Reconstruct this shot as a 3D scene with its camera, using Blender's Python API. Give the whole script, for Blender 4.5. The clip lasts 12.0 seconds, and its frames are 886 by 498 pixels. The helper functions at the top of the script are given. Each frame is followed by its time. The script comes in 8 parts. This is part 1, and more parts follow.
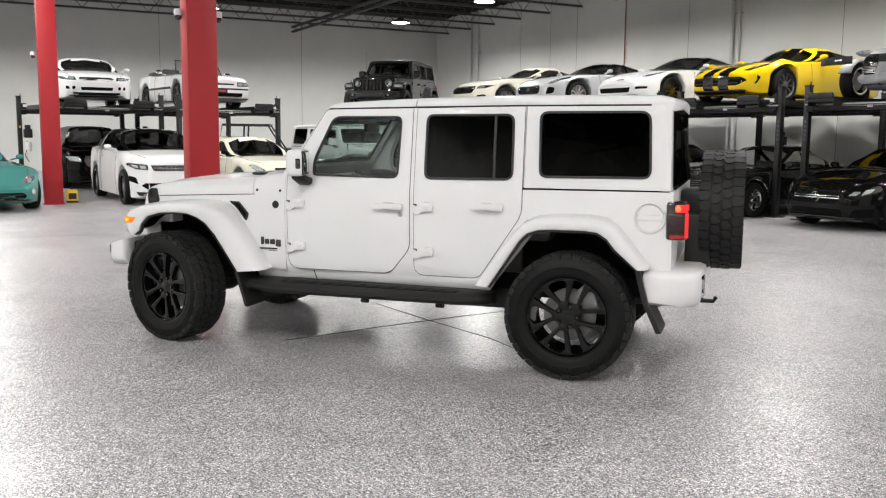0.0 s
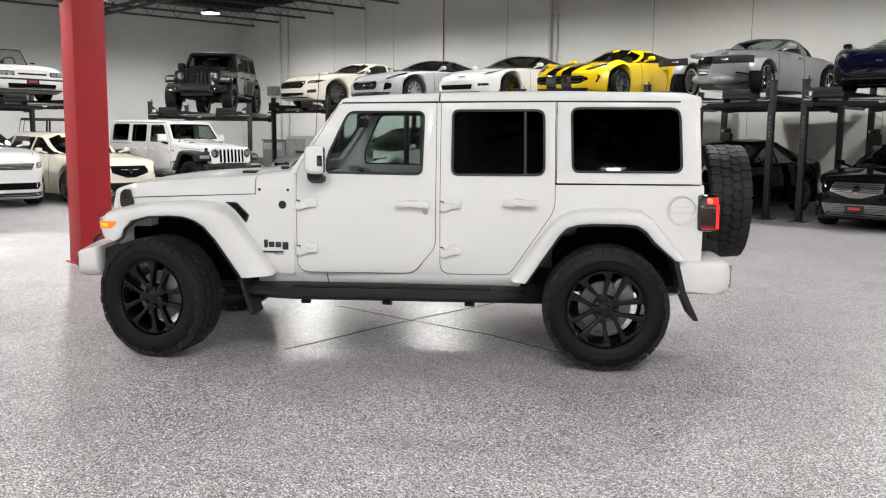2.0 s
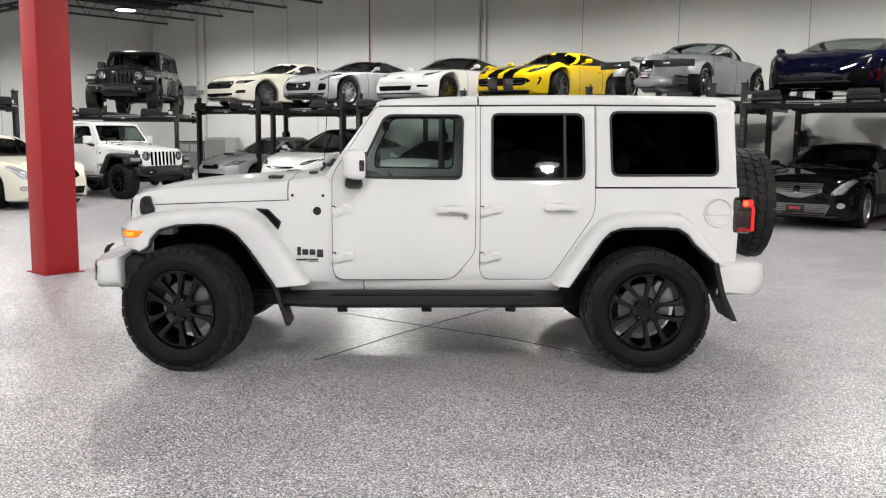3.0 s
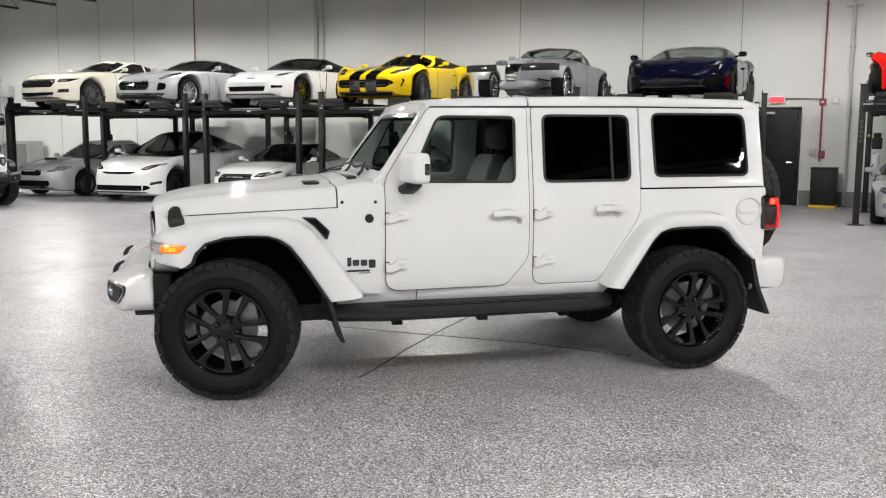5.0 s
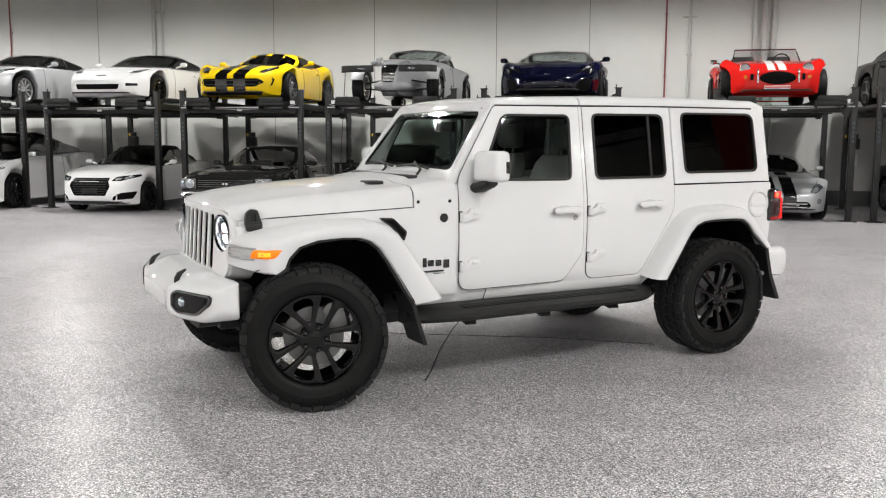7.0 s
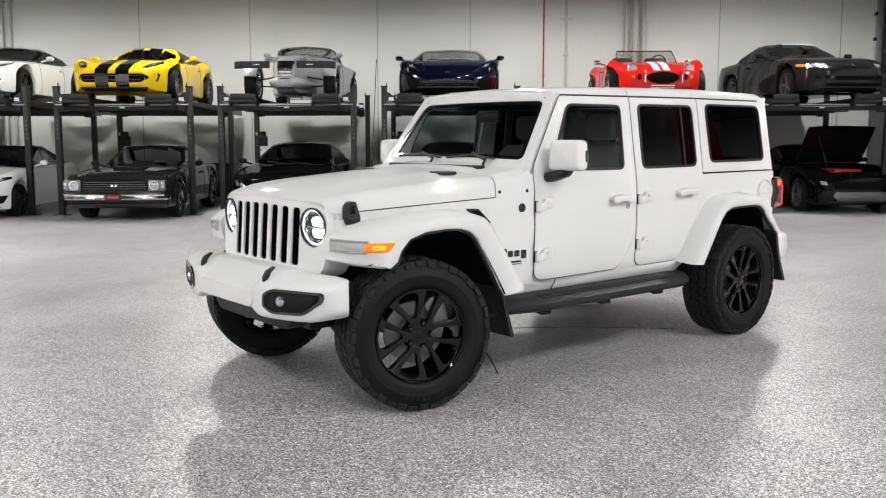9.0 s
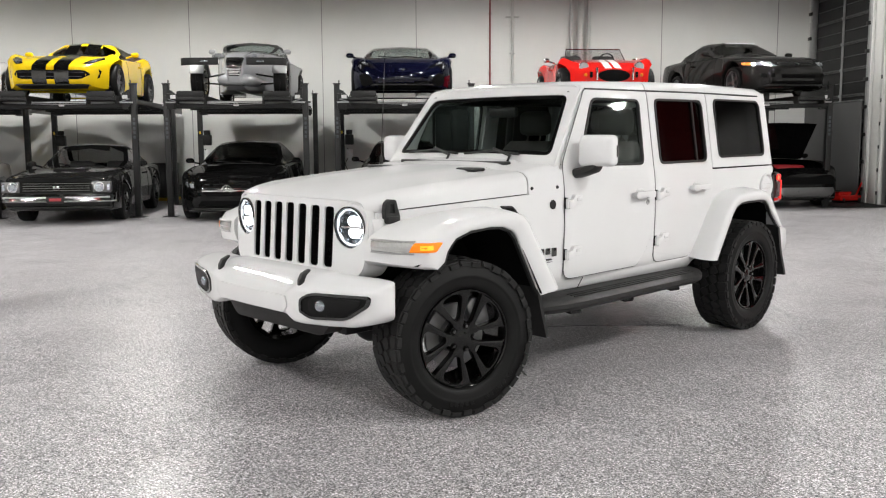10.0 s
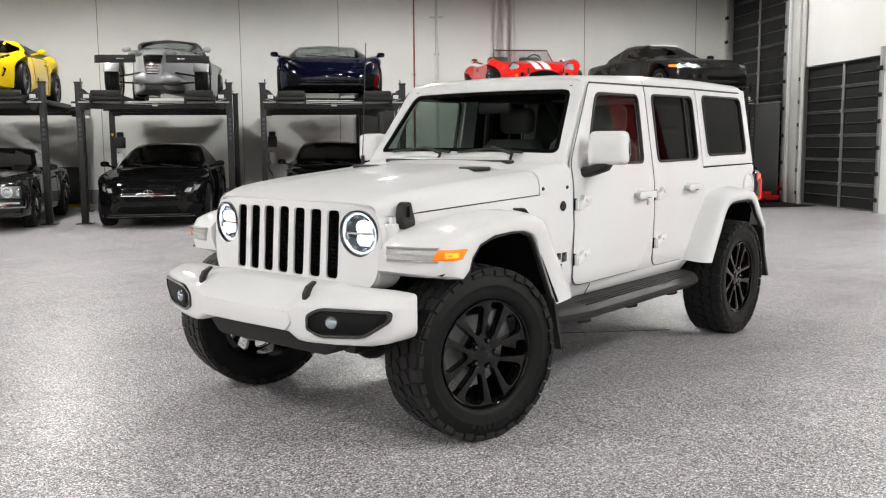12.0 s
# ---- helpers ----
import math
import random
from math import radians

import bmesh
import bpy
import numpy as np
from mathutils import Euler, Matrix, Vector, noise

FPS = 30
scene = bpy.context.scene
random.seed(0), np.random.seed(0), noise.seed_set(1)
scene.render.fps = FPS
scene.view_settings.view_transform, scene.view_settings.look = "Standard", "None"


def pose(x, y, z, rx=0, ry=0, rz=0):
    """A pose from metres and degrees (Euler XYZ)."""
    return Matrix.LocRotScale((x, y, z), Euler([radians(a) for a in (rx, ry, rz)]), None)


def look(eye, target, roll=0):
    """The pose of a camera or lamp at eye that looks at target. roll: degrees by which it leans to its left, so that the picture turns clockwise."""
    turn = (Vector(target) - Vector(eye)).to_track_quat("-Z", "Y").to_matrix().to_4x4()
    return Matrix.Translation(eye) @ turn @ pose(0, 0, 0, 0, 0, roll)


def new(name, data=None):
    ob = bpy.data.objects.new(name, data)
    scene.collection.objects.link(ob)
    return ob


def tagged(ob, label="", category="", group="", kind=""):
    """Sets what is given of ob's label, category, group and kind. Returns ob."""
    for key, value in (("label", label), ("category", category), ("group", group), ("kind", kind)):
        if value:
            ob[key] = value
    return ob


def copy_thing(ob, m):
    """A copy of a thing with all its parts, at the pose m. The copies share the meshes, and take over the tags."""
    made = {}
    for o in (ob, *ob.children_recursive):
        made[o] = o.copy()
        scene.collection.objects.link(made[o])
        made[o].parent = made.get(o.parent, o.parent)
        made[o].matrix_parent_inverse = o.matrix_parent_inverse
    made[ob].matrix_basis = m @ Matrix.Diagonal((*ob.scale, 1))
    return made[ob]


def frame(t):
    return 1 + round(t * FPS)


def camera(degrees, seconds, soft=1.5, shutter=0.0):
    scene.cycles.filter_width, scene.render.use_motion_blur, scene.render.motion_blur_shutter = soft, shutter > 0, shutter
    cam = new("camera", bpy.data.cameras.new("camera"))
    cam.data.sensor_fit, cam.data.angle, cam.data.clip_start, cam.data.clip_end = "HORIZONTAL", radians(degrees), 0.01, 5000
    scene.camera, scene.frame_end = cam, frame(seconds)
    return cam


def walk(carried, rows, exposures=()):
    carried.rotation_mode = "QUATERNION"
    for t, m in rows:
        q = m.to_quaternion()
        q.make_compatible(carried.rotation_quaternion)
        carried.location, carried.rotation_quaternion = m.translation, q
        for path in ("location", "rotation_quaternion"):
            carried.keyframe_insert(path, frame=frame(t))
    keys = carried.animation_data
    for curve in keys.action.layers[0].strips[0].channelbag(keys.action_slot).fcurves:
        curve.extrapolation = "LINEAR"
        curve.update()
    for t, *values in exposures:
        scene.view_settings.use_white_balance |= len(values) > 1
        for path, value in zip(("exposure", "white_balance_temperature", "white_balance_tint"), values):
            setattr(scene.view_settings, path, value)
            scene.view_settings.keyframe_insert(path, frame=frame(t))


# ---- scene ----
cam = camera(53.2, 12.0, soft=1.2)
PATH = [
    (0, (0.117, 0.256, 1.5294), (-1.635, 1.1865, 1.2755), 0.595),
    (0.5, (-0.076, -0.1058, 1.5089), (-1.77, 0.9267, 1.2539), 0.579),
    (1, (-0.32, -0.4231, 1.5399), (-1.945, 0.7144, 1.2839), 0.560),
    (1.5, (-0.579, -0.7641, 1.5415), (-2.126, 0.4764, 1.2836), 0.538),
    (2, (-0.929, -1.0209, 1.5111), (-2.395, 0.3147, 1.253), 0.615),
    (2.5, (-1.276, -1.2869, 1.5145), (-2.662, 0.1317, 1.2572), 0.592),
    (3, (-1.622, -1.592, 1.5235), (-2.933, -0.1035, 1.2689), 0.571),
    (3.2, (-1.768, -1.6789, 1.5107), (-3.049, -0.1643, 1.2544), 0.562),
    (4.8, (-2.981, -2.3137, 1.4855), (-3.952, -0.5822, 1.2403), 0.274),
    (5, (-3.131, -2.3669, 1.509), (-4.054, -0.6094, 1.263), 0.361),
    (5.5, (-3.495, -2.5697, 1.489), (-4.302, -0.7563, 1.2466), 0.328),
    (6, (-3.894, -2.7296, 1.4805), (-4.593, -0.8712, 1.2395), 0.297),
    (6.5, (-4.305, -2.7879, 1.5029), (-4.904, -0.8945, 1.2643), 0.269),
    (7, (-4.684, -2.9456, 1.4784), (-5.186, -1.0242, 1.239), 0.242),
    (7.2, (-4.851, -2.9767, 1.4821), (-5.313, -1.0443, 1.2488), 0.430),
    (8.8, (-6.026, -3.0962, 1.4299), (-6.184, -1.1158, 1.1971), 0.145),
    (9, (-6.152, -3.0919, 1.406), (-6.276, -1.1095, 1.1702), -0.065),
    (9.5, (-6.457, -2.9799, 1.404), (-6.495, -0.9935, 1.1673), -0.189),
    (10, (-6.757, -2.9167, 1.3857), (-6.713, -0.9313, 1.1479), -0.312),
    (10.5, (-6.942, -2.7645, 1.3661), (-6.821, -0.7821, 1.1264), -0.334),
    (11, (-7.051, -2.5364, 1.3563), (-6.866, -0.559, 1.1175), -0.452),
    (11.5, (-7.166, -2.4834, 1.3499), (-6.935, -0.511, 1.113), -0.465),
    (12, (-7.261, -2.4574, 1.3571), (-7.005, -0.4881, 1.1252), -0.472),
]
walk(cam, [(t, look(eye, target, roll)) for t, eye, target, roll in PATH], [(0, 0.0), (5, 0.0), (8, 0.06), (12, 0.12)])
from mathutils.bvhtree import BVHTree

# ---------------------------------------------------------------- light
world = bpy.data.worlds.new("world")
scene.world = world
world.use_nodes = True
world.node_tree.nodes["Background"].inputs[0].default_value = (0.55, 0.6, 0.7, 1)
world.node_tree.nodes["Background"].inputs[1].default_value = 0.02
scene.view_settings.exposure = 0.0
LAMP_POWER = 1200.0
LAMP_Z = 5.8
ROW_SHARE = {7.7: 0.82, -2.2: 1.05, -7.4: 0.8}
LAMPS = [(x, y) for x in (-31.3, -25.0, -18.7, -12.4, -6.1, -0.1) for y in (15.0, 7.7, 0.2, -7.4) if (x, y) != (-6.1, 0.2)]
# (-1.2, -2.2) is off the grid, added to brighten the near floor and flank
LAMPS += [(-1.2, -2.2), (8.8, -1.2), (8.8, 5.6), (8.8, -7.8), (14.6, -0.2), (14.6, 6.2)]

# ---------------------------------------------------------------- materials


def nodes_of(name):
    m = bpy.data.materials.new(name)
    m.use_nodes = True
    nt = m.node_tree
    return m, nt, nt.nodes["Principled BSDF"]


def link(nt, a, ai, b, bi):
    nt.links.new(a.outputs[ai], b.inputs[bi])


def noise_tex(nt, scale, detail=4.0, rough=0.55):
    co = nt.nodes.new("ShaderNodeTexCoord")
    n = nt.nodes.new("ShaderNodeTexNoise")
    n.inputs["Scale"].default_value = scale
    n.inputs["Detail"].default_value = detail
    n.inputs["Roughness"].default_value = rough
    link(nt, co, "Object", n, "Vector")
    return n


def ramp(nt, src, out, stops):
    r = nt.nodes.new("ShaderNodeValToRGB")
    while len(r.color_ramp.elements) < len(stops):
        r.color_ramp.elements.new(0.5)
    for e, (p, c) in zip(r.color_ramp.elements, stops):
        e.position, e.color = p, (*c, 1) if len(c) == 3 else c
    link(nt, src, out, r, "Fac")
    return r


def bump(nt, bsdf, src, out, strength, dist):
    b = nt.nodes.new("ShaderNodeBump")
    b.inputs["Strength"].default_value = strength
    b.inputs["Distance"].default_value = dist
    link(nt, src, out, b, "Height")
    link(nt, b, "Normal", bsdf, "Normal")


def grey(v):
    return (v, v, v)


def surf(name, rgb, rough=0.5, metal=0.0, var=0.08, scale=6.0, bumpy=0.0, coat=0.0, spec=0.5):
    """A plain surface whose colour and roughness vary at two scales."""
    m, nt, b = nodes_of(name)
    big, fine = noise_tex(nt, scale), noise_tex(nt, scale * 14, 3)
    mix = nt.nodes.new("ShaderNodeMath")
    mix.operation = "MULTIPLY_ADD"
    mix.inputs[1].default_value = 0.35
    link(nt, fine, "Fac", mix, 0)
    link(nt, big, "Fac", mix, 2)
    lo, hi = tuple(c * (1 - var) for c in rgb), tuple(min(1, c * (1 + var)) for c in rgb)
    r = ramp(nt, mix, 0, [(0.38, lo), (0.95, hi)])
    link(nt, r, "Color", b, "Base Color")
    rr = ramp(nt, mix, 0, [(0.3, grey(max(0.02, rough * 0.85))), (1.0, grey(min(1, rough * 1.15)))])
    link(nt, rr, "Color", b, "Roughness")
    b.inputs["Metallic"].default_value = metal
    b.inputs["Specular IOR Level"].default_value = spec
    b.inputs["Coat Weight"].default_value = coat
    b.inputs["Coat Roughness"].default_value = 0.04
    if bumpy:
        bump(nt, b, fine, "Fac", 0.5, bumpy)
    return m


def paint(name, rgb, rough=0.35, metal=0.0, coat=1.0):
    """Car paint under a clear coat, with faint orange peel."""
    m, nt, b = nodes_of(name)
    n = noise_tex(nt, 3.0)
    fine = noise_tex(nt, 160.0, 2)
    r = ramp(nt, n, "Fac", [(0.3, tuple(c * 0.97 for c in rgb)), (0.7, rgb)])
    link(nt, r, "Color", b, "Base Color")
    b.inputs["Roughness"].default_value = rough
    b.inputs["Metallic"].default_value = metal
    b.inputs["Coat Weight"].default_value = coat
    b.inputs["Coat Roughness"].default_value = 0.03
    b.inputs["Specular IOR Level"].default_value = 0.0
    bump(nt, b, fine, "Fac", 0.03, 0.0006)
    return m


def glassy(name, tint, alpha, rough=0.02, graze=0.8):
    """Tinted car glass: dark body that lets a share of the light pass."""
    m, nt, b = nodes_of(name)
    out = nt.nodes["Material Output"]
    tr = nt.nodes.new("ShaderNodeBsdfTransparent")
    tr.inputs["Color"].default_value = (*tint, 1)
    gl = nt.nodes.new("ShaderNodeBsdfGlossy")
    gl.inputs["Color"].default_value = (1, 1, 1, 1)
    gl.inputs["Roughness"].default_value = rough
    lw = nt.nodes.new("ShaderNodeLayerWeight")
    lw.inputs["Blend"].default_value = 0.5
    po = nt.nodes.new("ShaderNodeMath")
    po.operation = "POWER"
    po.inputs[1].default_value = 4.5
    link(nt, lw, "Facing", po, 0)
    f0 = ((alpha - 1) / (alpha + 1)) ** 2
    fr = nt.nodes.new("ShaderNodeMath")
    fr.operation = "MULTIPLY_ADD"
    fr.inputs[1].default_value = graze - f0
    fr.inputs[2].default_value = f0
    link(nt, po, 0, fr, 0)
    mx = nt.nodes.new("ShaderNodeMixShader")
    link(nt, fr, 0, mx, "Fac")
    nt.links.new(tr.outputs[0], mx.inputs[1])
    nt.links.new(gl.outputs[0], mx.inputs[2])
    nt.links.new(mx.outputs[0], out.inputs["Surface"])
    return m


def glow(name, rgb, strength, base=None):
    m, nt, b = nodes_of(name)
    b.inputs["Base Color"].default_value = (*(base or rgb), 1)
    b.inputs["Emission Color"].default_value = (*rgb, 1)
    b.inputs["Emission Strength"].default_value = strength
    b.inputs["Roughness"].default_value = 0.15
    return m


def floor_material():
    """Grey epoxy with flakes of white, grey and black under a glossy coat."""
    m, nt, b = nodes_of("flake_epoxy")
    co = nt.nodes.new("ShaderNodeTexCoord")
    vo = nt.nodes.new("ShaderNodeTexVoronoi")
    vo.inputs["Scale"].default_value = 185.0
    link(nt, co, "Object", vo, "Vector")
    sep = nt.nodes.new("ShaderNodeSeparateColor")
    link(nt, vo, "Color", sep, 0)
    chips = ramp(nt, sep, 0, [(0.0, grey(0.028)), (0.14, grey(0.10)), (0.35, grey(0.235)), (0.58, grey(0.355)), (0.78, grey(0.57)), (0.915, grey(0.80))])
    chips.color_ramp.interpolation = "CONSTANT"
    # drifts of dust and dried water marks
    big = noise_tex(nt, 0.7, 6, 0.62)
    big.inputs["Distortion"].default_value = 1.6
    stain = ramp(nt, big, "Fac", [(0.34, (1.06, 1.02, 1.06)), (0.5, (1.20, 1.16, 1.20)), (0.68, (1.30, 1.255, 1.29))])
    mul = nt.nodes.new("ShaderNodeMix")
    mul.data_type, mul.blend_type = "RGBA", "MULTIPLY"
    mul.inputs[0].default_value = 1.0
    nt.links.new(chips.outputs[0], mul.inputs[6])
    nt.links.new(stain.outputs[0], mul.inputs[7])
    nt.links.new(mul.outputs[2], b.inputs["Base Color"])
    wear = noise_tex(nt, 0.9, 6, 0.6)
    wear.inputs["Distortion"].default_value = 1.2
    rr = ramp(nt, wear, "Fac", [(0.33, grey(0.30)), (0.67, grey(0.48))])
    # damp film left by the wet tyres, with an uneven edge
    dist = nt.nodes.new("ShaderNodeVectorMath")
    dist.operation = "DISTANCE"
    link(nt, co, "Object", dist, 0)
    dist.inputs[1].default_value = (-6.0, 3.3, 0.0)
    drift = noise_tex(nt, 1.7, 4)
    edge = nt.nodes.new("ShaderNodeMath")
    edge.operation = "MULTIPLY_ADD"
    edge.inputs[1].default_value = 3.4
    link(nt, drift, "Fac", edge, 0)
    nt.links.new(dist.outputs["Value"], edge.inputs[2])
    far = nt.nodes.new("ShaderNodeMapRange")
    far.inputs[1].default_value = 2.9
    far.inputs[2].default_value = 3.5
    link(nt, edge, 0, far, 0)
    damp = nt.nodes.new("ShaderNodeMix")
    damp.inputs[2].default_value = 0.30
    nt.links.new(far.outputs[0], damp.inputs[0])
    nt.links.new(rr.outputs[0], damp.inputs[3])
    nt.links.new(damp.outputs[0], b.inputs["Roughness"])
    b.inputs["Specular IOR Level"].default_value = 0.27
    peel = noise_tex(nt, 45.0, 2)
    bump(nt, b, peel, "Fac", 0.12, 0.004)
    return m


def wall_material():
    m, nt, b = nodes_of("painted_concrete")
    co = nt.nodes.new("ShaderNodeTexCoord")
    n, f = noise_tex(nt, 0.6, 6), noise_tex(nt, 22.0, 5)
    r = ramp(nt, n, "Fac", [(0.3, (0.62, 0.62, 0.60)), (0.7, (0.68, 0.68, 0.66))])
    link(nt, r, "Color", b, "Base Color")
    b.inputs["Roughness"].default_value = 0.65
    bump(nt, b, f, "Fac", 0.25, 0.003)
    return m


M_FLOOR, M_WALL = floor_material(), wall_material()
M_CEIL = surf("dark_ceiling_deck", grey(0.016), 0.9, spec=0.1)
M_STEEL = surf("dark_joist_steel", grey(0.05), 0.6, 0.0)
M_RED = surf("red_enamel", (0.36, 0.010, 0.016), 0.5, 0, 0.1, 1.5, 0.001)
M_BLACK = surf("black_powder_coat", grey(0.011), 0.42, 0, 0.2, 8, 0.0006, 0, 0.35)
M_RUBBER = surf("tyre_rubber", grey(0.007), 0.5, 0, 0.3, 9, 0.0005, 0, 0.16)
M_TREAD = surf("tread_rubber", grey(0.014), 0.6, 0, 0.4, 14, 0.0006, 0, 0.25)
M_RIMB = surf("gloss_black_alloy", grey(0.005), 0.12, 0.0, 0.1, 12, 0, 1.0)
M_RIMS = surf("silver_alloy", grey(0.55), 0.28, 0.9, 0.06, 12)
M_RIMG = surf("grey_alloy", grey(0.18), 0.3, 0.8, 0.06, 12)
M_CHROME = surf("chrome", grey(0.8), 0.08, 1.0, 0.03, 12)
M_PLASTIC = surf("black_plastic", grey(0.012), 0.5, 0, 0.15, 20, 0.0006, 0, 0.35)
M_GLOSSK = surf("gloss_black_trim", grey(0.005), 0.1, 0, 0.1, 10, 0, 1.0)
# near-black that puts the dark of openings, seams and hollows into the colour
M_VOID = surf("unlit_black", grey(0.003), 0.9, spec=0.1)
M_LEATHER = surf("grey_upholstery", (0.12, 0.115, 0.11), 0.55, 0, 0.12, 20, 0.001)
M_LEATHERK = surf("black_upholstery", grey(0.022), 0.5, 0, 0.15, 20, 0.001)
M_CARGLASS = glassy("dark_car_glass", grey(0.24), 1.4, 0.05, 0.45)
M_SCREENGLASS = glassy("parked_windscreen", (0.62, 0.66, 0.65), 1.4, 0.03, 0.45)
M_CLEAR = glassy("clear_glass", grey(0.85), 1.45)
M_LENS = surf("headlamp_lens", (0.55, 0.58, 0.6), 0.08, 0.6, 0.1, 30, 0, 1.0)
M_DARKBOWL = surf("smoked_reflector", (0.10, 0.115, 0.13), 0.15, 0.8, 0.1, 30)
M_BOWL = surf("silvered_reflector", (0.42, 0.46, 0.50), 0.2, 0.8, 0.1, 30)
M_TAIL = surf("red_lens", (0.35, 0.01, 0.01), 0.12, 0, 0.1, 30, 0, 1.0)
M_AMBER = surf("amber_lens", (0.7, 0.2, 0.02), 0.12, 0, 0.1, 30, 0, 1.0)
M_PLATE = surf("red_white_plate", (0.35, 0.03, 0.04), 0.4)
M_LAMP = glow("lamp_lens", (1.0, 0.97, 0.92), 14.0)
M_WHITEPL = surf("white_plastic", grey(0.75), 0.4)
M_YELLOW = surf("yellow_plastic", (0.75, 0.5, 0.03), 0.45)
M_GALV = surf("galvanised_conduit", grey(0.42), 0.4, 0.8, 0.1, 8)
M_DOORSTEEL = surf("charcoal_door_steel", grey(0.012), 0.55, 0.0, 0.2, 2, 0, 0, 0.3)
M_RIB = surf("door_rib_steel", grey(0.10), 0.5, 0.3, 0.15, 3)

# ---------------------------------------------------------------- mesh tools


def link_mesh(name, me, parent=None, m=None, label=""):
    ob = new(name, me)
    if parent:
        ob.parent = parent
    if m is not None:
        ob.matrix_basis = m
    if label:
        ob["label"] = label
    return ob


def mesh_of(name, bm, mat, angle=38):
    bmesh.ops.recalc_face_normals(bm, faces=bm.faces)
    me = bpy.data.meshes.new(name)
    bm.to_mesh(me)
    bm.free()
    me.materials.append(mat)
    for p in me.polygons:
        p.use_smooth = True
    me.set_sharp_from_angle(angle=radians(angle))
    return me


def part(name, bm, mat, parent=None, label="", m=None, angle=38):
    return link_mesh(name, mesh_of(name, bm, mat, angle), parent, m, label)


def B():
    return bmesh.new()


def box(bm, x0, x1, y0, y1, z0, z1, bevel=0.0, m=None, seg=2):
    """A box, its edges rounded, in bm; m moves it."""
    tmp = B()
    bmesh.ops.create_cube(tmp, size=1.0)
    for v in tmp.verts:
        v.co = Vector((x0 + (v.co.x + 0.5) * (x1 - x0), y0 + (v.co.y + 0.5) * (y1 - y0), z0 + (v.co.z + 0.5) * (z1 - z0)))
    if bevel:
        bmesh.ops.bevel(tmp, geom=tmp.edges[:], offset=bevel, segments=seg, profile=0.5, affect="EDGES", clamp_overlap=True)
    return absorb(bm, tmp, m)


def with_depth(bm, depth):
    """Give an open skin its thickness, inwards."""
    bm.normal_update()
    mid = sum((v.co for v in bm.verts), Vector()) / len(bm.verts)
    if sum(f.calc_area() * f.normal.dot(f.calc_center_median() - mid) for f in bm.faces) < 0:
        bmesh.ops.reverse_faces(bm, faces=bm.faces)
    bm.normal_update()
    off = {v: v.normal.copy() for v in bm.verts}
    ret = bmesh.ops.extrude_face_region(bm, geom=bm.faces[:])
    new_ = {v for v in ret["geom"] if isinstance(v, bmesh.types.BMVert)}
    for v, n in off.items():
        if v.is_valid and v not in new_:
            v.co -= n * depth
    return bm


def absorb(bm, tmp, m=None):
    if m is not None:
        bmesh.ops.transform(tmp, matrix=m, verts=tmp.verts)
    me = bpy.data.meshes.new("tmp")
    tmp.to_mesh(me)
    tmp.free()
    bm.from_mesh(me)
    bpy.data.meshes.remove(me)
    return bm


def loft(bm, rings, closed=True, caps=True):
    """Skin over rings of equally many points."""
    vs = [[bm.verts.new(p) for p in r] for r in rings]
    n = len(rings[0])
    for a, b in zip(vs, vs[1:]):
        for i in range(n if closed else n - 1):
            j = (i + 1) % n
            try:
                bm.faces.new((a[i], a[j], b[j], b[i]))
            except ValueError:
                pass
    if caps and closed:
        bm.faces.new(vs[0][::-1])
        bm.faces.new(vs[-1])
    return vs


def lathe(bm, prof, n=32, axis="y", m=None, start=0.0, closed=False):
    """Turn a profile of (radius, along) round the y or z axis."""
    tmp = B()
    rings = []
    for r, h in prof:
        ring = []
        for k in range(n):
            a = start + 2 * math.pi * k / n
            ring.append((r * math.cos(a), h, r * math.sin(a)) if axis == "y" else (r * math.cos(a), r * math.sin(a), h))
        rings.append(ring)
    if closed:
        rings.append(rings[0])
    loft(tmp, rings, True, not closed)
    bmesh.ops.remove_doubles(tmp, verts=tmp.verts, dist=1e-5)
    return absorb(bm, tmp, m)


def tube(bm, pts, r, n=8, m=None):
    """A round bar along points."""
    tmp = B()
    pts = [Vector(p) for p in pts]
    rings = []
    for i, p in enumerate(pts):
        d = (pts[min(i + 1, len(pts) - 1)] - pts[max(i - 1, 0)]).normalized()
        s = d.cross(Vector((0, 0, 1)) if abs(d.z) < 0.9 else Vector((1, 0, 0))).normalized()
        u = d.cross(s)
        rings.append([p + r * (math.cos(2 * math.pi * k / n) * s + math.sin(2 * math.pi * k / n) * u) for k in range(n)])
    loft(tmp, rings)
    return absorb(bm, tmp, m)


def prism(bm, poly, a, b, axis="y", bevel=0.0, m=None, seg=2):
    """Extrude a polygon. axis y: polygon in (x, z); x: in (y, z); z: in (x, y)."""
    tmp = B()

    def at(p, h):
        return {"y": (p[0], h, p[1]), "x": (h, p[0], p[1]), "z": (p[0], p[1], h)}[axis]
    lo = [tmp.verts.new(at(p, a)) for p in poly]
    hi = [tmp.verts.new(at(p, b)) for p in poly]
    n = len(poly)
    for i in range(n):
        tmp.faces.new((lo[i], lo[(i + 1) % n], hi[(i + 1) % n], hi[i]))
    tmp.faces.new(lo[::-1])
    tmp.faces.new(hi)
    bmesh.ops.recalc_face_normals(tmp, faces=tmp.faces)
    if bevel:
        bmesh.ops.bevel(tmp, geom=tmp.edges[:], offset=bevel, segments=seg, profile=0.5, affect="EDGES", clamp_overlap=True)
    return absorb(bm, tmp, m)


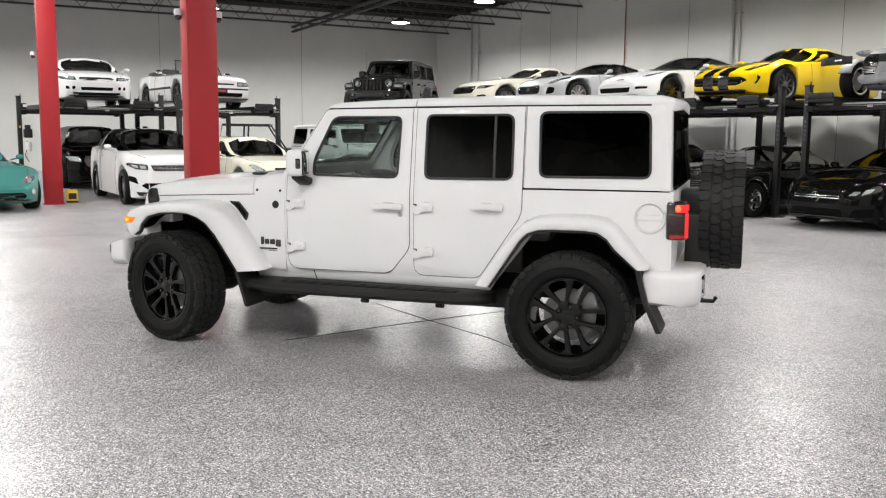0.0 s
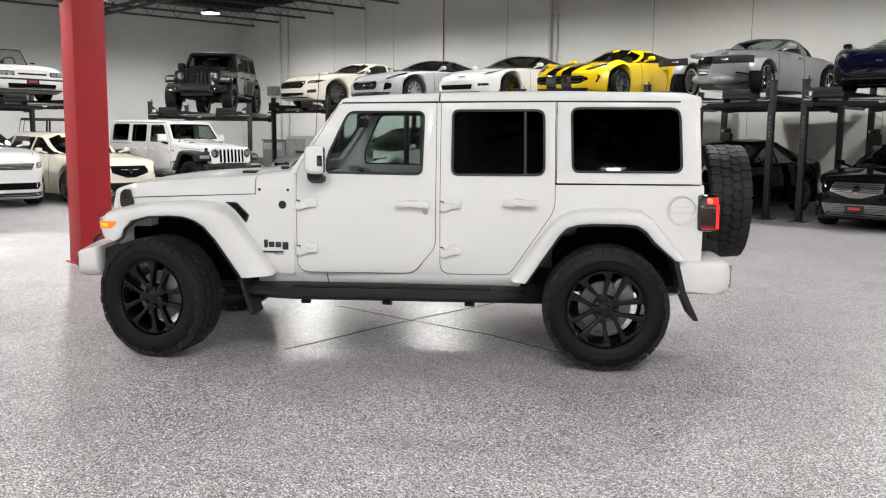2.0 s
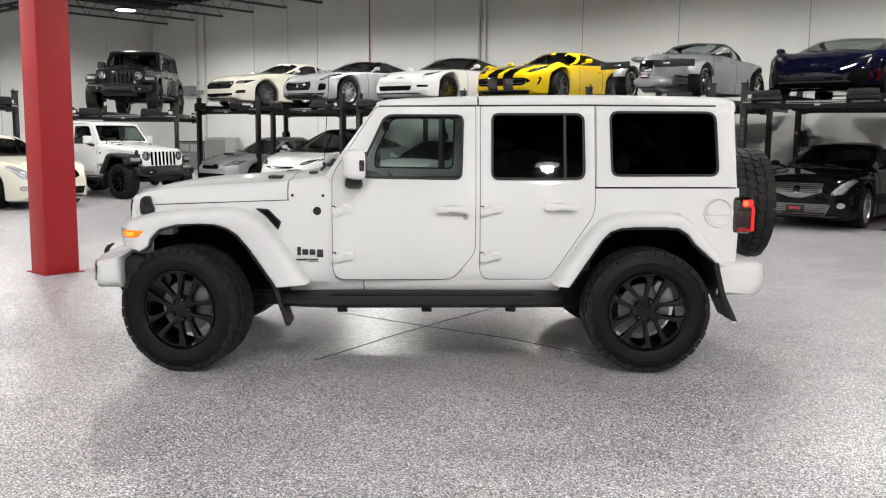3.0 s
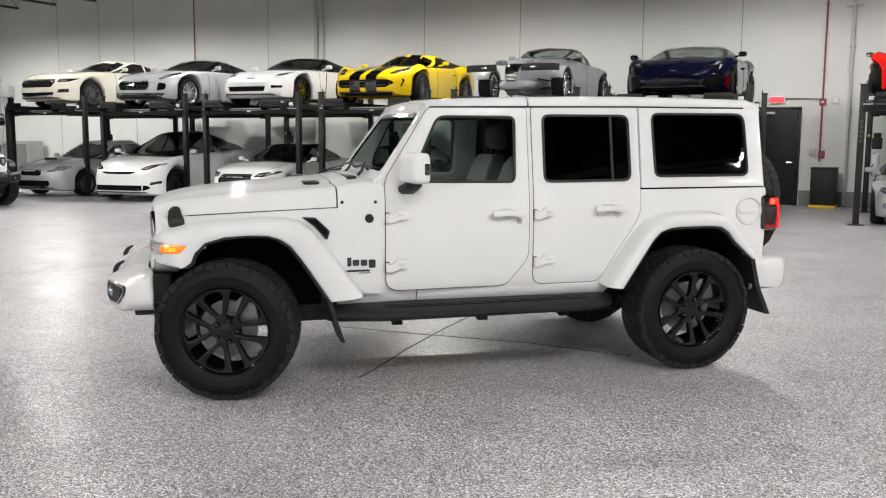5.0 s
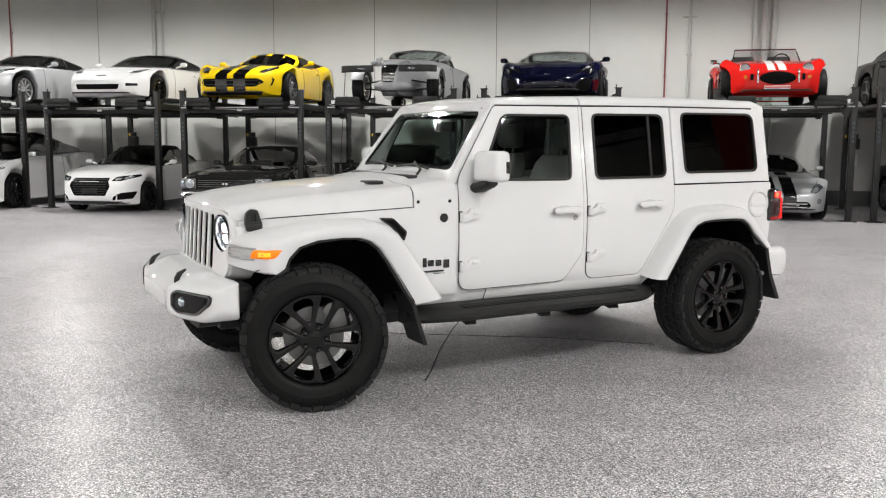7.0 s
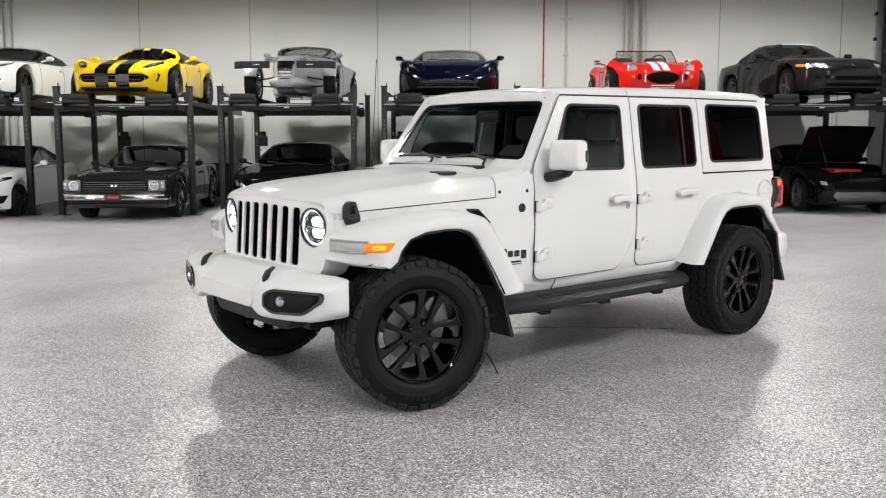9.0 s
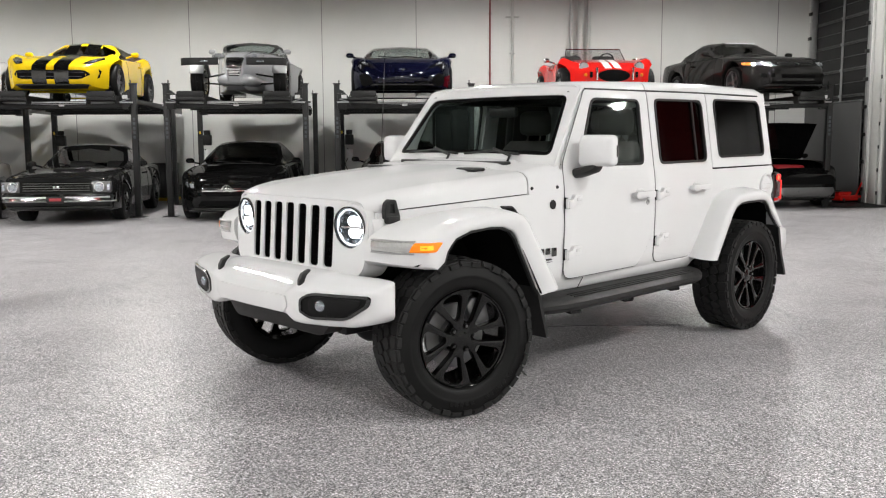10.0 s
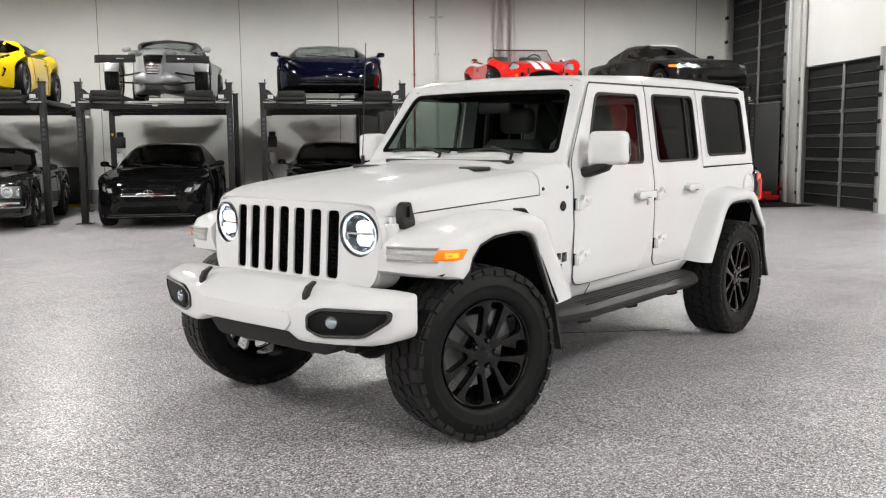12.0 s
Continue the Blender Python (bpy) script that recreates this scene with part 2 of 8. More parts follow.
def rounded(poly, radii, n=5):
    """Round a polygon's corners; radii: one, or one each."""
    out = []
    k = len(poly)
    if not isinstance(radii, (list, tuple)):
        radii = [radii] * k
    for i in range(k):
        p, a, b = Vector(poly[i]), Vector(poly[i - 1]), Vector(poly[(i + 1) % k])
        r = radii[i]
        if r <= 0:
            out.append(tuple(p))
            continue
        da, db = (a - p), (b - p)
        r = min(r, da.length * 0.49, db.length * 0.49)
        s, e = p + da.normalized() * r, p + db.normalized() * r
        for j in range(n + 1):
            t = j / n
            out.append(tuple(s * (1 - t) ** 2 + p * 2 * t * (1 - t) + e * t * t))
    return out


def sheet(outline, holes=(), cuts=()):
    """A flat filled polygon in (x, z), with holes, cut along lines of height so that it can bend."""
    bm_ = B()
    for loop in (outline, *holes):
        vs = [bm_.verts.new((p[0], 0, p[1])) for p in loop]
        for i in range(len(vs)):
            bm_.edges.new((vs[i], vs[(i + 1) % len(vs)]))
    bmesh.ops.triangle_fill(bm_, use_beauty=True, use_dissolve=False, edges=bm_.edges[:])
    for z in cuts:
        bmesh.ops.bisect_plane(bm_, geom=bm_.verts[:] + bm_.edges[:] + bm_.faces[:], plane_co=(0, 0, z), plane_no=(0, 0, 1))
    return bm_


def thicken(bm_, depth, edge=0.0):
    """Give a sheet whose front looks to +y its depth, and round its front rim."""
    for f in bm_.faces:
        f.normal_update()
        if f.normal.y < 0:
            f.normal_flip()
    rim = [e for e in bm_.edges if len(e.link_faces) == 1]
    ret = bmesh.ops.extrude_face_region(bm_, geom=bm_.faces[:])
    back = [v for v in ret["geom"] if isinstance(v, bmesh.types.BMVert)]
    front = [v for v in bm_.verts if v not in set(back)]
    bmesh.ops.translate(bm_, vec=(0, -depth, 0), verts=front)
    if edge:
        bset = set(back)
        ring = [e for e in bm_.edges if e.verts[0] in bset and e.verts[1] in bset and len(e.link_faces) == 2 and any(not all(v in bset for v in f.verts) for f in e.link_faces)]
        bmesh.ops.bevel(bm_, geom=ring, offset=edge, segments=2, profile=0.5, affect="EDGES", clamp_overlap=True)
    return bm_


def grow(poly, d):
    """A polygon moved outwards by d."""
    n = len(poly)
    area = sum(poly[i][0] * poly[(i + 1) % n][1] - poly[(i + 1) % n][0] * poly[i][1] for i in range(n))
    sg = 1 if area > 0 else -1
    out = []
    for i in range(n):
        a, p, b = Vector(poly[i - 1]), Vector(poly[i]), Vector(poly[(i + 1) % n])
        e1, e2 = (p - a), (b - p)
        if e1.length < 1e-9 or e2.length < 1e-9:
            out.append(tuple(p))
            continue
        n1 = Vector((e1.y, -e1.x)).normalized() * sg
        n2 = Vector((e2.y, -e2.x)).normalized() * sg
        m_ = n1 + n2
        m_ = m_ / max(m_.length_squared, 0.4) * 2
        out.append(tuple(p + m_ * d))
    return out


def lerp(tab, x):
    """Piecewise linear through a table of (x, value)."""
    return float(np.interp(x, [p[0] for p in tab], [p[1] for p in tab]))


def smooth(tab, x):
    """Softly rounded version of lerp."""
    return (lerp(tab, x) * 2 + lerp(tab, x - 0.07) + lerp(tab, x + 0.07) + lerp(tab, x - 0.14) + lerp(tab, x + 0.14)) / 6


def _placed(name, m, label, category, group=""):
    ob = tagged(new(name), label, category, group)
    ob.matrix_basis = m
    return ob


# ---------------------------------------------------------------- the hall
# the hall runs on eastwards south of the corner with the roll-up doors
XL, XR, YB, YF, ZC = -38.2, 3.2, 20.15, -9.8, 7.0
XE, YS = 18.0, 9.4

bm = B()
box(bm, XL - 0.3, XE + 0.3, YF - 0.3, YB + 0.3, -0.3, 0.0)
floor = tagged(part("floor", bm, M_FLOOR), "grey speckled flake epoxy floor with a glossy coat", "floor", kind="structure")


def wall(name, x0, x1, y0, y1, z1=ZC, label="pale grey painted tilt-up concrete wall"):
    b2 = B()
    box(b2, x0, x1, y0, y1, 0.0, z1)
    return tagged(part(name, b2, M_WALL), label, "wall", kind="structure")


wall_north = wall("wall_north", XL - 0.3, XR + 0.3, YB, YB + 0.3)
wall("wall_south", XL - 0.3, XE + 0.3, YF - 0.3, YF)
wall("wall_step", XR, XE + 0.3, YS - 0.3, YS)
wall("wall_west", XL - 0.3, XL, YF, YB)

# east wall with two roll-up door openings: one tall near the corner, one lower
D1 = (16.9, 19.9, 5.5)
D2 = (13.3, 16.15, 3.0)
D4 = (0.6, 8.4, 4.6)
bm = B()
for y0, y1, z0, z1 in ((YS, D2[0], 0, ZC), (D2[0], D2[1], D2[2], ZC), (D2[1], D1[0], 0, ZC), (D1[0], D1[1], D1[2], ZC), (D1[1], YB, 0, ZC)):
    box(bm, XR, XR + 0.3, y0, y1, z0, z1)
tagged(part("wall_east", bm, M_WALL), "pale grey concrete wall with two roll-up door openings", "wall", kind="structure")
bm = B()
for y0, y1, z0, z1 in ((YF, D4[0], 0, ZC), (D4[0], D4[1], D4[2], ZC), (D4[1], YS - 0.3, 0, ZC)):
    box(bm, XE, XE + 0.3, y0, y1, z0, z1)
tagged(part("wall_far_east", bm, M_WALL), "pale grey concrete wall with one wide roll-up door opening", "wall", kind="structure")

bm = B()
box(bm, XL - 0.3, XE + 0.3, YF - 0.3, YB + 0.3, ZC, ZC + 0.2)
for k in range(int((XE - XL) / 0.6)):
    box(bm, XL + 0.6 * k, XL + 0.6 * k + 0.3, YF, YB, ZC - 0.05, ZC + 0.01)
tagged(part("ceiling", bm, M_CEIL), "dark painted metal roof deck", "ceiling", kind="structure")


def joist(x):
    b2 = B()
    z0, z1 = ZC - 0.75, ZC - 0.06
    for z in (z0, z1):
        box(b2, -0.05, 0.05, YF, YB, z - 0.035, z + 0.035)
    n = int((YB - YF) / 0.6)
    for i in range(n):
        y = YF + (YB - YF) * i / n
        yy = YF + (YB - YF) * (i + 1) / n
        tube(b2, [(0, y, z0 if i % 2 else z1), (0, yy, z1 if i % 2 else z0)], 0.014, 4)
    return tagged(part("roof_joist", b2, M_STEEL, None, "", pose(x, 0, 0)), "dark open-web steel roof joist under the deck", "joist", "roof joists", "structure")


first = joist(XL + 1.2)
for k in range(1, 27):
    tagged(copy_thing(first, pose(XL + 1.2 + 2.05 * k, 0, 0)))


def girder(y):
    b2 = B()
    z0, z1 = ZC - 1.0, ZC - 0.8
    box(b2, XL, XR, y - 0.06, y + 0.06, z0 - 0.04, z0 + 0.04)
    box(b2, XL, XR, y - 0.06, y + 0.06, z1 - 0.04, z1 + 0.04)
    n = 48
    for i in range(n):
        x, xx = XL + (XR - XL) * i / n, XL + (XR - XL) * (i + 1) / n
        tube(b2, [(x, y, z0 if i % 2 else z1), (xx, y, z1 if i % 2 else z0)], 0.018, 4)
    return tagged(part("roof_girder", b2, M_STEEL), "dark steel truss girder crossing under the joists", "girder", "roof girders", "structure")


for y in (13.0, 2.7, -7.5):
    girder(y)


def column(x, y, label):
    ob = _placed("red_column", pose(x, y, 0), label, "column", "red columns")
    ob["kind"] = "structure"
    b2 = B()
    box(b2, -0.185, 0.185, -0.185, 0.185, 0.0, ZC - 1.04, 0.02)
    part("shaft", b2, M_RED, ob)
    b2 = B()
    box(b2, -0.22, 0.22, -0.22, 0.22, 0.0, 0.012, 0.003)
    part("base_plate", b2, M_RED, ob)
    return ob


def camera_dome(x, y, z):
    ob = _placed("security_sensor", pose(x, y, z), "small white sensor housing fixed to the red column", "sensor", "column sensors")
    b2 = B()
    lathe(b2, [(0.05, 0), (0.055, 0.03), (0.05, 0.07), (0.0, 0.08)], 16, "z")
    part("housing", b2, M_WHITEPL, ob)
    b2 = B()
    bmesh.ops.create_uvsphere(b2, u_segments=14, v_segments=8, radius=0.045, matrix=pose(0, 0, -0.015))
    part("lens_dome", b2, M_GLOSSK, ob)
    return ob


column(-11.15, 2.8, "red enamelled square steel column beside the parked off-roader")
column(-1.75, 3.9, "red enamelled square steel column near the side wall")
column(-20.45, 1.75, "red enamelled square steel column further down the hall")
for dx, dy in ((0, -0.24), (0, 0.24)):
    camera_dome(-11.15 + dx, 2.8 + dy, 2.95)
camera_dome(-20.45 + 0.0, 1.75 - 0.27, 3.1)


def lamp(x, y, z):
    ob = _placed("high_bay_lamp", pose(x, y, z), "round high-bay lamp hanging under the dark roof", "lamp", "high-bay lamps")
    b2 = B()
    lathe(b2, [(0.345, 0.0), (0.35, 0.03), (0.30, 0.08), (0.14, 0.12), (0.1, 0.2), (0.0, 0.2)], 28, "z")
    part("housing", b2, M_STEEL, ob)
    b2 = B()
    lathe(b2, [(0.0, -0.02), (0.20, -0.018), (0.31, -0.01), (0.33, 0.0), (0.0, 0.0)], 28, "z")
    part("lens", b2, M_LAMP, ob, "glowing white lens")
    b2 = B()
    tube(b2, [(0, 0, 0.18), (0, 0, ZC + 0.005 - z)], 0.012, 6)
    part("drop_rod", b2, M_STEEL, ob)
    return ob


for x, y in LAMPS:
    lamp(x, y, LAMP_Z)
    data = bpy.data.lights.new("high_bay_light", "SPOT")
    data.spot_size, data.spot_blend, data.shadow_soft_size = radians(172), 0.35, 0.17
    data.energy, data.color = LAMP_POWER * ROW_SHARE.get(y, 1.0) * (1.35 if x < -20 and y > 5 else 1.0), (1.0, 0.985, 0.955)
    lo = new("high_bay_light", data)
    lo.matrix_basis = pose(x, y, LAMP_Z - 0.03)


def roll_door(name, y0, y1, h, sect, label, bays=2, XR=XR):
    """A closed sectional door: dark skins between pale ribs, stiles and tracks."""
    ob = tagged(new(name), label, "roll-up door", kind="structure")
    n = max(2, round(h / sect))
    for i in range(n):
        b2 = B()
        z0, z1 = h * i / n, h * (i + 1) / n
        box(b2, XR + 0.12, XR + 0.17, y0, y1, z0 + 0.004, z1 - 0.004, 0.006)
        sec = part("door_section", b2, M_DOORSTEEL, ob)
        for zz, w in ((z0 + 0.02, 0.012), (z0 + (z1 - z0) * 0.5, 0.007), (z1 - 0.02, 0.012)):
            b2 = B()
            box(b2, XR + 0.085, XR + 0.125, y0 + 0.05, y1 - 0.05, zz - w, zz + w, 0.004)
            part("rib", b2, M_RIB, sec)
    for k in range(1, bays):
        b2 = B()
        yy = y0 + (y1 - y0) * k / bays
        box(b2, XR + 0.072, XR + 0.10, yy - 0.035, yy + 0.035, 0.02, h - 0.02, 0.004)
        st = part("stile", b2, M_GALV, ob)
        for i in range(1, n):
            b2 = B()
            box(b2, XR + 0.05, XR + 0.08, yy - 0.05, yy + 0.05, h * i / n - 0.03, h * i / n + 0.03, 0.006)
            part("hinge", b2, M_GALV, st)
    for yy in (y0, y1):
        b2 = B()
        box(b2, XR - 0.05, XR + 0.1, yy - 0.04, yy + 0.04, 0.0, h + 0.15, 0.004)
        tr = part("door_track", b2, M_GALV, ob)
        for i in range(n):
            b2 = B()
            box(b2, XR - 0.09, XR - 0.045, yy - 0.07, yy + 0.07, h * (i + 0.5) / n - 0.04, h * (i + 0.5) / n + 0.04, 0.006)
            part("bracket", b2, M_BLACK, tr)
    return ob


roll_door("door_1", D1[0], D1[1], D1[2], 0.62, "tall charcoal sectional roll-up door, closed")
roll_door("door_2", D2[0], D2[1], D2[2], 0.5, "low charcoal sectional roll-up door, closed", 2)
roll_door("door_4", D4[0], D4[1], D4[2], 0.6, "wide charcoal sectional roll-up door, closed", 4, XE)

# ---------------------------------------------------------------- four-post lifts
DECK = 2.27
DECK_WEST = 2.20
DECK_CORNER = 2.05
M_LETTER = surf("pale_blue_lettering", (0.045, 0.052, 0.06), 0.5)


def lift(x0, x1, y0, y1, m=None, label="black four-post parking lift carrying a car", rear=0.45, deck=DECK):
    """Four posts, two cross beams and two runways; x0, x1: post centres."""
    top = deck + 0.26
    ob = _placed("car_lift", m or pose(0, 0, 0), label, "car lift", "car lifts")
    for x in (x0, x1):
        for y in (y0, y1):
            b2 = B()
            s = 1 if x == x0 else -1
            box(b2, x - 0.055, x + 0.055, y - 0.055, y + 0.055, 0.0, top, 0.006)
            box(b2, x - 0.062, x + 0.062, y - 0.062, y + 0.062, top - 0.015, top + 0.006, 0.003)
            post = part("post", b2, M_BLACK, ob)
            b2 = B()
            box(b2, x - 0.14, x + 0.14, y - 0.14, y + 0.14, 0.0, 0.014, 0.003)
            part("base_plate", b2, M_BLACK, post)
            b2 = B()
            box(b2, x + s * 0.06 - 0.05, x + s * 0.06 + 0.12 * s, y - 0.09, y + 0.09, deck - 0.22, deck + 0.08, 0.012)
            part("corner_carriage", b2, M_BLACK, post)
            b2 = B()
            box(b2, x - 0.075, x + 0.075, y - 0.05, y + 0.05, top + 0.004, top + 0.016, 0.003)
            tube(b2, [(x + s * 0.045, y - 0.02, top), (x + s * 0.045, y - 0.02, top + 0.075)], 0.011, 6)
            part("cable_anchor", b2, M_BLACK, post)
            if y == y0:
                b2 = B()
                prism(b2, [(x + s * 0.05, deck + 0.16), (x + s * 0.12, deck + 0.13), (x + s * 0.26, deck - 0.02), (x + s * 0.26, deck - 0.16), (x + s * 0.05, deck - 0.16)], y - 0.075, y - 0.060, "y", 0.003)
                part("gusset", b2, M_BLACK, post)
            if y == y0:
                for k in range(5):
                    b2 = B()
                    box(b2, x - 0.022, x + 0.022, y - 0.0585, y - 0.054, 1.50 + 0.085 * k, 1.555 + 0.085 * k, 0.002)
                    part("letter_bar", b2, M_LETTER, post)
            elif x == x0:
                b2 = B()
                box(b2, x - 0.018, x + 0.018, y - 0.0585, y - 0.054, 1.62, 1.68, 0.002)
                part("sticker", b2, M_YELLOW, post, "yellow warning sticker")
            b2 = B()
            box(b2, x + s * 0.14 - 0.05, x + s * 0.14 + 0.05, y - 0.1, y - 0.092, deck - 0.02, deck + 0.05, 0.003)
            part("warning_plate", b2, M_WHITEPL, post, "small pale warning plate")
    for y in (y0, y1):
        b2 = B()
        box(b2, x0 + 0.07, x1 - 0.07, y - 0.07, y + 0.07, deck - 0.2, deck - 0.06, 0.008)
        part("cross_beam", b2, M_BLACK, ob)
    mid = (x0 + x1) / 2
    for s in (-1, 1):
        b2 = B()
        c = mid + s * 0.80
        box(b2, c - 0.26, c + 0.26, y0 - 0.35, y1 + rear, deck - 0.06, deck, 0.006)
        box(b2, c - 0.27, c - 0.25, y0 - 0.35, y1 + rear, deck - 0.13, deck + 0.03, 0.004)
        box(b2, c + 0.25, c + 0.27, y0 - 0.35, y1 + rear, deck - 0.13, deck + 0.03, 0.004)
        part("runway", b2, M_BLACK, ob)
        b2 = B()
        prism(b2, rounded([(c - 0.25, deck), (c + 0.25, deck), (c + 0.25, deck + 0.11), (c - 0.25, deck + 0.11)], 0.04, 3), y0 - 0.37, y0 - 0.33, "y", 0.004)
        part("wheel_stop", b2, M_BLACK, ob)
    # closing trays, added so that the deck keeps light off the wall behind
    b2 = B()
    box(b2, mid - 0.53, mid + 0.53, y0 - 0.10, y1 + rear - 0.1, deck - 0.115, deck - 0.095, 0.004)
    part("drip_tray", b2, M_BLACK, ob)
    for c, w_ in ((x0 + 0.06, mid - 1.08), (mid + 1.08, x1 - 0.06)):
        if w_ - c > 0.08:
            b2 = B()
            box(b2, c, w_, y0 + 0.10, y1 - 0.10, deck - 0.10, deck - 0.085, 0.003)
            part("side_tray", b2, M_BLACK, ob)
    for y in (y0 + 0.9, y0 + 1.8, y0 + 2.6):
        b2 = B()
        box(b2, x0 + 0.1, x1 - 0.1, y - 0.03, y + 0.03, deck - 0.17, deck - 0.12, 0.004)
        part("deck_rib", b2, M_BLACK, ob)
    b2 = B()
    tube(b2, [(x0 + 0.05, y0 - 0.11, deck - 0.03), (x0 + 0.3, y0 - 0.13, deck - 0.10), (mid, y0 - 0.12, deck - 0.13), (x1 - 0.3, y0 - 0.13, deck - 0.10), (x1 - 0.05, y0 - 0.11, deck - 0.02)], 0.007, 6)
    part("hydraulic_hose", b2, M_GALV, ob)
    b2 = B()
    box(b2, x0 + 0.0, x1 - 0.0, y0 - 0.10, y0 - 0.075, deck - 0.1, deck - 0.075, 0.003)
    part("safety_bar", b2, M_GALV, ob)
    b2 = B()
    box(b2, mid - 0.05, mid + 0.05, y0 - 0.082, y0 - 0.072, deck - 0.16, deck - 0.1, 0.002)
    part("data_plate", b2, M_WHITEPL, ob)
    # hydraulic pump on the far left post
    b2 = B()
    box(b2, x0 + 0.07, x0 + 0.27, y1 - 0.24, y1 - 0.06, 1.36, 1.60, 0.02)
    lathe(b2, [(0.0, 0), (0.07, 0.0), (0.075, 0.02), (0.075, 0.1), (0.0, 0.11)], 14, "z", pose(x0 + 0.17, y1 - 0.15, 1.60))
    pump = part("pump_unit", b2, M_BLACK, ob)
    b2 = B()
    lathe(b2, [(0.0, 0), (0.07, 0.0), (0.075, 0.02), (0.075, 0.26), (0.0, 0.28)], 14, "z", pose(x0 + 0.17, y1 - 0.15, 0.99))
    part("oil_tank", b2, M_WHITEPL, pump)
    b2 = B()
    pts = [(x0 + 0.12 + 0.05 * math.sin(k * 0.9), y1 - 0.2, 1.28 - 0.07 * k) for k in range(9)]
    tube(b2, pts, 0.012, 6)
    part("hose", b2, M_PLASTIC, pump)
    return ob


# ---------------------------------------------------------------- parked cars
WHEELS = {}


def wheel_meshes(r, width, rimr, spokes, rimmat, key):
    """Tyre and rim meshes, shared by all wheels of one kind; axle along y, outer face to +y."""
    if key in WHEELS:
        return WHEELS[key]
    bt = B()
    h = width / 2
    lathe(bt, [(rimr, -h * 0.9), (rimr + 0.02, -h), (r - 0.05, -h), (r - 0.012, -h * 0.85), (r, -h * 0.6), (r, -h * 0.1), (r - 0.008, -h * 0.08), (r - 0.008, h * 0.08),
               (r, h * 0.1), (r, h * 0.6), (r - 0.012, h * 0.85), (r - 0.05, h), (rimr + 0.02, h), (rimr, h * 0.9)], 36, "y", closed=True)
    tyre = mesh_of("tyre", bt, M_RUBBER)
    br = B()
    lathe(br, [(rimr, h * 0.9), (rimr - 0.012, h * 0.92), (rimr - 0.025, h * 0.8), (rimr - 0.03, -h * 0.8), (rimr, -h * 0.85)], 36, "y", closed=True)
    lathe(br, [(0.0, h * 0.72), (0.05, h * 0.72), (0.065, h * 0.6), (0.065, h * 0.2), (0.0, h * 0.2)], 20, "y")
    for k in range(spokes):
        a = 360.0 * k / spokes
        box(br, 0.03, rimr - 0.015, h * 0.42, h * 0.7, -0.02, 0.02, 0.008, pose(0, 0, 0, 0, a, 0), 1)
    rim = mesh_of("rim", br, rimmat)
    bd = B()
    lathe(bd, [(0.0, -0.01), (rimr * 0.72, -0.01), (rimr * 0.72, 0.01), (0.0, 0.01)], 24, "y")
    disc = mesh_of("brake_disc", bd, M_RIMG)
    WHEELS[key] = tyre, rim, disc
    return WHEELS[key]


def add_wheel(car, meshes, x, y, r, left, steer=0.0):
    w = new("wheel")
    w.parent = car
    w.matrix_basis = pose(x, y, r, 0, 0, steer + (0 if left else 180))
    link_mesh("tyre", meshes[0], w)
    link_mesh("rim", meshes[1], w)
    link_mesh("brake_disc", meshes[2], w)
    return w


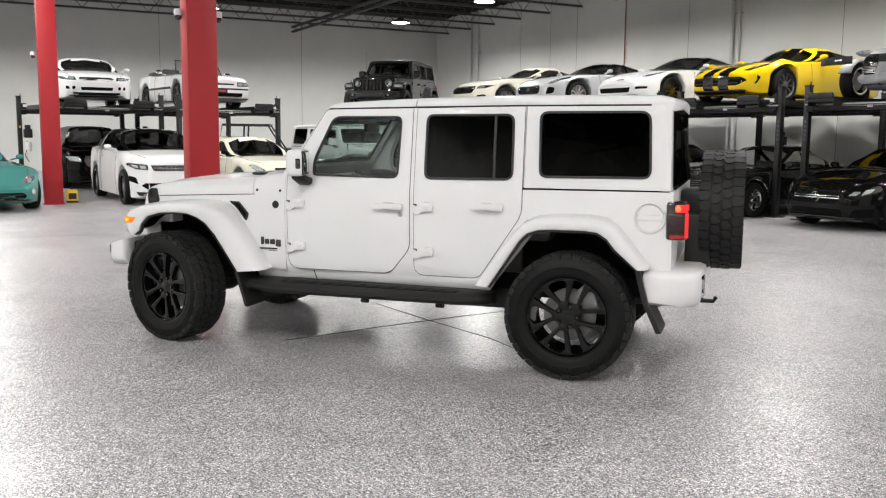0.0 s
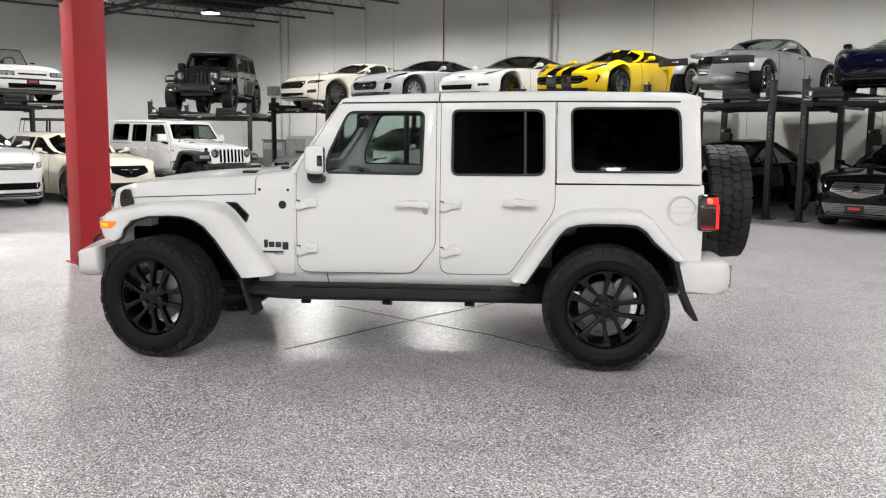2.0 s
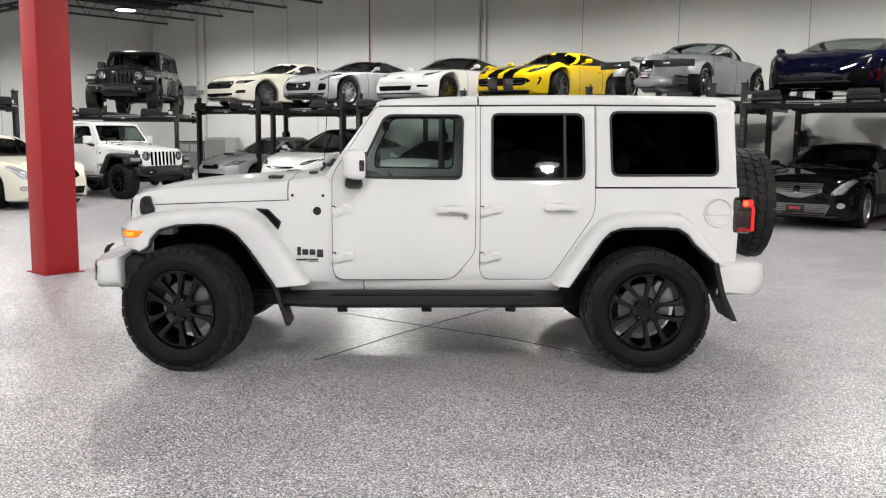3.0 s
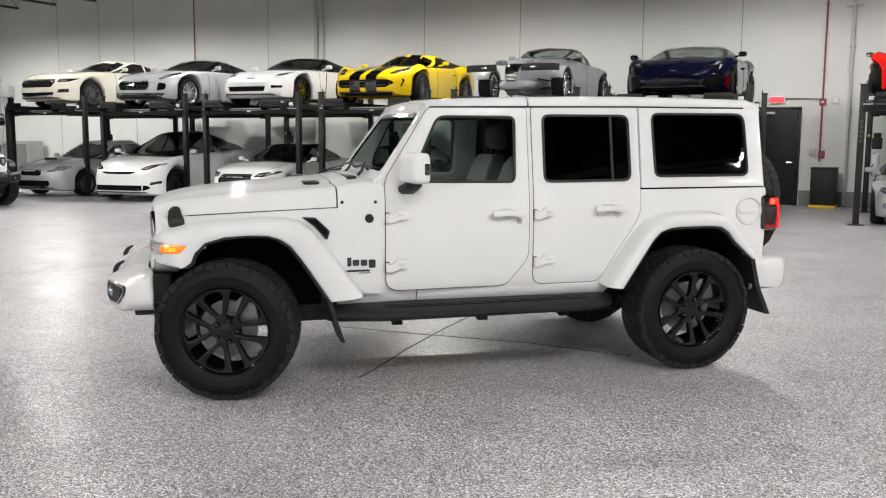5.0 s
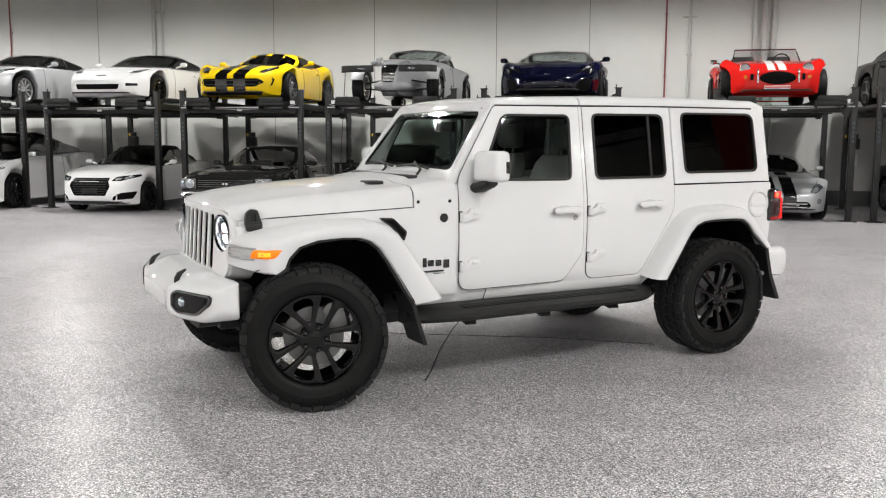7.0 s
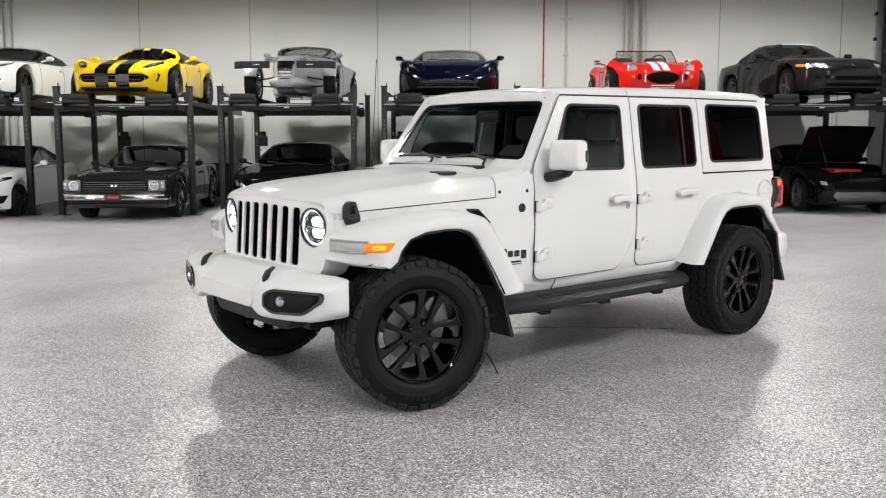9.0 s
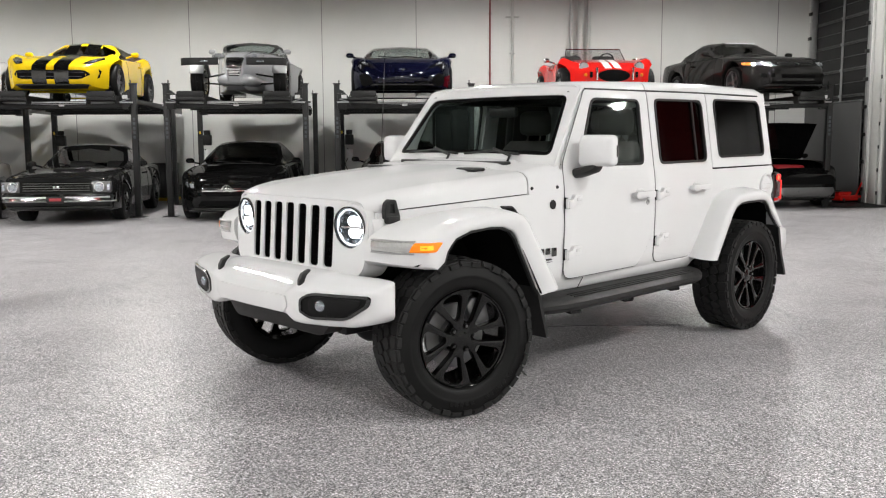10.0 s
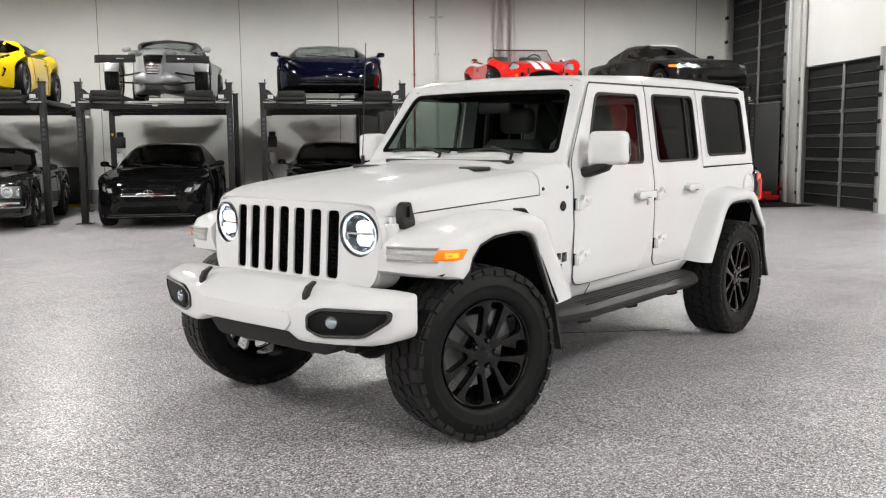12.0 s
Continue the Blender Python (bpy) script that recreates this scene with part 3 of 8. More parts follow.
def parked_car(name, m, label, colour, L, W, wb, of, wr, deck, roof, group="parked cars", rim=None, spokes=10, clear=0.15, pillars=(), nose=0.36, tail=0.2,
               stripes=None, stripe_mat=None, glass=None, roof_mat=None, topless=False, bumper_mat=None,
               rimr=None, hood_hole=False, fender=0.0, extra=None, tuck=0.58, plan=None, front_y=None, front_arch=True, wrap=0.18):
    """One parked car. deck, roof: (metres behind the nose, height); roof's four or more points run from the windscreen's foot to the rear window's foot."""
    car = _placed(name, m, label, "car", group)
    xf = wb / 2 + of
    xs = {round(v, 3) for v in np.linspace(0, L, 34)}
    xs |= {0.02, 0.05, 0.1, 0.16, 0.24, L - 0.03, L - 0.08, L - 0.16}
    for c in (of, of + wb):
        xs |= {round(v, 3) for v in c + (wr + 0.06) * np.cos(np.linspace(0, math.pi, 13))}
        xs |= {round(c - wr - 0.065, 3), round(c + wr + 0.065, 3)}
    for d, _ in roof:
        xs.add(round(d, 3))
    xs.add(round(roof[1][0] - 0.12, 3))
    for a, b_ in pillars:
        xs |= {a, b_}
    xs = sorted(v for v in xs if 0 <= v <= L)

    def hw(d):
        if plan:
            return smooth(plan, d)
        w = W / 2
        f = max(0.0, 1 - d / 0.8)
        t = max(0.0, 1 - (L - d) / 0.7)
        w *= 1 - nose * f ** 2.0 - tail * t * t
        for c in (of, of + wb):
            w += fender * math.exp(-((d - c) / 0.32) ** 2)
        return w

    def half(d):
        w = hw(d)
        zb = clear + 0.10 * max(0, 1 - d / 0.35) ** 2 + 0.12 * max(0, 1 - (L - d) / 0.5) ** 2
        for c in ((of, of + wb) if front_arch else (of + wb,)):
            q = (wr + 0.06) ** 2 - (d - c) ** 2
            if q > 0:
                zb = max(zb, wr + math.sqrt(q))
        zd = smooth(deck, d)
        def over(lag):
            """Height of the roof line, which the edges of the glass follow later than its middle."""
            if topless:
                return zd
            m_ = (roof[1][0] + roof[-2][0]) / 2
            e = d - lag if d < m_ - lag else d + lag if d > m_ + lag else m_
            return lerp(roof, e) if roof[0][0] <= e <= roof[-1][0] else zd
        zr = over(0.0)
        zd = max(zd, zb + 0.05)
        zr = max(zr, zd)
        h = zr - zd
        he, hm = max(0.0, over(wrap) - zd), max(0.0, over(wrap * 0.3) - zd)
        k = min(1, he / 0.15)
        km = min(1, hm / 0.15)
        w7 = (1 - k) * (0.70 - 0.05 * min(1, h / 0.1)) * w + k * max(0.56, 0.87 - 0.72 * tuck * he) * w
        up = zd - zb
        fz = sum(max(fender, 0.018) * math.exp(-((d - c) / 0.36) ** 2) for c in (of, of + wb))
        return [(0, zb), (w * 0.88, zb), (w * 0.975, zb + 0.03), (w, zb + 0.42 * up), (w * 0.985, zb + 0.74 * up), (w * 0.95, zd - min(0.035, up * 0.3) + fz * 0.8), (w * 0.87, zd + fz),
                (w7, (1 - k) * (zd + 0.02) + k * (zd + he * 0.78)), (w7 * 0.88, (1 - k) * (zd + 0.025) + k * (zd + he * 0.93)), (w7 * 0.52, (1 - km) * (zd + 0.035) + km * (zd + hm + 0.002)), (0, (1 - km) * (zd + 0.04) + km * (zr + 0.016))]
    rings = [half(d) for d in xs]
    N = 11
    bins = {}

    def bin_of(key):
        if key not in bins:
            bins[key] = B()
            caches[id(bins[key])] = {}
        return bins[key]
    caches = {}
    body = bin_of(("body", 0))

    def vert(bm_, cache, i, j, s):
        key = (i, j, s if rings[i][j][0] > 1e-6 else 1)
        if key not in cache:
            y, z = rings[i][j]
            cache[key] = bm_.verts.new((xf - xs[i], s * y, z))
        return cache[key]
    r0, r1, r2, r3 = roof[0][0], roof[1][0], roof[-2][0], roof[-1][0]
    for i in range(len(xs) - 1):
        d = (xs[i] + xs[i + 1]) / 2
        for s in (1, -1):
            for j in range(N - 1):
                tgt = body
                if not topless and r0 < d < r3:
                    if j == 6 and r0 + 0.14 * (r1 - r0) + wrap * 0.25 < d < r3 - 0.12 * (r3 - r2) and not any(a < d < b_ for a, b_ in pillars):
                        tgt = bin_of(("side_window", s * (1 + sum(d > b_ for a, b_ in pillars))))
                    elif j >= 8 and (d < r1 - (0.12 if j > 8 else 0.0) or d > r2):
                        tgt = bin_of(("windscreen" if d < r1 else "rear_window", 0))
                    elif j >= 6 and roof_mat:
                        tgt = bin_of(("roof", 0))
                if hood_hole and j >= 7 and 0.25 < d < r0 - 0.15:
                    continue
                c = caches[id(tgt)]
                q = [vert(tgt, c, i, j, s), vert(tgt, c, i + 1, j, s), vert(tgt, c, i + 1, j + 1, s), vert(tgt, c, i, j + 1, s)]
                q = [v for k, v in enumerate(q) if v not in q[:k]]
                if len(q) >= 3:
                    try:
                        tgt.faces.new(q)
                    except ValueError:
                        pass
    for i in (0, len(xs) - 1):
        c = caches[id(body)]
        loop = [vert(body, c, i, j, 1) for j in range(N)] + [vert(body, c, i, j, -1) for j in range(N - 2, 0, -1)]
        zm = (rings[i][0][1] + rings[i][-1][1]) / 2
        sg = 1 if i == 0 else -1
        start = [(v.co.y, v.co.z) for v in loop]
        for k_, bul in ((0.86, 0.03), (0.6, 0.05), (0.25, 0.055)):
            inner_ = [body.verts.new((xf - xs[i] + sg * bul, y0 * k_, zm + (z0_ - zm) * k_)) for y0, z0_ in start]
            for q in range(len(loop)):
                w_ = (q + 1) % len(loop)
                body.faces.new((loop[q], loop[w_], inner_[w_], inner_[q]))
            loop = inner_
        body.faces.new(loop)
    look_of = {"body": colour, "roof": roof_mat, "windscreen": glass or M_CARGLASS, "side_window": glass or M_CARGLASS, "rear_window": glass or M_CARGLASS}
    for (kind_, _), b_ in bins.items():
        part(kind_, b_, look_of[kind_], car, angle=50)

    def top_z(i, y):
        r = rings[i]
        return float(np.interp(y, [p[0] for p in r[:5:-1]], [p[1] for p in r[:5:-1]]))
    if stripes:
        for a, b_ in stripes:
            for s in (1, -1) if a > 0 else (1,):
                bs = B()
                prev = None
                for i in range(len(xs)):
                    if topless and roof[0][0] - 0.05 < xs[i] < roof[-1][0]:
                        if prev:
                            part("stripe", bs, stripe_mat, car)
                            bs = B()
                        prev = None
                        continue
                    ys = np.linspace(a, b_, 4)
                    cur = [bs.verts.new((xf - xs[i] + (0.004 if i == 0 else 0), s * y, top_z(i, abs(y)) + 0.004)) for y in ys]
                    if prev:
                        for k in range(3):
                            bs.faces.new((prev[k], prev[k + 1], cur[k + 1], cur[k]))
                    prev = cur
                part("stripe", bs, stripe_mat, car)
    def skin(d, jf, s, off):
        """A point on the body's skin, d behind the nose and jf up the section, raised by off."""
        def at(d_, j_):
            d_ = min(L, max(0.0, d_))
            j_ = min(N - 1.001, max(0.0, j_))
            j = int(j_)
            sec = half(d_)
            a, b_ = Vector(sec[j]), Vector(sec[j + 1])
            q = a.lerp(b_, j_ - j)
            return Vector((xf - d_, q.x, q.y))
        p = at(d, jf)
        n_ = (at(d + 0.03, jf) - at(d - 0.03, jf)).cross(at(d, jf + 0.12) - at(d, jf - 0.12))
        if n_.length < 1e-9:
            n_ = Vector((1, 0, 0))
        n_.normalize()
        if n_.dot(p - Vector((xf - d - 0.3, 0, 0.45))) < 0:
            n_ = -n_
        p = p + n_ * off
        return (p.x, s * p.y, p.z)

    def skin_patch(kind_, mat, d0, d1, lo, hi, off, parent=None, nu=9, nv=4, label_=""):
        """A pane that follows the skin on both sides; lo, hi: its lower and upper rim as (0..1 along, section place)."""
        out = []
        for s in (1, -1):
            bp = B()
            grid = [[bp.verts.new(skin(d0 + (d1 - d0) * u, lerp(lo, u) + (lerp(hi, u) - lerp(lo, u)) * v, s, off)) for v in np.linspace(0, 1, nv)] for u in np.linspace(0, 1, nu)]
            for a, b_ in zip(grid, grid[1:]):
                for k in range(nv - 1):
                    bp.faces.new((a[k], b_[k], b_[k + 1], a[k + 1]))
            with_depth(bp, 0.006)
            out.append(part(kind_, bp, mat, parent[0 if s > 0 else 1] if parent else car, label_, angle=50))
        return out
    for s in (1, -1):
        if not hood_hole:
            b2 = B()
            tube(b2, [skin(d, 6.42, s, 0.0005) for d in np.linspace(0.2, r0 - 0.03, 12)], 0.0035, 4)
            part("bonnet_seam", b2, M_VOID, car)
    if not topless:
        skin_patch("cowl_strip", M_PLASTIC, r0 - 0.08, r0 + 0.015, [(0, 6.9), (1, 6.9)], [(0, 9.99), (1, 9.99)], 0.004, None, 3, 8)
        for y0_ in (-0.05, 0.42):
            b2 = B()
            tube(b2, [(xf - r0 + 0.03, y0_, smooth(deck, r0) + 0.045), (xf - r0 - 0.10, y0_ - 0.42, lerp(roof, r0 + 0.10) + 0.035)], 0.010, 5)
            part("wiper", b2, M_PLASTIC, car)
    nose_z0 = rings[0][0][1]
    # splitter, mirrors, tail lamps, seams
    b2 = B()
    ring0 = [(xf - d + 0.01, s * hw(d) * 0.96) for d, s in ((0.62, -1), (0.3, -1), (0.1, -1), (0.0, -1), (0.0, 1), (0.1, 1), (0.3, 1), (0.62, 1))]
    prism(b2, ring0, nose_z0 - 0.03, nose_z0 - 0.004, "z", 0.004)
    part("front_lip", b2, bumper_mat or M_PLASTIC, car)
    zd = lerp(deck, r0 + 0.45)
    for s in (1, -1):
        b2 = B()
        d = r0 + 0.42
        yy = hw(d) * 0.95
        box(b2, xf - d - 0.06, xf - d + 0.06, min(s * (yy + 0.06), s * (yy + 0.22)), max(s * (yy + 0.06), s * (yy + 0.22)), zd + 0.035, zd + 0.135, 0.045)
        tube(b2, [(xf - d, s * (yy - 0.05), zd + 0.02), (xf - d, s * (yy + 0.1), zd + 0.06)], 0.02, 6)
        part("mirror", b2, colour if not topless else M_CHROME, car)
        b2 = B()
        box(b2, xf - L - 0.004, xf - L + 0.05, min(s * hw(L) * 0.5, s * hw(L) * 0.92), max(s * hw(L) * 0.5, s * hw(L) * 0.92), lerp(deck, L) - 0.2, lerp(deck, L) - 0.08, 0.012)
        part("tail_light", b2, M_TAIL, car)
        # door shut lines
        for d in (r0 + 0.22, (r0 + r3) / 2 + 0.12):
            i = min(range(len(xs)), key=lambda q: abs(xs[q] - d))
            b2 = B()
            tube(b2, [(xf - xs[i], s * (rings[i][j][0] + 0.0005), rings[i][j][1]) for j in (2, 3, 4, 5, 6)], 0.0045, 4)
            part("door_seam", b2, M_VOID, car)
        b2 = B()
        d = (r0 + r3) / 2
        box(b2, xf - d - 0.08, xf - d + 0.08, min(s * hw(d) * 0.97, s * (hw(d) + 0.025)), max(s * hw(d) * 0.97, s * (hw(d) + 0.025)), zd - 0.13, zd - 0.10, 0.008)
        part("door_handle", b2, colour, car)
    # dark cabin floor and seats
    for s in (1, -1):
        b2 = B()
        d = (r0 + r3) / 2 - 0.1
        box(b2, xf - d - 0.3, xf - d + 0.25, s * 0.37 - 0.24, s * 0.37 + 0.24, zd - 0.42, zd - 0.3, 0.04)
        box(b2, xf - d - 0.42, xf - d - 0.26, s * 0.37 - 0.24, s * 0.37 + 0.24, zd - 0.4, zd + (0.22 if topless else 0.12), 0.06)
        part("seat", b2, M_LEATHERK, car)
    meshes = wheel_meshes(wr, 0.25, rimr or wr * 0.72, spokes, rim or M_RIMS, (wr, rimr, spokes, (rim or M_RIMS).name))
    for c in (of, of + wb):
        for s in (1, -1):
            add_wheel(car, meshes, xf - c, s * (front_y if front_y and c == of else hw(c) - 0.135), wr, s > 0)
    if topless:
        # open cabin, windscreen and wheel
        b2 = B()
        prism(b2, rounded([(xf - r0 + 0.02, -W * 0.36), (xf - r3, -W * 0.36), (xf - r3, W * 0.36), (xf - r0 + 0.02, W * 0.36)], 0.12), zd - 0.1, zd + 0.047, "z", 0.006)
        part("cabin_opening", b2, M_LEATHERK, car)
        x0, x1 = xf - r0, xf - r0 - 0.26
        b2 = B()
        h = roof[1][1] - zd
        frame_pts = [(x0, -W * 0.37, zd), (x1, -W * 0.33, zd + h), (x1, W * 0.33, zd + h), (x0, W * 0.37, zd)]
        tube(b2, frame_pts, 0.016, 6)
        ws = part("windscreen_frame", b2, M_CHROME if extra == "cobra" else M_BLACK, car)
        b2 = B()
        vs = [b2.verts.new(p) for p in frame_pts]
        b2.faces.new(vs)
        with_depth(b2, 0.006)
        part("windscreen", b2, M_CLEAR, ws)
        b2 = B()
        lathe(b2, [(0.17, -0.012), (0.185, 0), (0.17, 0.012), (0.155, 0)], 24, "y", pose(x1 - 0.2, 0.36, zd + 0.08, 0, 0, 90) @ pose(0, 0, 0, 25, 0, 0), closed=True)
        part("steering_wheel", b2, M_PLASTIC, car)
    return car


def facing(x, y, z, heading):
    """Pose of a car whose nose looks along heading degrees from +x."""
    return pose(x, y, z, 0, 0, heading)


WHITE = paint("white_paint", (0.80, 0.80, 0.80))
IVORY = paint("ivory_paint", (0.78, 0.75, 0.64))
SILVER = paint("silver_paint", (0.46, 0.47, 0.48), 0.35, 0.3, 0.8)
ROADSTER = paint("grey_silver_paint", (0.35, 0.355, 0.365), 0.35, 0.4, 0.8)
YELLOW = paint("yellow_paint", (0.80, 0.55, 0.01))
NAVY = paint("navy_paint", (0.0025, 0.003, 0.012), 0.25, 0.1, 1.0)
BLACKP = paint("black_paint", grey(0.004), 0.3, 0.0, 0.45)
RED = paint("red_paint", (0.60, 0.015, 0.012))
CHARCOAL = paint("charcoal_paint", (0.014, 0.0135, 0.013), 0.35, 0.2, 0.6)
GRAPHITE = paint("graphite_paint", (0.014, 0.014, 0.014), 0.3, 0.2, 0.8)
AQUA = paint("aqua_paint", (0.062, 0.248, 0.223), 0.3, 0.3)



def disc(car, name, x, y, z, r, mat, depth=0.03, label="", dome=0.4):
    """A round lamp or badge that looks forwards."""
    b2 = B()
    lathe(b2, [(0.0, depth), (r * 0.6, depth * (1 - dome * 0.4)), (r * 0.95, depth * (1 - dome)), (r, 0.0), (r, -0.04), (0.0, -0.04)], 22, "y", pose(x, y, z, 0, 0, -90))
    return part(name, b2, mat, car, label)


def bar(car, name, x0, x1, y0, y1, z0, z1, mat, bevel=0.01, label=""):
    b2 = B()
    box(b2, x0, x1, y0, y1, z0, z1, bevel)
    return part(name, b2, mat, car, label)


def plate(car, x, y, z, mat=None):
    """A dealer's plate with plain bars on it."""
    p = bar(car, "front_plate", x, x + 0.012, y - 0.15, y + 0.15, z - 0.06, z + 0.06, M_BLACK, 0.004)
    bar(p, "plate_bar", x + 0.012, x + 0.015, y - 0.10, y + 0.10, z - 0.02, z + 0.03, mat or M_PLATE, 0.001)


# the long row of lifts stands a little askew to the axes
ROW = pose(-9.02, 14.46, 0, 0, 0, 3.7)
PAIRS = [(-2.62 + 3.23 * k, 3.23 * k) for k in (-4, -3, -2, -1, 0, 1)]
for a, b in PAIRS:
    # runways reach almost to the wall; unseen rear length added to shade it
    lift(a, b, 0.0, 3.4, ROW, rear=min(2.9, YB - 0.3 - (ROW @ Vector(((a + b) / 2, 3.4, 0))).y))
for a, b in ((-3.95, -1.45), (-1.0, 1.65)):
    lift(a, b, 15.4, 18.8, rear=1.2)


def mid(k):
    return sum(PAIRS[k]) / 2


def in_row(x, y, z, heading):
    """Pose of a car in the lift row: x along the row, y in from its front posts."""
    return ROW @ pose(x, y, z, 0, 0, heading - 3.7)


# upper row along the long wall
ivory_coupe = parked_car("coupe", in_row(mid(0) + 0.1, 2.00, DECK, -88), "ivory white muscle coupe with dark glass on a lift", IVORY, 4.78, 1.91, 2.72, 0.93, 0.35,
           [(0, 0.62), (0.3, 0.82), (1.0, 0.93), (1.7, 0.98), (3.7, 1.0), (4.4, 1.02), (4.78, 0.95)], [(1.55, 0.98), (2.35, 1.34), (3.0, 1.37), (4.2, 1.02)], rim=M_RIMG, spokes=12,
           pillars=((2.95, 3.02),))
silver_coupe = parked_car("coupe", in_row(mid(1), 1.95, DECK, -86), "silver sports coupe with a black oval grille on a lift", SILVER, 4.48, 1.92, 2.62, 0.9, 0.36,
           [(0, 0.55), (0.3, 0.74), (1.0, 0.87), (1.7, 0.93), (3.0, 0.95), (3.7, 0.98), (4.48, 0.82)], [(1.45, 0.93), (2.3, 1.27), (2.9, 1.28), (4.1, 0.98)], rim=M_RIMS, spokes=10,
           pillars=((2.7, 2.76),), glass=M_CARGLASS, roof_mat=M_GLOSSK)
white_sports = parked_car("sports_car", in_row(mid(2) + 0.05, 2.00, DECK, -85), "white low sports car with a black roof on a lift", WHITE, 4.46, 1.93, 2.69, 0.9, 0.34,
           [(0, 0.48), (0.3, 0.66), (0.9, 0.80), (1.5, 0.86), (3.0, 0.90), (3.8, 0.97), (4.46, 0.90)], [(1.45, 0.86), (2.25, 1.22), (2.75, 1.24), (3.95, 0.96)], rim=M_RIMB, spokes=10, roof_mat=M_GLOSSK, bumper_mat=M_PLASTIC)
yellow_sports = parked_car("sports_car", in_row(mid(3) - 0.12, 1.9, DECK, -86), "yellow sports car with two black stripes on a lift", YELLOW, 4.46, 1.94, 2.51, 0.87, 0.345,
           [(0, 0.54), (0.05, 0.58), (0.25, 0.67), (0.7, 0.77), (1.4, 0.84), (2.0, 0.88), (3.2, 0.93), (3.8, 0.98), (4.46, 0.92)], [(1.55, 0.85), (2.25, 1.215), (2.95, 1.245), (3.95, 0.98)], rim=M_RIMG, spokes=10,
           stripes=[(0.07, 0.33)], stripe_mat=M_GLOSSK, fender=0.075, tuck=1.25, wrap=0.24)
blue_super = parked_car("supercar", in_row(mid(5) + 0.02, 2.05, DECK, -88), "dark blue supercar with raised mirrors on a lift", NAVY, 4.51, 1.91, 2.67, 1.05, 0.34,
           [(0, 0.42), (0.3, 0.58), (0.8, 0.76), (1.3, 0.82), (2.6, 0.88), (3.6, 0.92), (4.51, 0.90)], [(1.05, 0.80), (2.0, 1.13), (2.5, 1.17), (4.0, 0.92)], rim=M_RIMB, spokes=10, fender=0.06, nose=0.46, glass=M_SCREENGLASS, roof_mat=M_GLOSSK, tuck=0.9)
red_roadster = parked_car("roadster", facing(-2.95, 17.2, DECK, -87), "red open roadster with white stripes on a lift", RED, 3.9, 1.84, 2.29, 0.72, 0.34,
           [(0, 0.55), (0.3, 0.70), (0.8, 0.82), (1.6, 0.86), (2.4, 0.86), (3.2, 0.84), (3.9, 0.62)], [(1.55, 0.86), (1.8, 1.17), (2.6, 1.17), (2.75, 0.86)], rim=M_CHROME, spokes=12,
           topless=True, stripes=[(0.03, 0.17)], stripe_mat=WHITE, fender=0.09, extra="cobra", nose=0.35)
dark_coupe = parked_car("coupe", facing(0.35, 17.1, DECK, -80), "charcoal nineties coupe with amber corner lamps on a lift", CHARCOAL, 4.6, 1.83, 2.57, 0.95, 0.33,
           [(0, 0.58), (0.3, 0.76), (1.0, 0.86), (1.6, 0.92), (3.6, 0.95), (4.3, 0.96), (4.6, 0.88)], [(1.5, 0.92), (2.3, 1.30), (3.0, 1.33), (3.95, 0.97)], rim=M_RIMG, spokes=5,
           pillars=((2.85, 2.92),))

# lower row along the long wall
scoop_sedan = parked_car("sedan", in_row(mid(0) + 0.4, 1.30, 0, -86), "silver sedan with a bonnet scoop under a lift", SILVER, 4.58, 1.80, 2.62, 0.92, 0.32,
           [(0, 0.62), (0.3, 0.78), (1.1, 0.92), (3.7, 1.0), (4.4, 1.02), (4.58, 0.95)], [(1.3, 0.95), (2.05, 1.40), (3.2, 1.43), (4.0, 1.02)], rim=M_RIMG, spokes=8,
           pillars=((2.45, 2.53),))
electric_suv = parked_car("suv", in_row(mid(1) + 0.15, 1.10, 0, -80), "white electric crossover with black wheels under a lift", WHITE, 5.03, 2.0, 2.97, 0.95, 0.39,
           [(0, 0.66), (0.3, 0.88), (1.0, 1.04), (1.5, 1.1), (3.8, 1.18), (4.7, 1.2), (5.03, 1.05)], [(1.0, 1.04), (2.3, 1.64), (3.0, 1.68), (4.75, 1.2)], rim=M_RIMB, spokes=10,
           pillars=((2.9, 2.98),), roof_mat=M_GLOSSK)
compact_sedan = parked_car("sedan", in_row(mid(2) + 0.32, 1.00, 0, -84), "white compact sedan with a dark grille under a lift", WHITE, 4.45, 1.80, 2.63, 0.85, 0.32,
           [(0, 0.62), (0.25, 0.80), (1.1, 0.93), (3.6, 0.98), (4.3, 1.0), (4.45, 0.92)], [(1.3, 0.94), (2.1, 1.37), (3.0, 1.40), (3.9, 1.0)], rim=M_RIMB, spokes=10,
           pillars=((2.4, 2.48),), roof_mat=M_GLOSSK)
classic_car = parked_car("muscle_car", in_row(mid(3) + 0.22, 0.9, 0, -84), "dark grey classic muscle car with chrome bumper under a lift", GRAPHITE, 4.9, 1.92, 2.85, 0.98, 0.34,
           [(0, 0.78), (0.15, 0.86), (1.3, 0.93), (3.9, 0.96), (4.7, 0.95), (4.9, 0.85)], [(1.65, 0.94), (2.35, 1.37), (3.2, 1.40), (4.0, 0.97)], rim=M_CHROME, spokes=5, nose=0.06, rimr=0.2,
           pillars=((2.7, 2.74),), clear=0.22, glass=M_CLEAR)
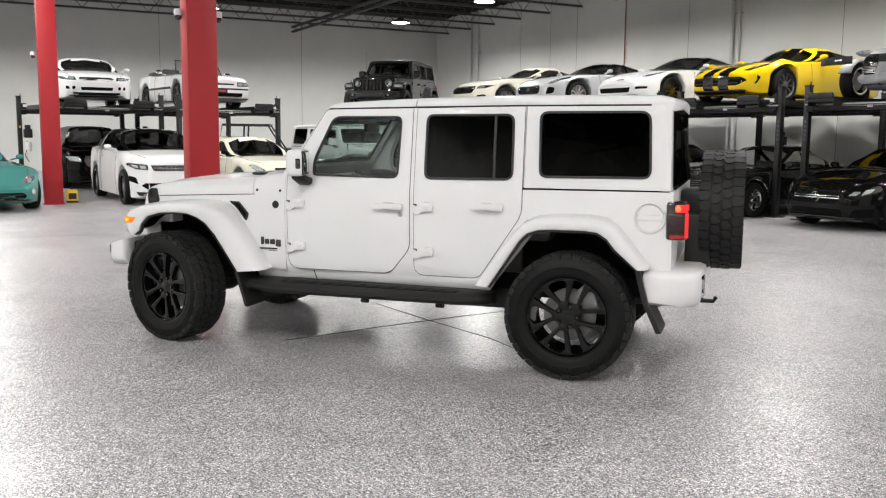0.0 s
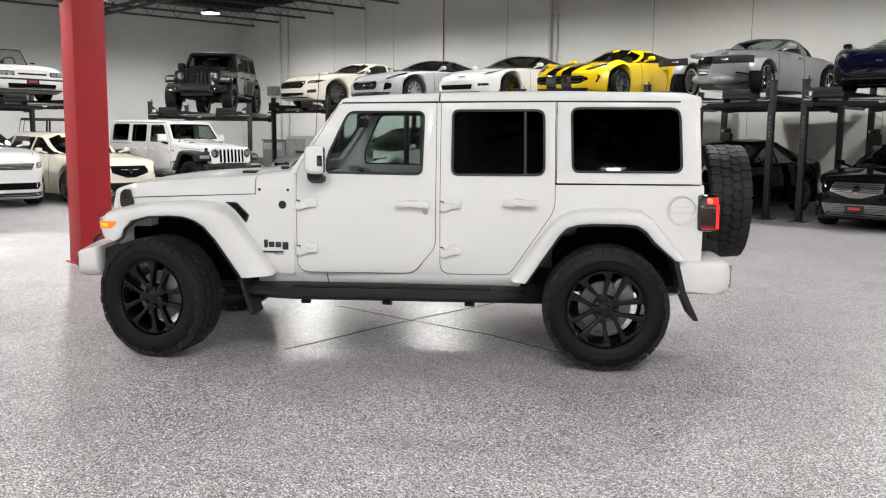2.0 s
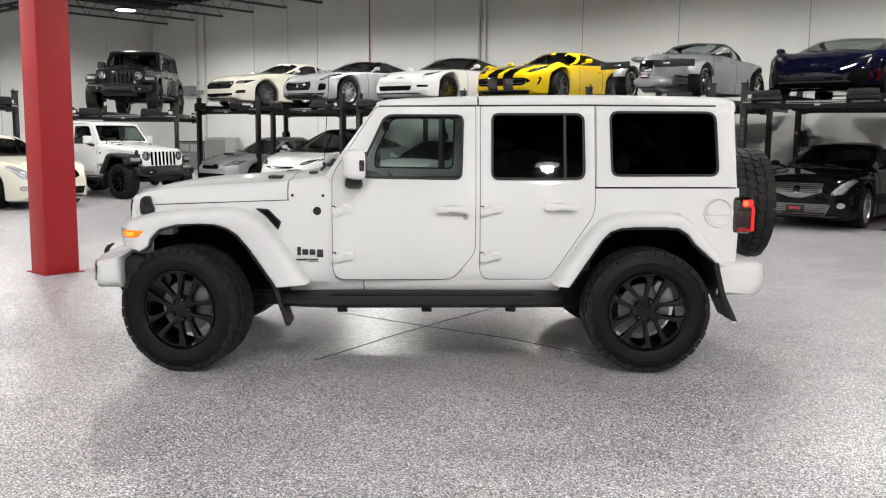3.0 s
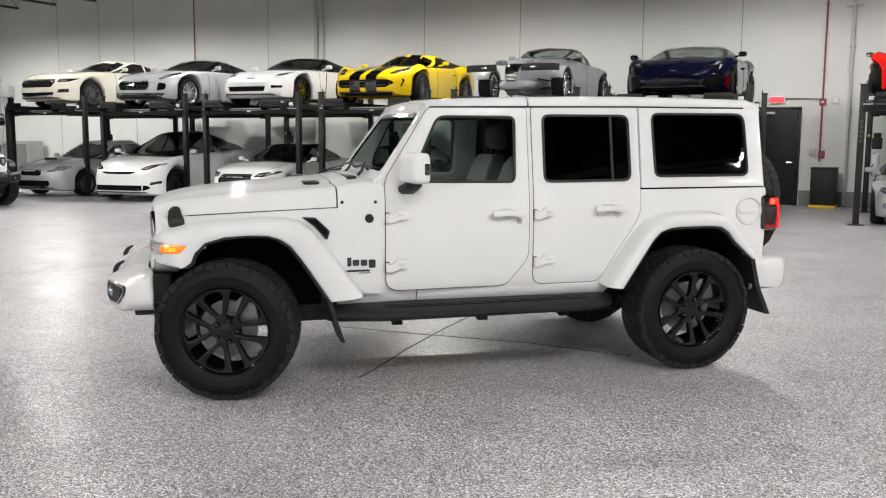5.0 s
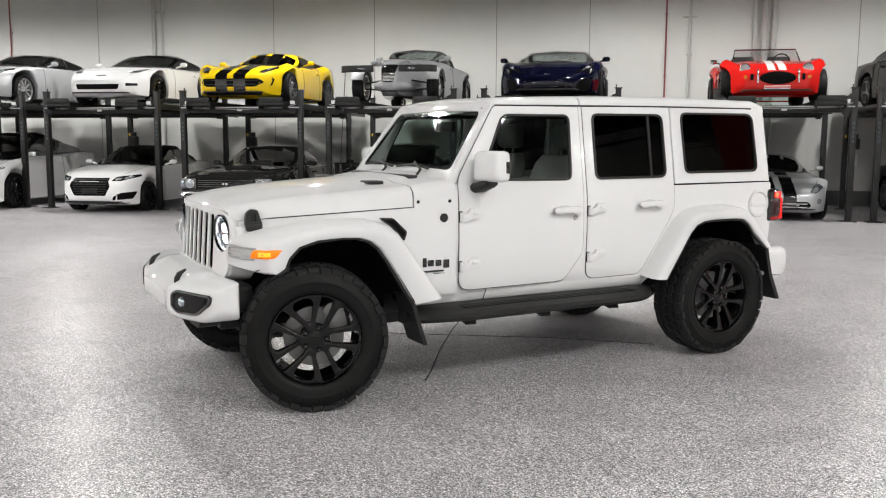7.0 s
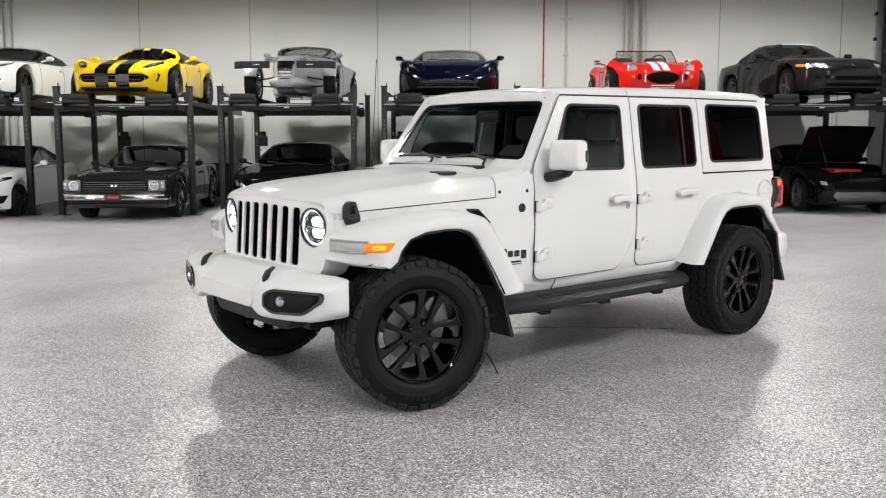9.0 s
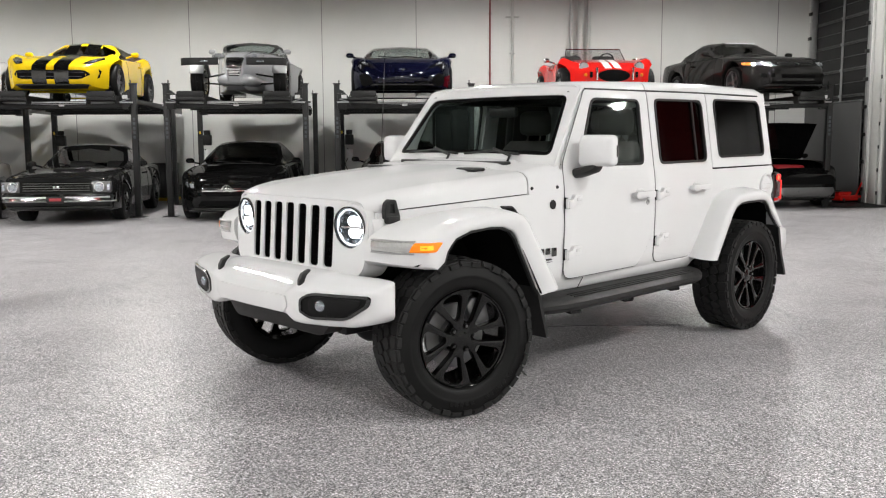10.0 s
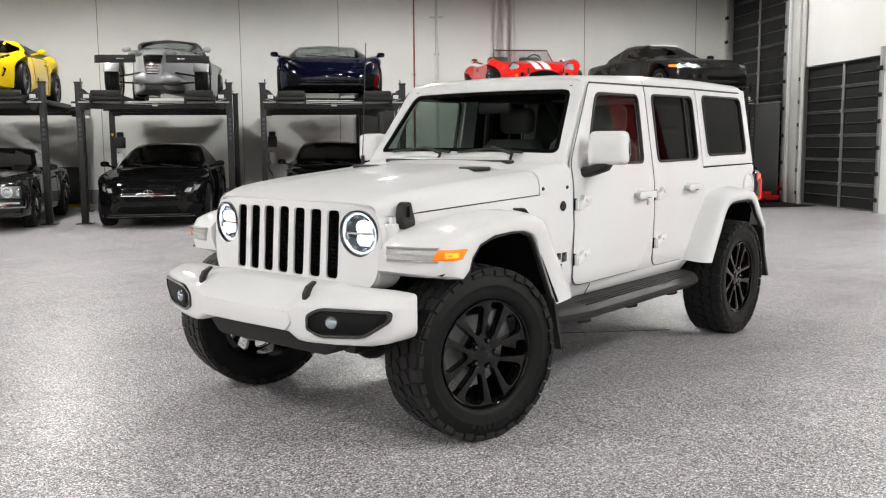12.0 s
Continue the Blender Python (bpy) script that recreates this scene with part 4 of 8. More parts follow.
black_sedan = parked_car("sedan", in_row(mid(4) + 0.05, 1.0, 0, -88), "glossy black performance sedan under a lift", BLACKP, 4.98, 1.91, 2.94, 0.88, 0.36,
           [(0, 0.62), (0.3, 0.82), (1.2, 0.97), (3.8, 1.02), (4.7, 1.05), (4.98, 0.95)], [(1.4, 0.98), (2.3, 1.41), (3.3, 1.46), (4.4, 1.05)], rim=M_RIMG, spokes=10,
           pillars=((2.7, 2.78),))
mesh_sedan = parked_car("sedan", in_row(mid(5) + 0.05, 1.45, 0, -88), "black performance sedan with a mesh grille under a lift", BLACKP, 4.86, 1.85, 2.88, 0.9, 0.35,
           [(0, 0.66), (0.2, 0.86), (1.2, 0.97), (3.8, 1.02), (4.6, 1.06), (4.86, 0.95)], [(1.4, 0.98), (2.2, 1.42), (3.2, 1.46), (4.2, 1.06)], rim=M_RIMS, spokes=7,
           pillars=((2.6, 2.68),))
stripe_sports = parked_car("sports_car", facing(-2.80, 17.2, 0, -88), "silver sports car with black stripes under a lift", SILVER, 4.45, 1.92, 2.44, 0.87, 0.335,
           [(0, 0.48), (0.3, 0.62), (0.9, 0.78), (1.7, 0.87), (3.4, 0.93), (4.45, 0.88)], [(1.65, 0.87), (2.4, 1.23), (2.9, 1.25), (3.9, 0.93)], rim=M_RIMS, spokes=5,
           tuck=0.8, stripes=[(0.06, 0.30)], stripe_mat=M_GLOSSK, fender=0.03)
hoodup = parked_car("muscle_car", facing(0.9, 17.4, 0, -84), "black modern muscle car with its bonnet raised", BLACKP, 4.8, 1.90, 2.72, 0.93, 0.35,
                    [(0, 0.66), (0.3, 0.84), (1.0, 0.95), (3.7, 1.0), (4.78, 0.98)], [(1.6, 0.98), (2.35, 1.36), (3.0, 1.39), (4.2, 1.02)], rim=M_RIMG, spokes=5, hood_hole=True,
                    pillars=((2.95, 3.02),))

# parked along the other side of the hall
luxury_suv = parked_car("suv", facing(-21.3, 3.95, 0, 4), "white luxury crossover with a black roof beside the column", WHITE, 4.8, 2.03, 2.87, 0.88, 0.38,
           [(0, 0.86), (0.2, 1.02), (1.1, 1.12), (3.8, 1.19), (4.6, 1.19), (4.8, 1.08)], [(1.25, 1.13), (2.05, 1.60), (3.6, 1.63), (4.5, 1.20)], rim=M_RIMB, spokes=10,
           pillars=((2.55, 2.63), (3.5, 3.58)), roof_mat=M_GLOSSK)
white_wagon = parked_car("wagon", facing(-21.3, 6.25, 0, 8), "ivory white wagon with a mesh grille parked by the lifts", IVORY, 4.87, 1.85, 2.88, 0.9, 0.35,
           [(0, 0.66), (0.2, 0.88), (1.2, 0.98), (3.8, 1.04), (4.87, 1.04)], [(1.4, 0.98), (2.2, 1.44), (3.9, 1.46), (4.75, 1.05)], rim=M_RIMG, spokes=7,
           pillars=((2.6, 2.68), (3.6, 3.7)))
aqua_sports = parked_car("sports_car", facing(-20.35, 0.15, 0, 12), "aqua green sports car parked beyond the column", AQUA, 4.45, 1.92, 2.44, 0.87, 0.335,
           [(0, 0.48), (0.3, 0.62), (0.9, 0.80), (1.7, 0.90), (3.4, 0.94), (4.45, 0.88)], [(1.8, 0.88), (2.5, 1.17), (2.9, 1.18), (3.9, 0.94)], rim=M_RIMS, spokes=5, fender=0.04)
dark_suv = parked_car("suv", facing(-27.6, 3.3, 0, 2), "black sport utility vehicle under a lift", BLACKP, 4.9, 1.95, 2.9, 0.9, 0.39,
           [(0, 0.85), (0.2, 1.0), (1.1, 1.1), (3.8, 1.15), (4.9, 1.15)], [(1.15, 1.1), (1.9, 1.68), (4.2, 1.7), (4.8, 1.16)], rim=M_RIMG, spokes=6, pillars=((2.5, 2.6), (3.5, 3.6)))
white_coupe = parked_car("coupe", facing(-26.0, 3.1, DECK_WEST, 0), "white nineties coupe with a sport bumper on a lift", WHITE, 4.6, 1.83, 2.57, 0.95, 0.33,
           [(0, 0.58), (0.3, 0.76), (1.0, 0.86), (1.6, 0.92), (3.6, 0.95), (4.3, 0.96), (4.6, 0.88)], [(1.5, 0.92), (2.3, 1.30), (3.0, 1.33), (3.95, 0.97)], rim=M_RIMG, spokes=5,
           pillars=((2.85, 2.92),))
white_open = parked_car("convertible", facing(-25.4, 5.75, DECK_WEST, 8), "white open convertible with dark lower sides on a lift", WHITE, 4.55, 1.75, 2.55, 0.95, 0.32,
           [(0, 0.66), (0.15, 0.78), (1.2, 0.86), (3.7, 0.92), (4.55, 0.9)], [(1.5, 0.9), (1.9, 1.28), (3.0, 1.28), (3.5, 0.92)], rim=M_RIMG, spokes=5, topless=True, nose=0.12)
lift(-1.35, 1.35, -1.7, 1.7, pose(-24.9, 3.0, 0, 0, 0, 98), deck=DECK_WEST)
lift(-1.35, 1.35, -1.7, 1.7, pose(-24.7, 6.0, 0, 0, 0, 98), deck=DECK_WEST)
lift(-1.4, 1.4, -1.7, 1.7, pose(-25.4, 12.0, 0, 0, 0, 47), deck=DECK_CORNER)

# ---- fronts of the parked cars: lamps, grilles, badges, plates
SKINS = {}


def skin_tree(car):
    """The painted body of a car as a tree for rays."""
    if car.name not in SKINS:
        ob = next(c for c in car.children if c.name.split(".")[0] == "body")
        SKINS[car.name] = BVHTree.FromPolygons([v.co.copy() for v in ob.data.vertices], [list(p.vertices) for p in ob.data.polygons]), max(v.co.x for v in ob.data.vertices)
    return SKINS[car.name]


def face(car, name, mat, outline, pair=True, off=0.004, depth=0.012, parent=None, label="", soft=0.02):
    """A lamp, grille or opening cut to an outline in (y, z) and laid on the car's front; pair: on both sides."""
    tree, xn = skin_tree(car)
    out = []
    for s in (1, -1) if pair else (1,):
        bm_ = sheet(rounded([(s * y, z) for y, z in outline], soft, 3), (), [])
        for ax in (0, 2):
            lo, hi = min(v.co[ax] for v in bm_.verts), max(v.co[ax] for v in bm_.verts)
            n = int((hi - lo) / 0.05)
            for k in range(1, n + 1):
                co, no = [0, 0, 0], [0, 0, 0]
                co[ax], no[ax] = lo + (hi - lo) * k / (n + 1), 1
                bmesh.ops.bisect_plane(bm_, geom=bm_.verts[:] + bm_.edges[:] + bm_.faces[:], plane_co=co, plane_no=no)
        thicken(bm_, depth)
        for v in bm_.verts:
            y, z, back = v.co.x, v.co.z, v.co.y
            hit, nrm = tree.ray_cast(Vector((xn + 1.0, y, z)), Vector((-1, 0, 0)), 2.2)[:2]
            if hit is None:
                hit, nrm = tree.find_nearest(Vector((xn - 0.35, y, z)))[:2]
            if nrm.x < 0:
                nrm = -nrm
            v.co = hit + nrm * off + Vector((back, 0, 0))
        out.append(part(name, bm_, mat, (parent[0 if s > 0 else -1] if parent else car), label, angle=40))
    return out


def face_bars(car, mat, half, z0, z1, n, parent=None, name="grille_bar", t=0.008):
    """Level bars across a grille; half: half widths at the foot and the head."""
    for k in range(n):
        u = (k + 0.5) / n
        z = z0 + (z1 - z0) * u
        w = half[0] + (half[1] - half[0]) * u
        face(car, name, mat, [(-w, z - t), (w, z - t), (w, z + t), (-w, z + t)], False, 0.009, 0.006, parent, soft=0.002)


def lamp_pair(car, outline, inner, case=None, lens=None):
    """Headlamps: a dark case under a pale reflector or two."""
    hl = face(car, "headlight", case or M_GLOSSK, outline)
    for q in inner:
        face(car, "lamp_lens", lens or M_LENS, q, True, 0.009, 0.006, hl, soft=0.01)
    return hl


def hexagon(w0, w1, w2, z0, zm, z1):
    """A six-sided mouth: half widths at foot, middle and head."""
    return [(-w0, z0), (w0, z0), (w1, zm), (w2, z1), (-w2, z1), (-w1, zm)]


def badge(car, z, r=0.05, y=0.0):
    face(car, "badge", M_CHROME, [(y + r * math.cos(t), z + r * math.sin(t)) for t in np.linspace(0, 2 * math.pi, 15)[:-1]], False, 0.012, 0.01, soft=0)


# ivory muscle coupe
g = face(ivory_coupe, "grille", M_VOID, hexagon(0.50, 0.60, 0.52, 0.50, 0.62, 0.71), False)
face_bars(ivory_coupe, M_BLACK, (0.50, 0.50), 0.51, 0.70, 5, g)
badge(ivory_coupe, 0.61, 0.05)
lamp_pair(ivory_coupe, [(0.63, 0.63), (0.80, 0.65), (0.90, 0.74), (0.64, 0.71)], [[(0.66, 0.645), (0.76, 0.66), (0.78, 0.70), (0.67, 0.695)]])
face(ivory_coupe, "lower_intake", M_VOID, [(-0.52, 0.27), (0.52, 0.27), (0.58, 0.37), (-0.58, 0.37)], False)
face(ivory_coupe, "fog_lamp", M_GLOSSK, [(0.64, 0.36), (0.80, 0.38), (0.80, 0.47), (0.66, 0.45)])
# silver coupe
g = face(silver_coupe, "grille", M_VOID, hexagon(0.40, 0.48, 0.42, 0.38, 0.50, 0.60), False, soft=0.05)
face_bars(silver_coupe, M_GLOSSK, (0.42, 0.43), 0.40, 0.58, 5, g)
badge(silver_coupe, 0.51, 0.045)
face(silver_coupe, "side_intake", M_VOID, [(0.64, 0.36), (0.76, 0.40), (0.77, 0.54), (0.66, 0.56)], soft=0.03)
lamp_pair(silver_coupe, [(0.60, 0.64), (0.70, 0.64), (0.88, 0.80), (0.82, 0.83), (0.66, 0.74)], [[(0.64, 0.655), (0.70, 0.66), (0.80, 0.76), (0.70, 0.73)]])
face(silver_coupe, "lower_intake", M_PLASTIC, [(-0.66, 0.18), (0.66, 0.18), (0.76, 0.31), (-0.76, 0.31)], False)
# white sports car
face(white_sports, "lower_intake", M_VOID, [(-0.46, 0.30), (0.46, 0.30), (0.50, 0.41), (-0.50, 0.41)], False)
face(white_sports, "fog_lamp", M_GLOSSK, [(0.62, 0.37), (0.78, 0.385), (0.78, 0.435), (0.62, 0.43)], soft=0.008)
face(white_sports, "nose_slot", M_GLOSSK, [(-0.11, 0.595), (0.11, 0.595), (0.10, 0.615), (-0.10, 0.615)], False, soft=0.006)
lamp_pair(white_sports, [(0.54, 0.66), (0.74, 0.67), (0.84, 0.76), (0.72, 0.77)], [[(0.58, 0.67), (0.66, 0.675), (0.69, 0.74), (0.62, 0.72)], [(0.70, 0.68), (0.77, 0.70), (0.80, 0.75), (0.73, 0.75)]], M_BOWL)
# yellow sports car
mouth = face(yellow_sports, "grille_mouth", M_VOID, hexagon(0.54, 0.70, 0.60, 0.33, 0.43, 0.50), False, soft=0.05)
face_bars(yellow_sports, M_GLOSSK, (0.54, 0.60), 0.34, 0.50, 2, mouth, t=0.006)
lamp_pair(yellow_sports, [(0.54, 0.63), (0.66, 0.62), (0.86, 0.74), (0.82, 0.80), (0.66, 0.74)], [[(0.62, 0.645), (0.70, 0.66), (0.78, 0.73), (0.70, 0.72)]])
face(yellow_sports, "corner_slot", M_VOID, [(0.77, 0.36), (0.80, 0.37), (0.83, 0.50), (0.79, 0.54), (0.80, 0.46)], soft=0.006)
face(yellow_sports, "lower_intake", M_PLASTIC, [(-0.60, 0.17), (0.60, 0.17), (0.66, 0.23), (-0.66, 0.23)], False)
def nose_stripes(cr, X, a, b_, skin_paint):
    """Two painted stripes that follow the nose from the bonnet down to the lip."""
    vs, fs = [], []
    for ch in cr.children:
        if ch.type == "MESH" and ch.data.materials and ch.data.materials[0] == skin_paint:
            n0 = len(vs)
            vs += [ch.matrix_basis @ v.co for v in ch.data.vertices]
            fs += [[n0 + k for k in p.vertices] for p in ch.data.polygons]
    tree = BVHTree.FromPolygons(vs, fs)
    for s in (1, -1):
        b2, prev = B(), None
        for ang in np.linspace(-24, 84, 37):
            d = Vector((math.cos(math.radians(ang)), 0, math.sin(math.radians(ang))))
            cur = []
            for y in np.linspace(a, b_, 5):
                # from outside inwards, so that the outermost skin is met
                hit = tree.ray_cast(Vector((X - 0.55, s * y, 0.42)) + d * 2.0, -d, 2.0)
                if hit[0] is not None:
                    cur.append(b2.verts.new(hit[0] + d * 0.005))
            cur = cur if len(cur) == 5 else None
            if prev and cur:
                for k in range(4):
                    b2.faces.new((prev[k], prev[k + 1], cur[k + 1], cur[k]))
            prev = cur
        for v in [v for v in b2.verts if not v.link_faces]:
            b2.verts.remove(v)
        if b2.faces:
            part("nose_stripe", b2, M_GLOSSK, cr)


nose_stripes(yellow_sports, 2.51 / 2 + 0.87, 0.07, 0.33, YELLOW)
nose_stripes(stripe_sports, 2.44 / 2 + 0.87, 0.06, 0.30, SILVER)
# blue supercar: tick-shaped lamps over dark side openings
lamp_pair(blue_super, [(0.46, 0.55), (0.60, 0.56), (0.70, 0.62), (0.78, 0.50), (0.86, 0.60), (0.85, 0.74), (0.74, 0.72), (0.58, 0.62)], [[(0.64, 0.61), (0.70, 0.64), (0.78, 0.66), (0.80, 0.70), (0.72, 0.69)], [(0.79, 0.54), (0.82, 0.60), (0.82, 0.66), (0.79, 0.62)]])
face(blue_super, "side_intake", M_VOID, [(0.52, 0.20), (0.78, 0.22), (0.84, 0.44), (0.70, 0.46), (0.60, 0.38)], soft=0.03)
face(blue_super, "lower_intake", M_VOID, [(-0.46, 0.17), (0.46, 0.17), (0.52, 0.30), (-0.52, 0.30)], False)
face(blue_super, "nose_badge", M_LENS, [(-0.05, 0.52), (0.05, 0.52), (0.05, 0.528), (-0.05, 0.528)], False, 0.006, 0.004, soft=0.002)
# red roadster: oval mouth, round lamps, bumper bars
oval = [(0.33 * math.cos(a), 0.46 + 0.125 * math.sin(a)) for a in np.linspace(0, 2 * math.pi, 29)[:-1]]
mouth = face(red_roadster, "grille_mouth", M_VOID, oval, False, soft=0)[0]
for z in (0.27, 0.31):
    face(red_roadster, "lower_slat", WHITE, [(-0.24, z - 0.008), (0.24, z - 0.008), (0.24, z + 0.008), (-0.24, z + 0.008)], False, 0.012, 0.01, soft=0.003)
tree, X = skin_tree(red_roadster)
for s in (1, -1):
    def on_nose(y, z):
        return tree.ray_cast(Vector((X + 1.0, s * y, z)), Vector((-1, 0, 0)), 2.2)[0].x
    hx = on_nose(0.58, 0.66)
    disc(red_roadster, "headlight_ring", hx - 0.01, s * 0.58, 0.66, 0.105, M_CHROME, 0.05)
    disc(red_roadster, "headlight", hx + 0.015, s * 0.58, 0.66, 0.088, M_LENS, 0.05)
    disc(red_roadster, "side_lamp", on_nose(0.58, 0.48) - 0.005, s * 0.58, 0.48, 0.035, M_AMBER, 0.03)
    face(red_roadster, "brake_duct", M_VOID, [(s * 0.44, 0.42), (s * 0.50, 0.42), (s * 0.50, 0.54), (s * 0.44, 0.54)], False)
    bx_ = on_nose(0.37, 0.46)
    bar(red_roadster, "bumper_bar", bx_ - 0.02, bx_ + 0.09, s * 0.37 - 0.018, s * 0.37 + 0.018, 0.36, 0.62, M_CHROME, 0.015)
# nineties coupes
for cr in (dark_coupe, white_coupe):
    lamp_pair(cr, [(0.46, 0.60), (0.78, 0.63), (0.86, 0.70), (0.50, 0.70)], [[(0.50, 0.615), (0.64, 0.63), (0.66, 0.69), (0.52, 0.69)], [(0.66, 0.63), (0.75, 0.645), (0.77, 0.69), (0.67, 0.69)]], M_BOWL if cr == dark_coupe else M_GLOSSK)
    face(cr, "grille_slot", M_VOID, hexagon(0.36, 0.42, 0.36, 0.60, 0.65, 0.69), False)
    badge(cr, 0.645, 0.03)
    face(cr, "bumper_slot", M_VOID, [(-0.36, 0.36), (0.36, 0.36), (0.38, 0.44), (-0.38, 0.44)], False)
    face(cr, "bumper_vent", M_VOID, [(0.50, 0.38), (0.57, 0.38), (0.57, 0.46), (0.50, 0.46)], soft=0.025)
    face(cr, "bumper_vent", M_VOID, [(0.62, 0.38), (0.70, 0.39), (0.70, 0.47), (0.63, 0.46)], soft=0.025)
    face(cr, "lower_intake", M_VOID, [(-0.52, 0.20), (0.52, 0.20), (0.56, 0.31), (-0.56, 0.31)], False)
face(dark_coupe, "corner_lamp", M_AMBER, [(0.78, 0.635), (0.88, 0.66), (0.88, 0.71), (0.79, 0.70)], True, 0.010)
bar(dark_coupe, "screen_banner", 2.57 / 2 + 0.95 - 2.26, 2.57 / 2 + 0.95 - 2.20, -0.34, 0.34, 1.275, 1.30, M_WHITEPL, 0.004)
# classic: bumper, four-lamp face, plate
X = 2.85 / 2 + 0.98
g = face(classic_car, "grille", M_VOID, [(-0.58, 0.57), (0.58, 0.57), (0.58, 0.745), (-0.58, 0.745)], False)
face_bars(classic_car, M_RIMG, (0.56, 0.56), 0.58, 0.74, 4, g, t=0.004)
b2 = B()
rings_ = []
for y, dx in ((-0.95, -0.16), (-0.90, -0.04), (-0.6, 0.02), (0.0, 0.035), (0.6, 0.02), (0.90, -0.04), (0.95, -0.16)):
    rings_.append([(X + 0.06 + dx + a_, y, z) for a_, z in ((-0.08, 0.40), (0.02, 0.40), (0.055, 0.425), (0.045, 0.47), (0.06, 0.50), (0.035, 0.545), (-0.08, 0.55))])
loft(b2, rings_)
part("front_bumper", b2, M_CHROME, classic_car, "chrome bumper", angle=30)
plate(classic_car, X + 0.15, 0, 0.44)
# two bars in place of the grille letters
for y in (0.032, -0.032):
    bar(classic_car, "grille_badge_bar", X + 0.066, X + 0.078, y - 0.022, y + 0.022, 0.632, 0.684, M_CHROME, 0.003)
for s in (1, -1):
    bar(classic_car, "lamp_surround", X - 0.06, X + 0.062, s * 0.76 - 0.15, s * 0.76 + 0.15, 0.565, 0.755, M_RIMG, 0.015)
    disc(classic_car, "headlight_ring", X + 0.060, s * 0.72, 0.66, 0.092, M_CHROME, 0.02, dome=0.1)
    disc(classic_car, "headlight", X + 0.066, s * 0.72, 0.66, 0.078, M_BOWL, 0.03)
    bar(classic_car, "parking_lamp", X - 0.02, X + 0.068, s * 0.875 - 0.028, s * 0.875 + 0.028, 0.60, 0.72, M_BOWL, 0.01)
    tree = skin_tree(classic_car)[0]
    for c in (X - 0.98, X - 0.98 - 2.85):
        b2 = B()
        pts_ = []
        for t in np.linspace(8, 172, 15):
            px, pz = c + 0.415 * math.cos(radians(t)), 0.34 + 0.415 * math.sin(radians(t))
            hit = tree.ray_cast(Vector((px, s * 2.0, pz)), Vector((0, -s, 0)), 2.0)[0]
            if hit is not None:
                pts_.append(hit + Vector((0, s * 0.004, 0)))
        if len(pts_) > 3:
            tube(b2, pts_, 0.010, 6)
            part("arch_trim", b2, M_CHROME, classic_car)
bar(classic_car, "bonnet_scoop", X - 1.25, X - 0.75, -0.28, 0.28, 0.925, 0.985, GRAPHITE, 0.025)
# scoop sedan
X = 2.62 / 2 + 0.92
bar(scoop_sedan, "bonnet_scoop", X - 1.1, X - 0.62, -0.26, 0.26, 0.90, 0.985, SILVER, 0.03)
bar(scoop_sedan, "scoop_mouth", X - 0.66, X - 0.605, -0.22, 0.22, 0.925, 0.97, M_VOID, 0.01)
lamp_pair(scoop_sedan, [(0.48, 0.63), (0.74, 0.66), (0.84, 0.78), (0.60, 0.76)], [[(0.54, 0.65), (0.62, 0.66), (0.66, 0.74), (0.60, 0.73)], [(0.66, 0.67), (0.74, 0.69), (0.78, 0.75), (0.70, 0.75)]], M_BOWL)
face(scoop_sedan, "grille", M_VOID, hexagon(0.30, 0.36, 0.30, 0.54, 0.60, 0.68), False)
face(scoop_sedan, "lower_intake", M_VOID, hexagon(0.50, 0.58, 0.54, 0.24, 0.34, 0.42), False)
# compact sedan
g = face(compact_sedan, "grille", M_VOID, hexagon(0.34, 0.44, 0.38, 0.36, 0.56, 0.72), False)
face_bars(compact_sedan, M_BLACK, (0.34, 0.38), 0.38, 0.71, 7, g)
face(compact_sedan, "front_plate", M_BLACK, [(-0.17, 0.42), (0.17, 0.42), (0.17, 0.52), (-0.17, 0.52)], False, 0.012, soft=0.006)
lamp_pair(compact_sedan, [(0.46, 0.66), (0.62, 0.66), (0.86, 0.75), (0.84, 0.79), (0.50, 0.74)], [[(0.50, 0.675), (0.60, 0.68), (0.64, 0.72), (0.52, 0.72)], [(0.65, 0.69), (0.76, 0.72), (0.78, 0.76), (0.66, 0.735)]])
face(compact_sedan, "corner_intake", M_VOID, [(0.48, 0.27), (0.76, 0.29), (0.82, 0.44), (0.62, 0.42), (0.50, 0.34)])
face(compact_sedan, "lower_lip", M_PLASTIC, [(-0.70, 0.18), (0.70, 0.18), (0.74, 0.22), (-0.74, 0.22)], False, soft=0.008)
# electric crossover
face(electric_suv, "nose_bar", M_GLOSSK, hexagon(0.30, 0.46, 0.42, 0.655, 0.69, 0.71), False, soft=0.01)
face(electric_suv, "nose_badge", M_CHROME, [(-0.045, 0.70), (0.0, 0.62), (0.045, 0.70)], False, 0.009, soft=0.006)
lamp_pair(electric_suv, [(0.52, 0.76), (0.66, 0.75), (0.94, 0.88), (0.92, 0.92), (0.60, 0.83)], [[(0.58, 0.77), (0.66, 0.77), (0.78, 0.84), (0.62, 0.81)]])
face(electric_suv, "lower_intake", M_VOID, hexagon(0.66, 0.76, 0.70, 0.28, 0.34, 0.40), False)
face(electric_suv, "fog_lamp", M_GLOSSK, [(0.74, 0.40), (0.90, 0.44), (0.90, 0.50), (0.76, 0.47)])
